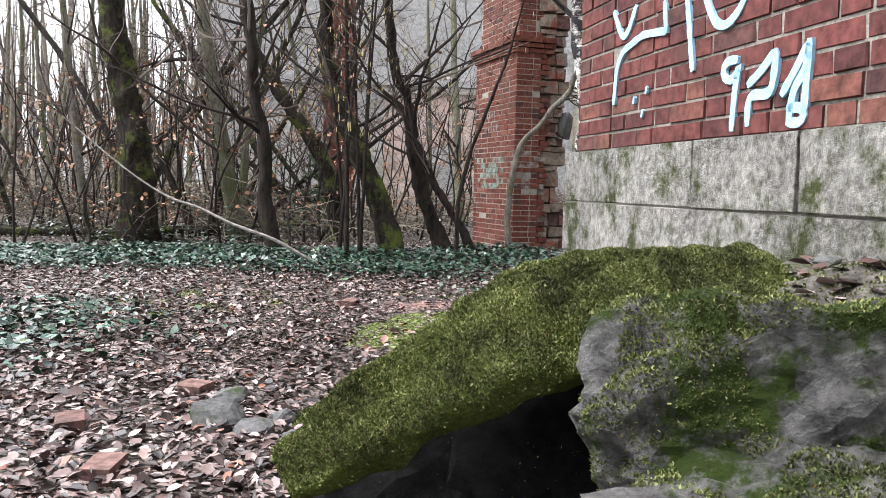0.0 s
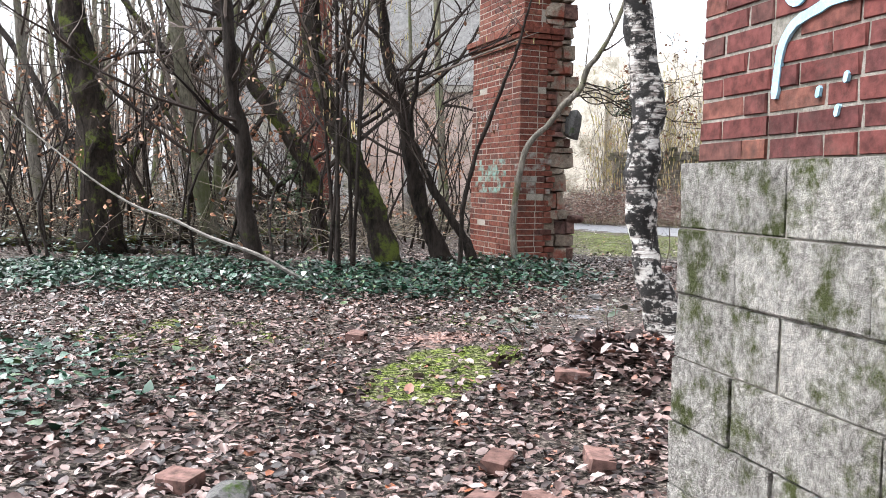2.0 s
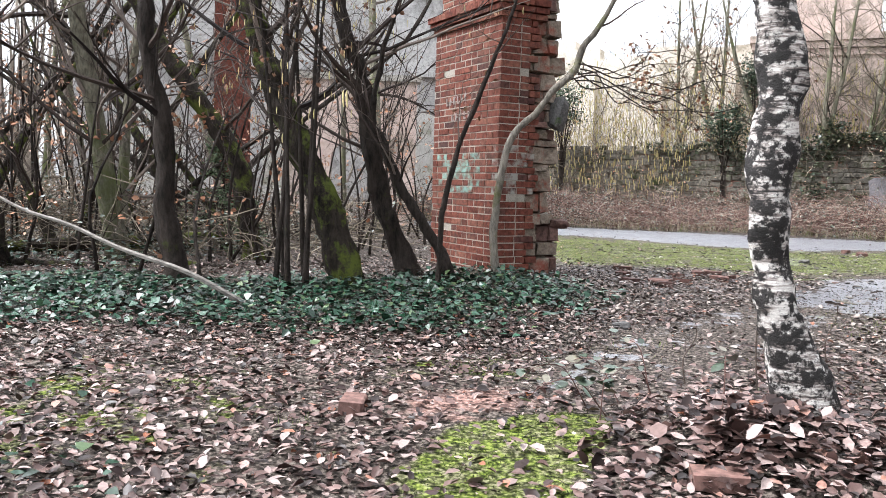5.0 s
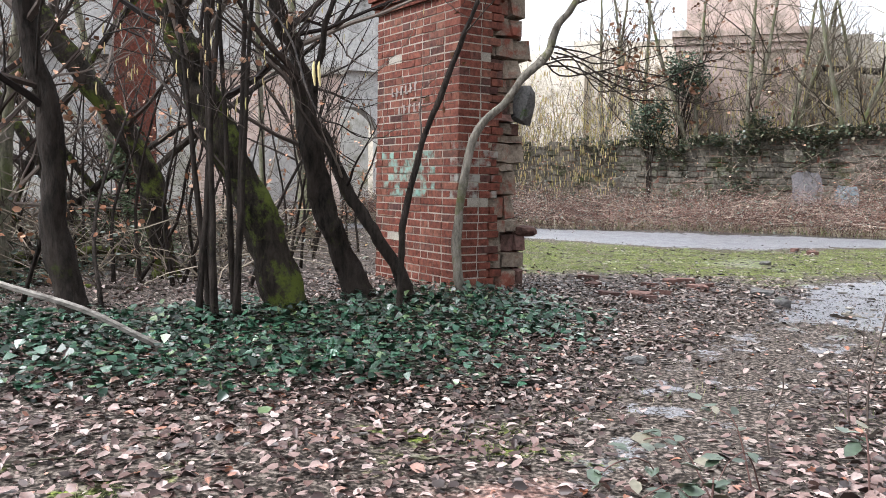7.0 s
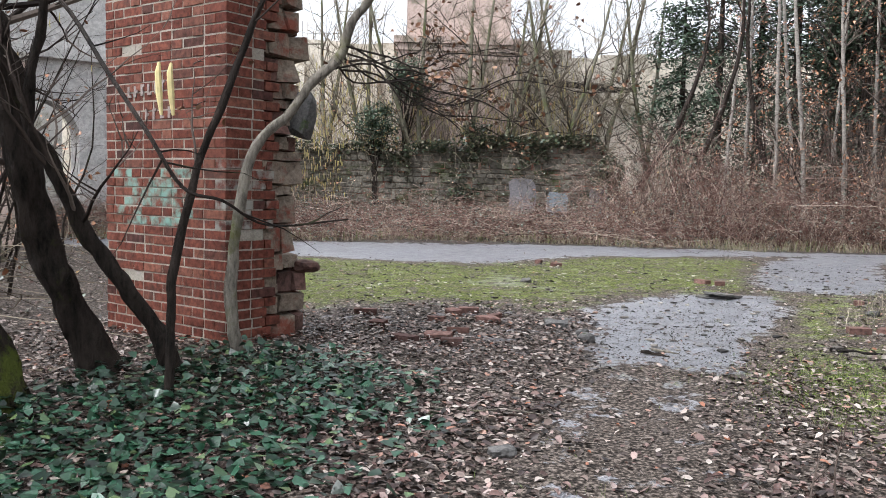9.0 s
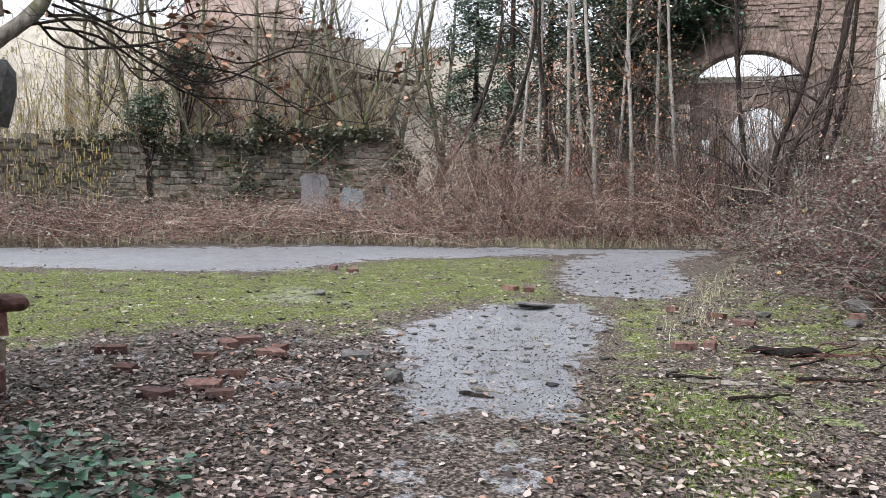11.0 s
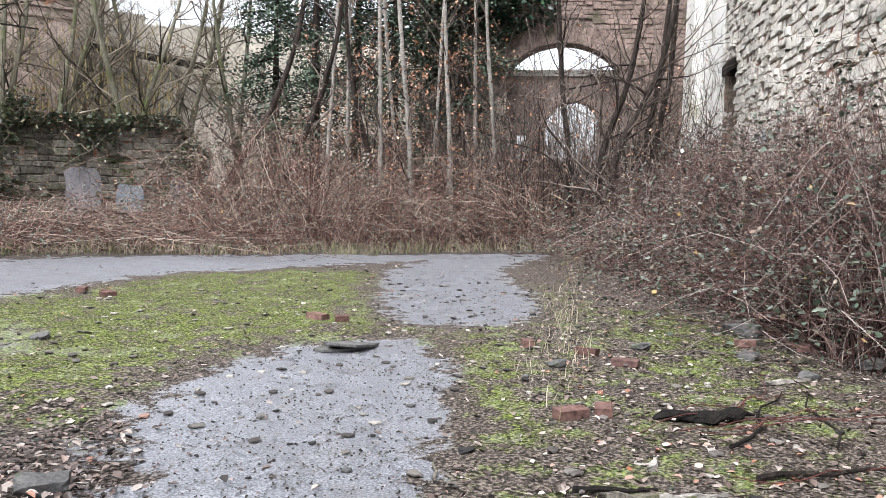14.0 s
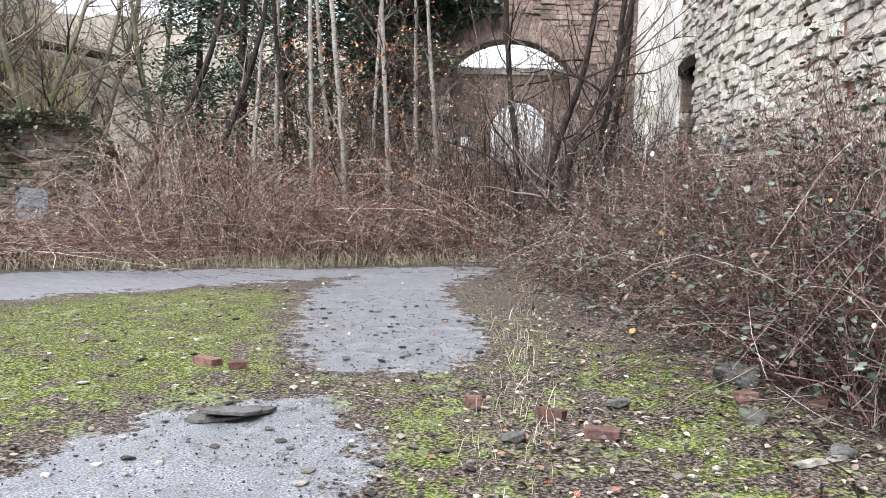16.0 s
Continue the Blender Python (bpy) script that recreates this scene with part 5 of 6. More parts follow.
    for i in range(140):
        while True:
            x, y = r.uniform(-12, 0.0), r.uniform(10.8, 21)
            if not (x > -0.6 and y < 14.5) and not (-1.2 < x and y < 12):
                break
        m = Matrix.Translation((x, y, ground_z(x, y) - 0.02)) @ Matrix.Rotation(r.uniform(0, 6.28), 4, "Z") @ Matrix.Rotation(abs(r.gauss(0, 0.3)), 4, "X")
        if i < 4:
            saps[i].matrix_basis = m
        else:
            copy_thing(r.choice(saps), m)


forest()


def far_woods():
    """The wood's depth: many thin trunks and branches too far to count."""
    r = random.Random(33)
    b = Buf()
    for k in range(700):
        a, d = (r.uniform(1.62, 2.75), r.uniform(26, 75)) if k < 520 else (r.uniform(1.1, 1.62), r.uniform(46, 80))
        x, y = math.cos(a) * d, 8 + math.sin(a) * d
        if -9 < x < 5 and y < 32:
            continue
        h, bow, w = r.uniform(7, 13), r.uniform(-1.5, 1.5), r.uniform(0.05, 0.16)
        pts = [(x, y, -0.1), (x + bow * 0.3, y, h * 0.35), (x + bow, y, h)]
        b.tube(pts, [w, w * 0.8, w * 0.2], 4, False)
        for _k in range(7):
            q = Vector(pts[1]).lerp(Vector(pts[2]), r.uniform(-0.9, 1.0))
            e = q + Vector((r.uniform(-1, 1), r.uniform(-1, 1), r.uniform(0.0, 1.0))) * r.uniform(0.8, 2.2)
            b.tube([q, q.lerp(e, 0.5) + Vector((0, 0, r.uniform(-0.2, 0.2))), e], [w * 0.25, w * 0.18, w * 0.08], 3, False)
    tagged(part("far_woods", b, M_PALETWIG), "bare grey-brown woods in the distance", "woods", kind="stuff")


far_woods()


def court_trees():
    """Trees before the far walls."""
    r = random.Random(41)
    view = Vector((1.9, 8.64))

    def at(way, d):
        l = math.hypot(*way)
        return view.x + way[0] / l * d, view.y + way[1] / l * d
    pale = [((0.742, 0.671), 22.5), ((0.766, 0.643), 21.5), ((0.794, 0.608), 22.0), ((0.70, 0.72), 24), ((0.825, 0.565), 23.5), ((0.715, 0.70), 25), ((0.755, 0.655), 24.5), ((0.78, 0.625), 25), ((0.81, 0.585), 24)]
    for w, d in pale:
        x, y = at(w, d)
        b = r.uniform(-1.0, 1.0)
        limbed("young_birch", "slender pale-barked birch in the thicket", [(x, y, 0), (x + b * 0.2, y, 2.5), (x + b * 0.6, y, 5.0), (x + b, y, 8.5), (x + b * 0.8, y, 12)], [0.08, 0.06, 0.05, 0.04, 0.015], M_PALEBARK, r, "tree", "young birches", limbs=34, limb_len=1.7, start=0.08, sides=8, leaves=460, leaf_size=0.085, leaf_mat=M_ORANGELEAF)
    for w, d, b in (((0.655, 0.755), 23, 1.6), ((0.69, 0.72), 22, 1.2), ((0.72, 0.69), 24, -0.8)):
        x, y = at(w, d)
        limbed("leaning_willow", "leaning yellow-lichened trunk in the thicket", [(x - b, y + b, 0), (x - b * 0.5, y + b * 0.5, 1.6), (x, y, 3.6), (x + b * 0.3, y - b * 0.3, 6), (x + b * 0.4, y, 9)], [0.10, 0.085, 0.075, 0.05, 0.02], M_BARK, r, "tree", "leaning trunks", limbs=12, limb_len=2.0, sides=8)
    for w, d in (((0.50, 0.86), 31), ((0.56, 0.83), 30.5), ((0.575, 0.82), 30.5), ((0.62, 0.78), 30), ((0.25, 0.97), 30.5), ((0.36, 0.93), 28), ((0.42, 0.905), 27.5), ((0.30, 0.955), 29.5), ((0.465, 0.885), 27.5), ((0.53, 0.85), 27.5)):
        x, y = at(w, d)
        for k in range(2):
            dx = r.uniform(-2.6, 2.6)
            limbed("bare_tree", "bare many-branched tree on the ruin", [(x + 0.2 * k, y, 1.5), (x + dx * 0.25, y, 3.8), (x + dx * 0.6, y, 6.0), (x + dx, y, 9.5)], [0.11, 0.09, 0.07, 0.025], M_FOREST, r, "tree", "bare trees on the ruin", limbs=24, twig_mat=M_HAZELTWIG, limb_len=3.0, sides=8, start=0.2)
    for w, d, k in (((0.889, 0.459), 19.5, 0.4), ((0.897, 0.441), 19.0, 0.6), ((0.868, 0.496), 21.0, -0.25), ((0.905, 0.425), 20.5, 0.3), ((0.912, 0.41), 21.5, 0.2)):
        x, y = at(w, d)
        limbed("dark_tree", "dark forked tree before the arch", [(x, y, 0), (x - 0.1 * k + r.uniform(-0.2, 0.2), y + k * 0.3, 2.0), (x + 0.6 * k, y - 0.9 * k, 4.2), (x + 1.0 * k, y - 1.6 * k, 7.5), (x + 1.0 * k, y - 1.5 * k, 10)], [0.085, 0.075, 0.06, 0.04, 0.015], M_BARK, r, "tree", "dark trees before the arch", limbs=32, limb_len=2.2, sides=8, start=0.1)
    # dark conifers behind the birches
    for w, d, h in (((0.685, 0.722), 27.5, 11), ((0.72, 0.69), 28.5, 12.5), ((0.75, 0.66), 27.5, 12), ((0.78, 0.62), 28.5, 12), ((0.655, 0.755), 29, 8.5), ((0.80, 0.60), 27, 11.5)):
        x, y = at(w, d)
        t = thing("conifer", "dark green dense conifer", "tree", "dark conifers", m=Matrix.Translation((x, y, 0)))
        b = Buf()
        b.tube([(0, 0, 0), (0, 0, h)], [0.2, 0.03], 8)
        part("trunk", b, M_BARK, t)
        pts, bb = [], Buf()
        for k in range(110):
            z = r.uniform(0.14, 0.98) * h
            a = r.uniform(0, 6.28)
            l = (1 - z / h) * 2.0 + 0.7 + r.uniform(-0.3, 0.5)
            e = Vector((math.cos(a) * l, math.sin(a) * l, z - 0.25 * l))
            bb.tube([(0, 0, z), tuple(e)], [0.025, 0.006], 3, False)
            for q in range(95):
                s = Vector((0, 0, z)).lerp(e, r.uniform(0.2, 1.05))
                pts.append((s.x + r.gauss(0, 0.15), s.y + r.gauss(0, 0.15), s.z + r.gauss(0, 0.12) - 0.08))
        tagged(part("bough", bb, M_BARK, t), kind="stuff")
        tagged(scatter("needles", pts, 0.115, M_CONIFER, "", "", LEAF, 1.2, seed=r.randrange(9999), parent=t), kind="stuff")


court_trees()


# ---- brambles, ivy, leaves ----
def thicket(name, label, spots, canes, height, mat, seed, leaves, leaf_size=0.06, reach=1.2, thick=0.007, leaf_mat=None):
    """A tangle of arching canes with leaves; spots gives a place and the local height."""
    r = random.Random(seed)
    b, tips = Buf(), []
    for _ in range(canes):
        x, y, h = spots(r)
        h *= r.uniform(0.4, 1.15) * height
        a = r.uniform(0, 6.28)
        l = reach * r.uniform(0.4, 1.3)
        p0 = Vector((x, y, ground_z(x, y)))
        p1 = p0 + Vector((math.cos(a) * l * 0.2, math.sin(a) * l * 0.2, h * 0.6))
        p2 = p0 + Vector((math.cos(a) * l * 0.6, math.sin(a) * l * 0.6, h))
        p3 = p0 + Vector((math.cos(a + 0.4) * l * 1.1, math.sin(a + 0.4) * l * 1.1, h * r.uniform(0.3, 1.0)))
        p1, p2, p3 = [q + Vector((r.gauss(0, 1), r.gauss(0, 1), r.gauss(0, 0.6))) * 0.08 * l for q in (p1, p2, p3)]
        pts = spline([p0, p1, p2, p3], 2)
        w = thick * r.uniform(0.5, 1.3)
        b.tube(pts, [w * (1 - 0.7 * i / 6) for i in range(len(pts))], 3, False)
        tips += pts[2:]
        for _k in range(3):
            q = r.choice(pts[1:])
            e = wander(q, (r.uniform(-1, 1), r.uniform(-1, 1), r.uniform(-0.3, 0.9)), r.uniform(0.25, 0.9), r, 3, 0.45)
            b.tube(e, [w * 0.6, w * 0.5, w * 0.4, w * 0.2], 3, False)
            tips += e[1:]
    t = thing(name, label, "shrub", kind="stuff")
    tagged(part("canes", b, mat, t), kind="stuff")
    if leaves:
        pts = [tuple(r.choice(tips) + Vector((r.gauss(0, 1), r.gauss(0, 1), r.gauss(0, 1))) * 0.05) for _ in range(leaves)]
        tagged(scatter("leaves", pts, leaf_size, leaf_mat or M_BRAMBLELEAF, "", "", LEAF, 1.0, seed=seed, parent=t), kind="stuff")
    return t


def right_mound(r):
    # between the grass strip and the right wall
    s, k = r.uniform(0, 1), r.random()
    x = 9.9 + 14.0 * s
    y0 = 8.95 + 0.5637 * (x - 9.74)
    wide = float(np.interp(x, [9.9, 12.4, 14.4, 17.4, 20, 24], [1.5, 1.9, 2.7, 3.9, 3.6, 2.0]))
    return x, y0 + 0.2 + k * wide, (1.0 - k) ** 0.75 * (2.75 - 0.3 * s) * (1 + 0.25 * noise.noise(Vector((x * 0.8, k * 2, 2)))) + 0.22


def back_front(x):
    """Where the brambles at the back of the court begin."""
    return float(np.interp(x, [-2, 5.9, 8.1, 10.25, 12.6, 15.4, 18.1, 20.5], [26.5, 25.3, 25.1, 24.6, 23.3, 21.7, 20.1, 17.8]))


def back_strip(r):
    # low before the ruin, a tall mound between its end and the arch
    x, k = 20.5 - 22.0 * r.random() ** 1.15, r.random()
    tall = smooth(12.5, 15.0, x)
    y = back_front(x) + k * (4.6 - 1.4 * (1 - tall))
    h = (0.42 + 0.4 * k + tall * 1.75 * smooth(-0.1, 0.55, k)) * (1.0 + 0.9 * noise.noise(Vector((x * 0.7, y * 0.7, 1))))
    return x, y, h


thicket("bramble_thicket", "tangled grey-brown bramble mound against the wall", right_mound, 4200, 1.0, M_BRAMBLE, 51, 36000, 0.062, 1.3, 0.0055)
thicket("red_bramble_thicket", "reddish bramble thicket along the court's back", back_strip, 4600, 1.0, M_REDBRAMBLE, 52, 30000, 0.06, 2.4, 0.007)


def grass_skirt():
    r = random.Random(57)
    pts = []
    for _ in range(2600):
        x = r.uniform(-1, 19.5)
        y = back_front(x) - 0.25 + abs(r.gauss(0, 0.35)) - 0.35 * r.random()
        pts.append((x, y, ground_z(x, y)))
    scatter("dry_grass_skirt", pts, 0.28, M_STRAW, "dry grass and bleached stalks before the brambles", "grass", BLADE, 0.8, 58)


grass_skirt()


def arch_front(r):
    return 19.5 + 6.5 * r.random(), 16.6 + 7.5 * r.random(), r.uniform(2.0, 5.6)


thicket("bare_shrubs", "bare dark shrubs with some orange leaves before the arch", arch_front, 1100, 1.0, M_TWIG, 53, 2200, 0.085, 1.6, 0.011, M_ORANGELEAF)


def hill_shrubs():
    r = random.Random(61)
    def spot(r):
        s = r.random()
        k = r.uniform(-0.8 if s > 0.55 else 0.5, 2.4)
        x, y = 17.5 + (3.0 - 17.5) * s + 0.45 * k, 30.8 + (39.2 - 30.8) * s + k
        return x, y, r.uniform(1.6, 6.2)
    thicket("hazel_thicket", "pale hazel thicket hung with yellow catkins behind the ruin", spot, 1250, 1.0, M_HAZELTWIG, 62, 3200, 0.09, 2.4, 0.011, M_ORANGELEAF)
    c = Buf()
    for _ in range(6500):
        x, y, h = spot(r)
        z = r.uniform(0.3, 1.05) * h
        l = r.uniform(0.12, 0.26)
        c.tube([(x, y, z), (x + 0.01, y, z - l)], [0.022, 0.016], 3, False)
    tagged(part("hazel_catkins", c, M_CATKIN), "hanging yellow hazel catkins", "catkins", kind="stuff")
    a, u = Vector((20.2, 29.0)), Vector((-0.860, 0.510))
    out = Vector((-u.y, u.x))
    pts = []
    for _ in range(4200):
        x = 2.4 + 12.0 * r.random() ** 1.4
        drop = abs(r.gauss(0, 0.35)) * (1.6 if noise.noise(Vector((x * 0.8, 7, 0))) > 0.05 else 0.5)
        z = 3.2 - 1.1 * smooth(3.5, 2.4, x) - 0.3 * smooth(6, 10, x) - drop + 0.18 * r.random()
        p = a + u * x + out * (0.05 + abs(r.gauss(0, 0.13)) - (0.4 * r.random() if drop < 0.15 else 0))
        pts.append((p.x, p.y, z))
    for cx, cz, n in ((3.0, 2.1, 500), (8.2, 1.2, 350), (2.7, 0.9, 350), (7.6, 3.3, 500)):
        for _ in range(n):
            p = a + u * (cx + r.gauss(0, 0.32)) + out * (0.15 + abs(r.gauss(0, 0.15)))
            pts.append((p.x, p.y, max(0.1, cz + r.gauss(0, 0.3))))
    scatter("wall_ivy", pts, 0.11, M_WALLIVY, "dark ivy hanging over the ruined wall", "ivy", IVYLEAF, 1.2, 63)
    # evergreen bush growing out of the terrace
    for cx, cy, cz, n, rad in ((11.6, 35.0, 5.3, 2600, 0.8), (10.4, 34.8, 3.7, 1800, 0.7), (4.6, 37.2, 4.6, 1500, 0.8)):
        t = thing("evergreen_bush", "dark evergreen bush growing behind the ruin", "bush", "evergreen bushes", m=Matrix.Translation((cx, cy, 0)))
        b = Buf()
        leaf = []
        for k in range(26):
            e = Vector((r.gauss(0, rad * 0.5), r.gauss(0, rad * 0.5), cz + r.gauss(0, rad * 0.45)))
            b.tube([(0, 0, 0.0), (e.x * 0.2, e.y * 0.2, cz * 0.6), tuple(e)], [0.03, 0.018, 0.006], 4, False)
            leaf += [tuple(e + Vector((r.gauss(0, 0.2), r.gauss(0, 0.2), r.gauss(0, 0.17)))) for _ in range(n // 26)]
        part("stem", b, M_BARK, t)
        tagged(scatter("leaves", leaf, 0.11, M_CONIFER, "", "", LEAF, 1.2, 640 + n, parent=t), kind="stuff")


hill_shrubs()


def forest_brush(r):
    x, y = r.uniform(-15, -1.2), r.uniform(12.6, 23)
    return x, y, r.uniform(0.3, 1.5) * (0.7 + 0.6 * noise.noise(Vector((x * 0.6, y * 0.6, 4))))


thicket("forest_undergrowth", "brown brush and fallen boughs on the wood's floor", forest_brush, 1000, 1.0, M_HAZELTWIG, 56, 5200, 0.06, 2.0, 0.010, M_BRAMBLELEAF)


def path_sprouts():
    r = random.Random(66)
    for k in range(7):
        x, y = 1.55 + r.uniform(-0.35, 0.35), 7.25 + r.uniform(-0.25, 0.3)
        b = Buf()
        e = Vector((x + r.uniform(-0.5, 0.2), y + r.uniform(-0.4, 0.2), ground_z(x, y) + r.uniform(0.12, 0.4)))
        p = Vector((x, y, ground_z(x, y)))
        line = spline([p, p.lerp(e, 0.4) + Vector((0, 0, 0.14)), p.lerp(e, 0.8) + Vector((0, 0, 0.08)), e], 3)
        b.tube(line, [0.004 * (1 - 0.7 * i / len(line)) for i in range(len(line))], 4)
        t = tagged(part("bramble_sprout", b, M_BRAMBLE), "thin bramble shoot with a few green leaves", "bramble", "bramble shoots by the birch")
        pts = [tuple(r.choice(line[3:]) + Vector((r.gauss(0, 0.04), r.gauss(0, 0.04), r.gauss(0, 0.02)))) for _ in range(8)]
        scatter("leaves", pts, 0.075, M_BRAMBLELEAF, "", "", LEAF, 0.5, 660 + k, parent=t)
    for x, y, h in ((2.25, 7.75, 0.85), (2.5, 8.3, 0.5), (3.0, 8.6, 0.4), (1.9, 7.9, 0.35)):
        b = Buf()
        z = ground_z(x, y)
        line = spline([(x, y, z - 0.02), (x - 0.02, y, z + h * 0.4), (x + 0.05, y + 0.02, z + h * 0.75), (x + 0.04, y, z + h)], 4)
        b.tube(line, [0.005 * (1 - 0.6 * i / len(line)) for i in range(len(line))], 5)
        twigs(b, line, 0.003, r, 0, 4, 0.15)
        tagged(part("thin_shoot", b, M_TWIG), "thin bare shoot growing beside the path", "shoot", "shoots beside the path")


path_sprouts()


def leaf_share(x, y):
    """How thickly fallen leaves lie."""
    tar, moss, red = cover_at(x, y)
    d = 1.0 - 0.97 * smooth(0.3, 0.7, tar) - 0.75 * smooth(0.35, 0.7, moss) - 0.5 * red
    d *= 1.0 - 0.55 * smooth(7.6, 8.6, y) * smooth(1.0, 1.8, x) * smooth(5, 3.5, x) * 0.3
    if 0 < x < 5 and 7 < y < 12:
        d -= 0.72 * smooth(-0.15, 0.35, inside(PATH_DIRT, x, y))
    return max(0.07 if tar < 0.5 else 0.03, d)


def ground_cover():
    r = random.Random(71)
    near, pale = [], []
    while len(near) < 38000:
        x, y = r.uniform(-5.5, 3.2), 2.2 + 8.5 * r.random() ** 1.15
        if r.random() < leaf_share(x, y) * (0.45 + 0.55 * smooth(9, 5, y)):
            near.append((x, y, ground_z(x, y) + r.uniform(0.005, 0.05) + 0.05 * hump(x, y, 2.0, 6.6, 0.8) * r.random()))
    while len(pale) < 27000:
        x, y = r.uniform(-8, 19), r.uniform(8.0, 22)
        k = 1.0 if x < 4.6 else 0.4 + 0.6 * smooth(-0.3, 0.3, (x - 7.2) * 0.47 - (y - 11.92) * 0.88)
        if r.random() < leaf_share(x, y) * k * (1.0 - 0.6 * smooth(12, 18, y)):
            pale.append((x, y, ground_z(x, y) + r.uniform(0.004, 0.035)))
    for _ in range(9000):
        a, d = r.uniform(0, 6.283), 3.0 + abs(r.gauss(0, 6.5))
        x, y = -1.0 + d * math.cos(a), 5.5 + d * math.sin(a)
        if not (-5.5 < x < 3.2 and 2.2 < y < 10.7) and r.random() < leaf_share(x, y) and x < 4.5:
            near.append((x, y, ground_z(x, y) + r.uniform(0.005, 0.04)))
    dense = 0
    while dense < 10000:
        x, y = r.uniform(-1.5, 5.2), r.uniform(8.6, 14.6)
        if r.random() < leaf_share(x, y) * (1 - 0.6 * smooth(13, 14.6, y)):
            pale.append((x, y, ground_z(x, y) + r.uniform(0.004, 0.05)))
            dense += 1
    scatter("leaf_litter", near, 0.056, M_LITTER, "damp brown fallen beech leaves covering the path", "leaves", LEAF, 0.6, 72, curl=1.6)
    scatter("pale_leaf_litter", pale, 0.05, M_PALELITTER, "pale wet fallen leaves strewn over the court", "leaves", LEAF, 0.5, 73, curl=1.6)
    crumbs = []
    while len(crumbs) < 42000:
        x, y = r.uniform(-5.5, 5.5), 2.2 + 11.5 * r.random() ** 1.2
        if r.random() < 0.08 + leaf_share(x, y):
            crumbs.append((x, y, ground_z(x, y) + r.uniform(0.004, 0.03)))
    scatter("leaf_crumbs", crumbs, 0.024, M_LITTER, "broken leaf bits and stalks between the leaves", "leaves", LEAF, 0.8, 70, curl=2.0)
    pile = []
    for _ in range(700):
        a, d = r.uniform(0, 6.28), abs(r.gauss(0, 0.42))
        x, y = 1.85 + d * math.cos(a) * 1.1, 6.65 + d * math.sin(a)
        pile.append((x, y, ground_z(x, y) + 0.02 + 0.10 * math.exp(-d * d * 4) * r.random()))
    scatter("leaf_pile", pile, 0.085, M_LITTER, "heap of large curled brown leaves under the birch", "leaves", LEAF, 0.9, 74)
    ivy = []
    edge = [(-4.2, 8.3), (-3.08, 8.6), (-2.28, 8.95), (-1.28, 9.02), (-0.26, 8.93), (0.67, 9.25), (1.35, 9.9), (1.8, 11.0), (1.7, 11.9), (0.6, 11.8), (-0.4, 11.2), (-2.5, 10.9), (-4.6, 11.0), (-6.5, 10.5), (-6.5, 8.2)]
    while len(ivy) < 11500:
        x, y = r.uniform(-6.5, 2.2), r.uniform(7.8, 12.4)
        if inside(edge, x, y) > r.uniform(-0.35, 0.35) + 0.45 * noise.noise(Vector((x * 1.3, y * 1.3, 2))):
            ivy.append((x, y, ground_z(x, y) + r.uniform(0.03, 0.13)))
    for _ in range(6500):
        x, y = r.uniform(-12, -2.6), r.uniform(11.2, 17.5)
        if noise.noise(Vector((x * 0.9, y * 0.9, 8))) > 0.0:
            ivy.append((x, y, ground_z(x, y) + r.uniform(0.02, 0.28)))
    for _ in range(1300):
        x, y = r.gauss(-1.75, 0.55), r.gauss(5.2, 0.7)
        ivy.append((x, y, ground_z(x, y) + r.uniform(0.02, 0.12)))
    scatter("ivy_carpet", ivy, 0.06, M_IVY, "glossy dark green ivy carpet under the trees", "ivy", IVYLEAF, 0.75, 75)
    moss, grass, grit = [], [], []
    while len(moss) < 30000:
        x, y = r.uniform(0, 12.5), r.uniform(5.6, 20)
        m = cover_at(x, y)[1]
        if x < 1.6 and y < 7.5 or r.random() < 0.45:
            if r.random() < smooth(0.35, 0.7, m + 0.9 * (noise.noise(Vector((x * 1.7, y * 1.7, 5)))) + 0.5 * noise.noise(Vector((x * 6, y * 6, 9)))):
                moss.append((x, y, ground_z(x, y) - 0.004))
    scatter("ground_moss", moss, 0.012, M_GROUNDMOSS, "green moss cushions on the asphalt", "moss", SPRIG, 0.7, 76)
    for cx, cy, n, s in ((0.62, 8.2, 90, 0.25), (0.75, 7.95, 60, 0.2), (-0.75, 7.45, 50, 0.16), (-0.1, 6.9, 40, 0.15), (4.9, 10.2, 3000, 0.9), (5.4, 10.35, 3000, 0.8), (4.4, 9.7, 1500, 0.8), (1.9, 8.9, 60, 0.5), (2.6, 8.2, 90, 0.5), (8.2, 15.9, 120, 0.8), (6.6, 15.4, 100, 0.7), (9.6, 16.5, 100, 0.7)):
        for _ in range(n):
            grass.append((cx + r.gauss(0, s * 0.4), cy + r.gauss(0, s * 0.4), 0.0))
    grass = [(x, y, ground_z(x, y)) for x, y, _ in grass]
    scatter("grass_tufts", grass, 0.04, M_GRASS, "short green grass tufts between leaves", "grass", BLADE, 0.8, 77)
    straw = []
    for _ in range(430):
        t = r.random()
        x, y = 7.2 + 12.0 * t + r.gauss(0, 0.2), 11.92 + 6.4 * t + r.gauss(0, 0.14)
        straw.append((x, y, ground_z(x, y)))
    for _ in range(260):
        x, y = r.gauss(14.9, 0.35), r.gauss(21.3, 0.3)
        straw.append((x, y, ground_z(x, y)))
    scatter("dry_grass_strip", straw, 0.15, M_STRAW, "straw-coloured dry grass along the asphalt edge", "grass", BLADE, 0.5, 78)
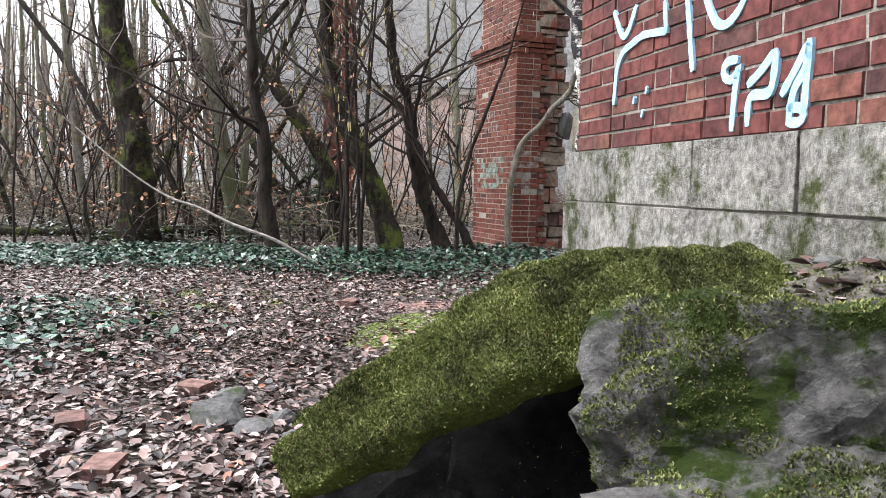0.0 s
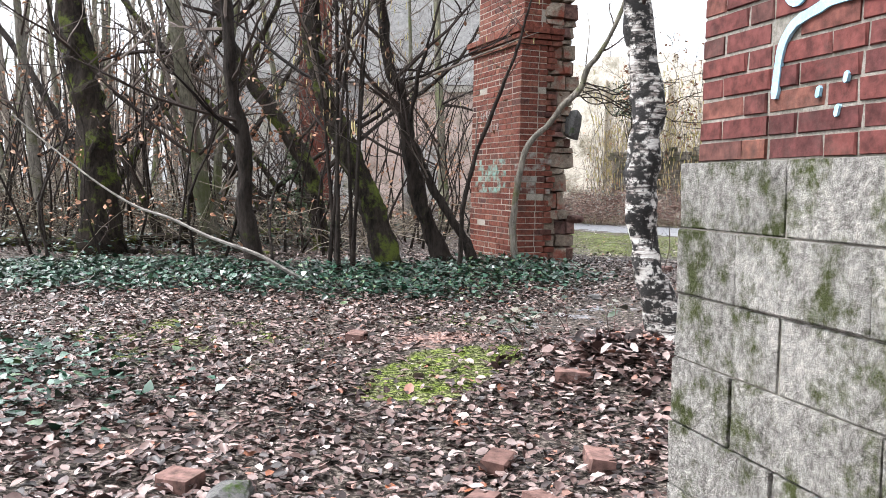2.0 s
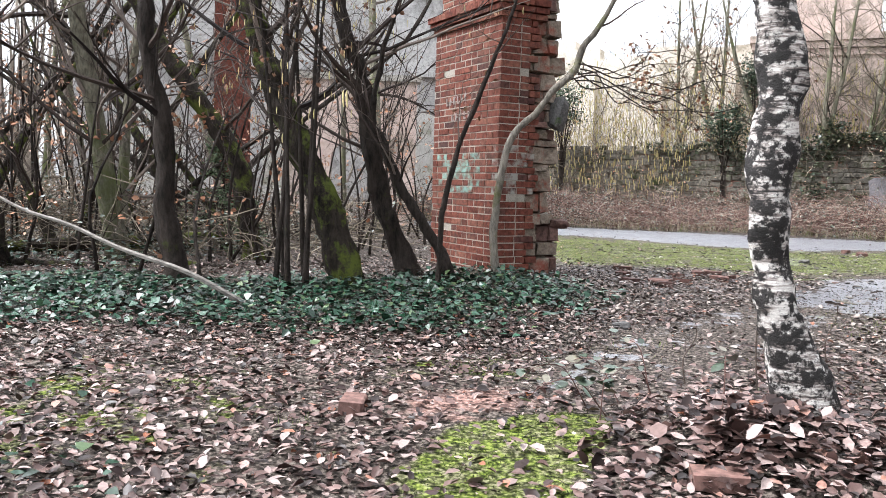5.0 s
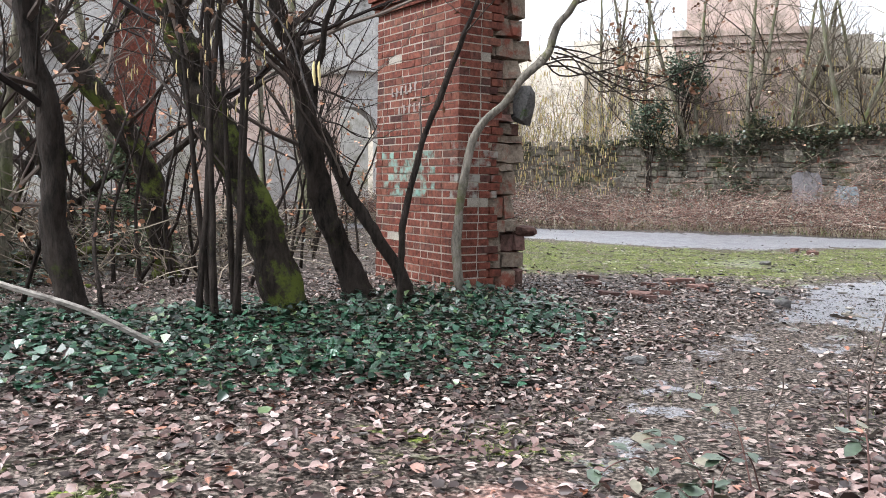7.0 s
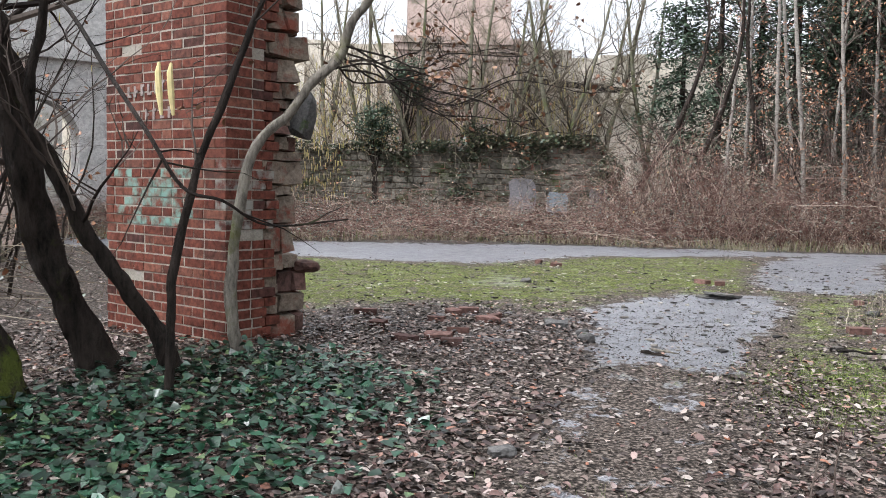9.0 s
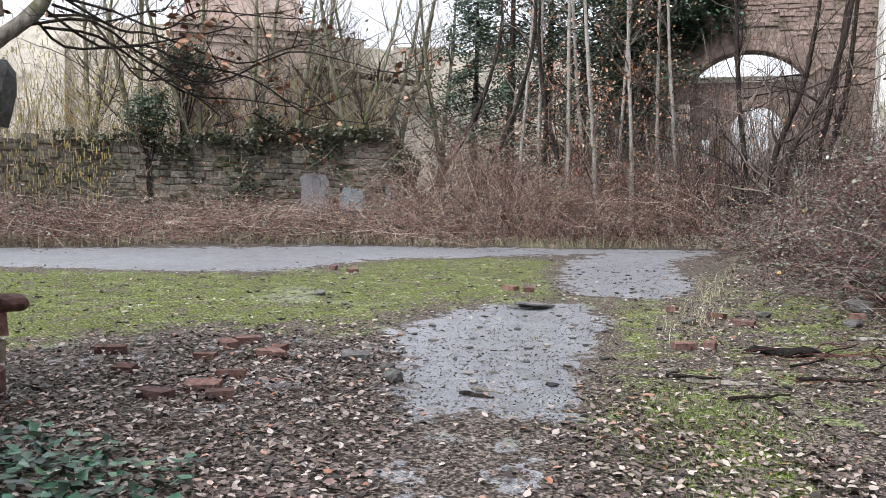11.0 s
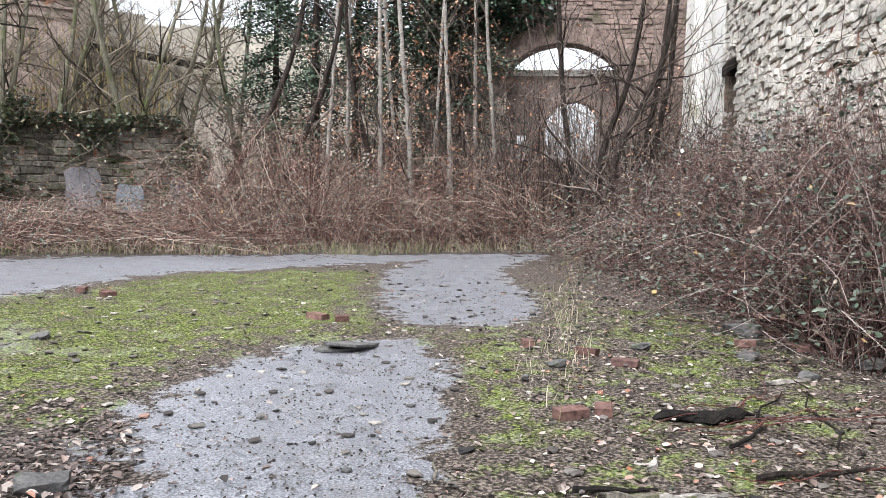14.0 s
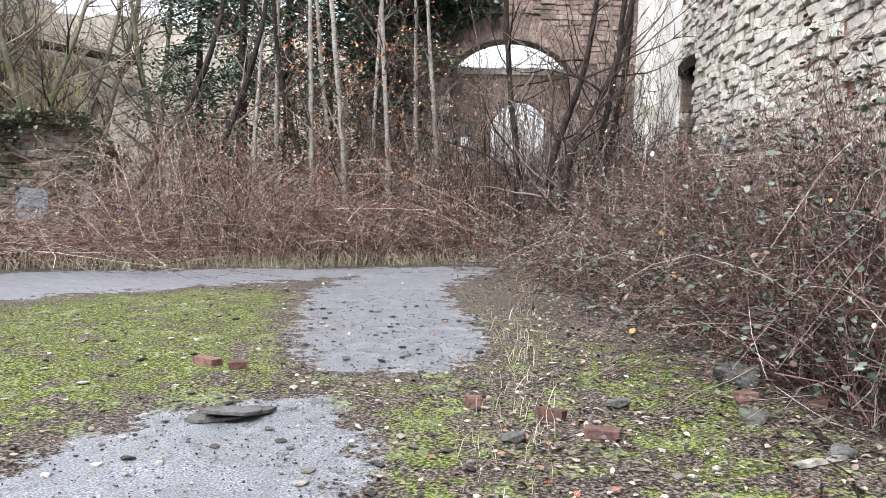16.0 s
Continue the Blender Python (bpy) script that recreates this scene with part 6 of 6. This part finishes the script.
    while len(grit) < 22000:
        x, y = r.uniform(0.8, 14), r.uniform(7.2, 20)
        if r.random() < 0.2 + 0.5 * smooth(0.3, 0.8, cover_at(x, y)[0]) * smooth(15, 12, y):
            grit.append((x, y, ground_z(x, y) + 0.004))
    scatter("grit", grit, 0.017, M_GRIT, "loose grit and chips on the asphalt", "gravel", LEAF, 0.7, 79, curl=3.0)


ground_cover()


# ---- rocks, bricks and wood lying about ----
def moss_on(ob_mesh, count, seed, size, parent, low=-0.2, share=None):
    """Sprigs of moss on the upward faces of a mesh."""
    r = random.Random(seed)
    faces = [p for p in ob_mesh.polygons if p.normal.z > low]
    w = [p.area for p in faces]
    pts = []
    for p in r.choices(faces, w, k=count):
        vs = [ob_mesh.vertices[i].co for i in p.vertices]
        a, b = sorted((r.random(), r.random()))
        if len(vs) == 4 and r.random() < 0.5:
            vs = [vs[0], vs[2], vs[3]]
        q = vs[0] * a + vs[1] * (b - a) + vs[2] * (1 - b)
        if share and noise.noise(q * share) < -0.05 + 0.25 * (p.normal.z > 0.93):
            continue
        pts.append(tuple(q - p.normal * 0.002))
    return tagged(scatter("moss", pts, size, M_MOSS, "bright green moss", "", SPRIG, 1.1, seed, parent=parent), kind="stuff")


def mossy_slab():
    """A tilted plate that leans from the leaves up onto the boulders; its far edge is the higher one."""
    t = thing("mossy_slab", "fallen masonry slab thickly overgrown with moss", "stone")
    axis_line = spline([(1.49, 1.99, 0.47), (1.54, 2.01, 0.51), (1.60, 2.04, 0.545), (1.69, 2.09, 0.60), (1.80, 2.14, 0.68), (1.93, 2.17, 0.75), (2.06, 2.26, 0.79), (2.25, 2.40, 0.805), (2.5, 2.55, 0.80)], 8)
    b, ring = Buf(), 36
    n = len(axis_line)
    for i, c in enumerate(axis_line):
        d = (axis_line[min(i + 1, n - 1)] - axis_line[max(i - 1, 0)]).normalized()
        level = d.cross(Vector((0, 0, 1))).normalized()
        side = Matrix.Rotation(math.radians(-30), 3, d) @ level
        if side.z > level.z:
            side = Matrix.Rotation(math.radians(30), 3, d) @ level
        up = side.cross(d).normalized()
        if up.z < 0:
            up = -up
        f = i / (n - 1)
        w = 0.07 + 0.085 * smooth(0.05, 0.6, f) + 0.025 * noise.noise(c * 5)
        h = 0.028 + 0.03 * f
        for j in range(ring):
            a = 2 * math.pi * j / ring
            x, u = math.cos(a), math.sin(a)
            x, u = math.copysign(abs(x) ** 0.6, x), math.copysign(abs(u) ** 0.7, u)
            q = c + side * x * w + up * (u * h - h * 0.6)
            if u > -0.2:
                q += up * (0.022 * noise.noise(q * 9) + 0.014 * noise.noise(q * 24))
            else:
                q -= up * (0.05 * abs(noise.noise(q * 7)))
            q += side * (0.03 * noise.noise(q * 6 + Vector((5, 0, 0))) + 0.018 * noise.noise(q * 19))
            b.v.append(tuple(q))
    for i in range(n - 1):
        for j in range(ring):
            a0, a1 = i * ring + j, i * ring + (j + 1) % ring
            b.f.append((a0, a0 + ring, a1 + ring, a1))
    b.f.append(tuple(range(ring)))
    b.f.append(tuple((n - 1) * ring + j for j in reversed(range(ring))))
    slab = part("slab", b, M_MOSSBED, t, smooth=True)
    bm = bmesh.new()
    bm.from_mesh(slab.data)
    bmesh.ops.recalc_face_normals(bm, faces=bm.faces)
    bm.to_mesh(slab.data)
    bm.free()
    moss_on(slab.data, 95000, 81, 0.0088, t, -0.45)
    return t


def big_rocks():
    # the last three are added to close the hollow, near black for its shade
    specs = [("mossy_boulder", (2.37, 1.99, 0.635), (0.40, 0.22, 0.245), 3, 12000), ("mossy_boulder", (2.44, 1.76, 0.36), (0.44, 0.22, 0.34), 5, 12000),
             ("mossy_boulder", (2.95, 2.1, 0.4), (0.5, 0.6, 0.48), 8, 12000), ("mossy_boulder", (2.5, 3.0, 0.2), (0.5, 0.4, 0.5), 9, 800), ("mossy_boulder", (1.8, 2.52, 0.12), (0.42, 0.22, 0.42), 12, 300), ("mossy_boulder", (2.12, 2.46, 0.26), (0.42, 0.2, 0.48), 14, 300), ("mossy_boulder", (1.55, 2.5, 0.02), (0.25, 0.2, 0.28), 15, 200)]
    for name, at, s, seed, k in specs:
        t = thing(name, "grey angular boulder with patches of bright moss" if k > 400 else "boulder in the hollow under the slab, coloured black for its shade", "stone", "heap of boulders", m=Matrix.Translation(at))
        me = rock_mesh("rock", seed, *s, M_ROCK if k > 400 else M_SHADEROCK, 5 if k > 5000 else 4, 0.42, 2.6)
        ob = new("rock", me)
        ob.parent = t
        moss_on(me, k * 7, seed, 0.0082, t, -0.6, 6.0)
    # ledge of soil between the boulders and the wall, with leaves and slate bits on it
    t = thing("soil_ledge", "ledge of stony soil with leaves and slate bits against the wall", "ledge", m=Matrix.Translation((2.78, 2.58, 0.55)))
    me = rock_mesh("ledge", 7, 0.78, 0.46, 0.33, M_LEDGE, 5, 0.22, 2.0)
    ob = new("ledge", me)
    ob.parent = t
    moss_on(me, 9000, 77, 0.0105, t, 0.1, 3.5)
    r = random.Random(78)
    tops = [p for p in me.polygons if p.normal.z > 0.6]
    leaves = [tuple(r.choice(tops).center + Vector((r.uniform(-0.01, 0.01), r.uniform(-0.01, 0.01), 0.006))) for _ in range(260)]
    tagged(scatter("fallen_leaves", leaves, 0.05, M_LITTER, "", "", LEAF, 0.5, 79, parent=t), kind="stuff")
    for k in range(9):
        c = r.choice(tops).center + Vector((2.78, 2.58, 0.565))
        ob = new("slate_bit", rock_mesh("slate_bit", 500 + k, r.uniform(0.03, 0.07), r.uniform(0.025, 0.04), 0.012, (M_SLAB, M_BLOCKRED, M_STONE)[k % 3], 2, 0.25, 2.4))
        ob.location, ob.rotation_euler = c, (r.uniform(-0.2, 0.2), r.uniform(-0.2, 0.2), r.uniform(0, 6.28))
        tagged(ob, "flat broken slate bit lying on the ledge", "stone", "slate bits on the ledge")
    # stones under the slab, their near-black colour stands for the shade there
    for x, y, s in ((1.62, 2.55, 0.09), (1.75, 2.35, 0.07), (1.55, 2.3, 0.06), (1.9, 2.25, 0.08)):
        tagged(new("cave_stone", rock_mesh("cave_stone", int(x * 100), s, s, s, M_SHADEROCK, 2, 0.2, 2.0)), "small stone under the slab, coloured black for its shade", "stone", "stones under the slab").location = (x, y, ground_z(x, y) + s * 0.6)


mossy_slab()
big_rocks()


def loose_bricks():
    r = random.Random(91)
    full = [block_mesh("loose_brick", 200 + k, M_BLOCKRED, 0.12, 0.10) for k in range(5)]
    spots = [(0.06, 4.51, 1), (-0.04, 3.6, 1), (0.11, 7.17, 1), (1.25, 5.14, 1.1), (1.69, 5.19, 1.1), (1.2, 4.6, 1), (1.46, 4.66, 0.8), (1.35, 4.24, 1.1), (1.67, 4.49, 0.8), (0.44, 3.07, 0.8),
             (2.75, 14.2, 1), (2.84, 12.29, 1.2), (2.5, 12.5, 1), (3.77, 13.45, 1), (2.86, 12.6, 1), (3.9, 14.08, 0.9), (3.68, 14.0, 1.1), (3.83, 13.4, 1.1), (3.94, 13.57, 0.9), (3.3, 13.6, 0.8), (3.2, 12.9, 0.9), (2.6, 13.4, 0.8),
             (8.58, 15.6, 1.1), (8.61, 15.28, 0.7), (9.05, 12.66, 1), (8.93, 13.2, 0.8), (8.86, 12.2, 1.1), (8.05, 19.41, 1), (8.12, 18.9, 1), (8.16, 19.04, 0.7), (7.31, 11.62, 0.9), (7.1, 11.75, 0.9), (10.6, 11.2, 1.1), (10.4, 11.7, 1), (11.2, 11.6, 1.1), (10.9, 10.8, 1.2), (1.6, 6.3, 0.9)]
    for i, (x, y, s) in enumerate(spots):
        l = 0.24 * s * r.uniform(0.6, 1.0)
        ob = new("loose_brick", r.choice(full))
        h = 0.068
        ob.matrix_world = Matrix.Translation((x, y, ground_z(x, y) + h * 0.42)) @ Matrix.Rotation(r.uniform(0, 6.28), 4, "Z") @ Matrix.Rotation(r.uniform(-0.15, 0.15), 4, "X") @ Matrix.Diagonal((l, 0.115, h, 1))
        tagged(ob, "weathered red brick lying among fallen leaves" if y < 15 and x < 5 else "broken brick lying on mossy asphalt", "brick", "loose bricks")
    big = [(0.42, 4.02, 0.17, 0.14, 0.08), (0.30, 4.42, 0.14, 0.09, 0.06), (0.62, 3.92, 0.13, 0.11, 0.05), (0.66, 4.2, 0.07, 0.06, 0.05), (1.87, 9.65, 0.09, 0.06, 0.04), (4.3, 12.95, 0.14, 0.1, 0.06), (4.24, 12.43, 0.08, 0.06, 0.05), (4.13, 12.18, 0.1, 0.07, 0.06),
           (0.95, 3.75, 0.16, 0.1, 0.06), (6.1, 16.56, 0.12, 0.08, 0.04), (10.9, 11.9, 0.22, 0.16, 0.1), (11.6, 11.3, 0.2, 0.16, 0.1), (9.9, 11.5, 0.12, 0.1, 0.05), (10.2, 10.6, 0.16, 0.12, 0.07), (11.1, 10.5, 0.18, 0.14, 0.09), (9.4, 10.9, 0.1, 0.08, 0.04), (12.1, 11.9, 0.16, 0.12, 0.08), (8.4, 12.6, 0.09, 0.07, 0.04), (9.6, 12.4, 0.1, 0.07, 0.04)]
    for i, (x, y, a, b, c) in enumerate(big):
        t = tagged(new("stone", rock_mesh("stone", 300 + i, a, b, c, M_SLAB, 3, 0.25, 2.4)), "angular grey stone with some moss on the leaves", "stone", "loose stones")
        t.location = (x, y, ground_z(x, y) + c * 0.55)
        t.rotation_euler = (r.uniform(-0.15, 0.15), r.uniform(-0.15, 0.15), r.uniform(0, 6.28))
    t = thing("moss_cushion", "low stone under a bright green moss cushion", "stone", m=Matrix.Translation((0.97, 4.12, ground_z(0.97, 4.12) + 0.03)))
    me = rock_mesh("cushion", 330, 0.24, 0.17, 0.10, M_MOSSBED, 3, 0.2, 1.4)
    ob = new("cushion", me)
    ob.parent = t
    moss_on(me, 3500, 331, 0.018, t, -0.1)
    # pebbles on the asphalt
    peb = [rock_mesh("pebble", 350 + k, 0.035, 0.028, 0.018, (M_SLAB, M_STONE, M_PALESTONE)[k % 3], 1, 0.3, 2.0) for k in range(6)]
    for k in range(170):
        x, y = r.uniform(3.2, 11), r.uniform(10.6, 17)
        if cover_at(x, y)[0] < 0.4 and r.random() < 0.5:
            continue
        ob = new("pebble", r.choice(peb))
        s = r.uniform(0.35, 1.1)
        ob.matrix_world = Matrix.Translation((x, y, ground_z(x, y) + 0.007 * s)) @ Matrix.Rotation(r.uniform(0, 6.28), 4, "Z") @ Matrix.Diagonal((s, s, s, 1))
        tagged(ob, "small stone chip on the asphalt", "pebble", "stone chips")
    # flat chips of slate and brick all over the court
    flat = [rock_mesh("chip", 380 + k, 0.5, 0.36, 0.13, M_CHIPS, 1, 0.4, 2.4) for k in range(4)]
    b = Buf()
    for k in range(1500):
        x, y = r.uniform(3.0, 13.5), r.uniform(9.6, 19.5)
        if inside(COURT, x, y) < 0:
            continue
        q = 0.03 + 0.09 * r.random() ** 3
        block_into(b, r.choice(flat), Matrix.Translation((x, y, ground_z(x, y) + 0.12 * q)) @ Matrix.Rotation(r.uniform(0, 6.28), 4, "Z") @ Matrix.Rotation(r.gauss(0, 0.12), 4, "X") @ Matrix.Scale(q, 4))
    tagged(part("slate_chips", b, M_CHIPS), "dark and pale slate chips strewn over the court", "stone chips", kind="stuff")
    # stack of thin slabs
    for k in range(3):
        b = Buf()
        pts = [(0.26 * math.cos(a) * (1 + 0.25 * r.uniform(-1, 1)), 0.11 * math.sin(a) * (1 + 0.3 * r.uniform(-1, 1))) for a in [i * 0.785 for i in range(8)]]
        b.add([(x, y, z) for z in (0, 0.02) for x, y in pts], [tuple(reversed(range(8))), tuple(range(8, 16))] + [(i, (i + 1) % 8, 8 + (i + 1) % 8, 8 + i) for i in range(8)])
        ob = part("slate_slab", b, M_SLAB)
        ob.matrix_world = Matrix.Translation((7.64 + 0.07 * (k % 2), 14.3 - 0.05 * (k % 3), ground_z(7.64, 14.3) + 0.004 + 0.023 * k)) @ Matrix.Rotation(-0.75 + 0.4 * r.uniform(-1, 1), 4, "Z") @ Matrix.Rotation(0.05 * k, 4, "Y") @ Matrix.Diagonal((1 - 0.1 * k, 1, 1, 1))
        tagged(ob, "thin grey-brown stone slab in a low stack on asphalt", "slab", "stacked slabs")
    # charred log and sticks
    b = Buf()
    n = 8
    b.tube([(-0.35 + 0.7 * i / n, 0.02 * math.sin(i), 0.05 + 0.015 * math.sin(i * 1.3)) for i in range(n + 1)], [0.012, 0.03, 0.05, 0.045, 0.065, 0.05, 0.055, 0.03, 0.008], 11)
    b.v = [(x, y * 1.3 + 0.03 * noise.noise(Vector((x * 9, y * 9, z * 9))), max(0.0, z * 0.75) + 0.03 * noise.noise(Vector((x * 11, y * 11, z * 11 + 4)))) for x, y, z in b.v]
    ob = part("charred_log", b, M_CHARRED)
    ob.matrix_world = Matrix.Translation((7.62, 11.06, ground_z(7.62, 11.06))) @ Matrix.Rotation(-0.75, 4, "Z")
    tagged(ob, "black charred piece of timber on the ground", "log")
    for k, (x, y, a, l, rad) in enumerate(((0.55, 8.66, -0.05, 0.9, 0.014), (0.48, 7.85, 0.02, 0.3, 0.012), (0.2, 5.6, -0.7, 0.5, 0.008), (1.5, 4.35, 0.6, 0.6, 0.012), (4.45, 11.5, -1.2, 0.25, 0.016), (6.0, 10.9, -0.9, 0.4, 0.02), (7.0, 10.2, -0.7, 0.8, 0.02), (5.7, 11.75, 0.7, 0.3, 0.01), (7.9, 10.8, 0.15, 1.6, 0.012), (8.4, 10.6, 0.4, 1.8, 0.010), (-1.2, 7.8, 0.3, 0.5, 0.008), (1.05, 9.0, 0.05, 0.35, 0.02), (5.9, 10.3, -0.4, 0.5, 0.018), (2.1, 10.4, -0.5, 0.8, 0.009), (3.1, 13.1, 0.3, 0.5, 0.01))):
        b = Buf()
        b.tube([(-l / 2 + l * i / 6, 0.03 * l * math.sin(i * 1.7 + k), rad * 0.8 + 0.01 * abs(math.sin(i + k))) for i in range(7)], [rad * (1 - 0.1 * i) for i in range(7)], 6)
        ob = part("stick", b, (M_BARK, M_GREYBARK, M_CHARRED)[k % 3])
        ob.matrix_world = Matrix.Translation((x, y, ground_z(x, y) + 0.008)) @ Matrix.Rotation(a, 4, "Z")
        tagged(ob, "broken twig lying on the leaves", "stick", "fallen sticks")


loose_bricks()


def court_litter():
    """Red bramble runners round the charred timber, split wood and leaf stalks."""
    r = random.Random(95)
    for k in range(9):
        x, y, a = 7.0 + r.uniform(-0.5, 1.2), 11.0 + r.uniform(-0.6, 0.3), r.uniform(-0.9, 0.2)
        l = r.uniform(0.9, 2.0)
        pts = []
        for i in range(8):
            px, py = x + math.cos(a) * l * i / 7, y + math.sin(a) * l * i / 7 + 0.05 * math.sin(i * 1.3 + k)
            pts.append((px, py, ground_z(px, py) + 0.012 + 0.05 * abs(math.sin(i * 0.9 + k))))
        b = Buf()
        b.tube(spline(pts, 2), 0.003, 5)
        tagged(part("bramble_runner", b, M_REDCANE), "red bramble runner trailing over the ground", "bramble", "bramble runners")
    for x, y, a, l, w in ((6.06, 10.75, -0.9, 0.42, 0.07), (6.2, 10.6, -0.7, 0.35, 0.05), (5.85, 10.15, 0.8, 0.4, 0.06), (6.55, 10.95, 0.3, 0.2, 0.05), (9.2, 10.95, -0.5, 0.5, 0.08), (9.7, 11.05, 0.4, 0.6, 0.07), (10.2, 11.1, -0.2, 0.5, 0.08), (4.35, 11.5, -1.2, 0.26, 0.05), (3.9, 13.7, 0.2, 0.7, 0.06)):
        b = Buf()
        n = 7
        for i in range(n + 1):
            f = i / n
            h = 0.018 * (1 - 0.5 * f) + 0.006 * math.sin(i * 2.1 + x)
            ww = w / 2 * (1 - 0.6 * f * f) + 0.006 * math.sin(i * 3.3 + y)
            b.v += [(l * (f - 0.5), -ww, 0.0), (l * (f - 0.5), ww * 0.8, 0.0), (l * (f - 0.5), ww, h), (l * (f - 0.5), -ww * 0.7, h * 1.6)]
        for i in range(n):
            for q in range(4):
                b.f.append((4 * i + q, 4 * i + (q + 1) % 4, 4 * i + 4 + (q + 1) % 4, 4 * i + 4 + q))
        b.f += [(3, 2, 1, 0), tuple(4 * n + q for q in range(4))]
        ob = part("split_wood", b, (M_GREYBARK, M_BARK, M_PALEBARK)[int(x * 10) % 3])
        ob.matrix_world = Matrix.Translation((x, y, ground_z(x, y) + 0.006)) @ Matrix.Rotation(a, 4, "Z")
        tagged(ob, "weathered splinter of wood lying on the leaves", "wood", "splintered wood")


court_litter()
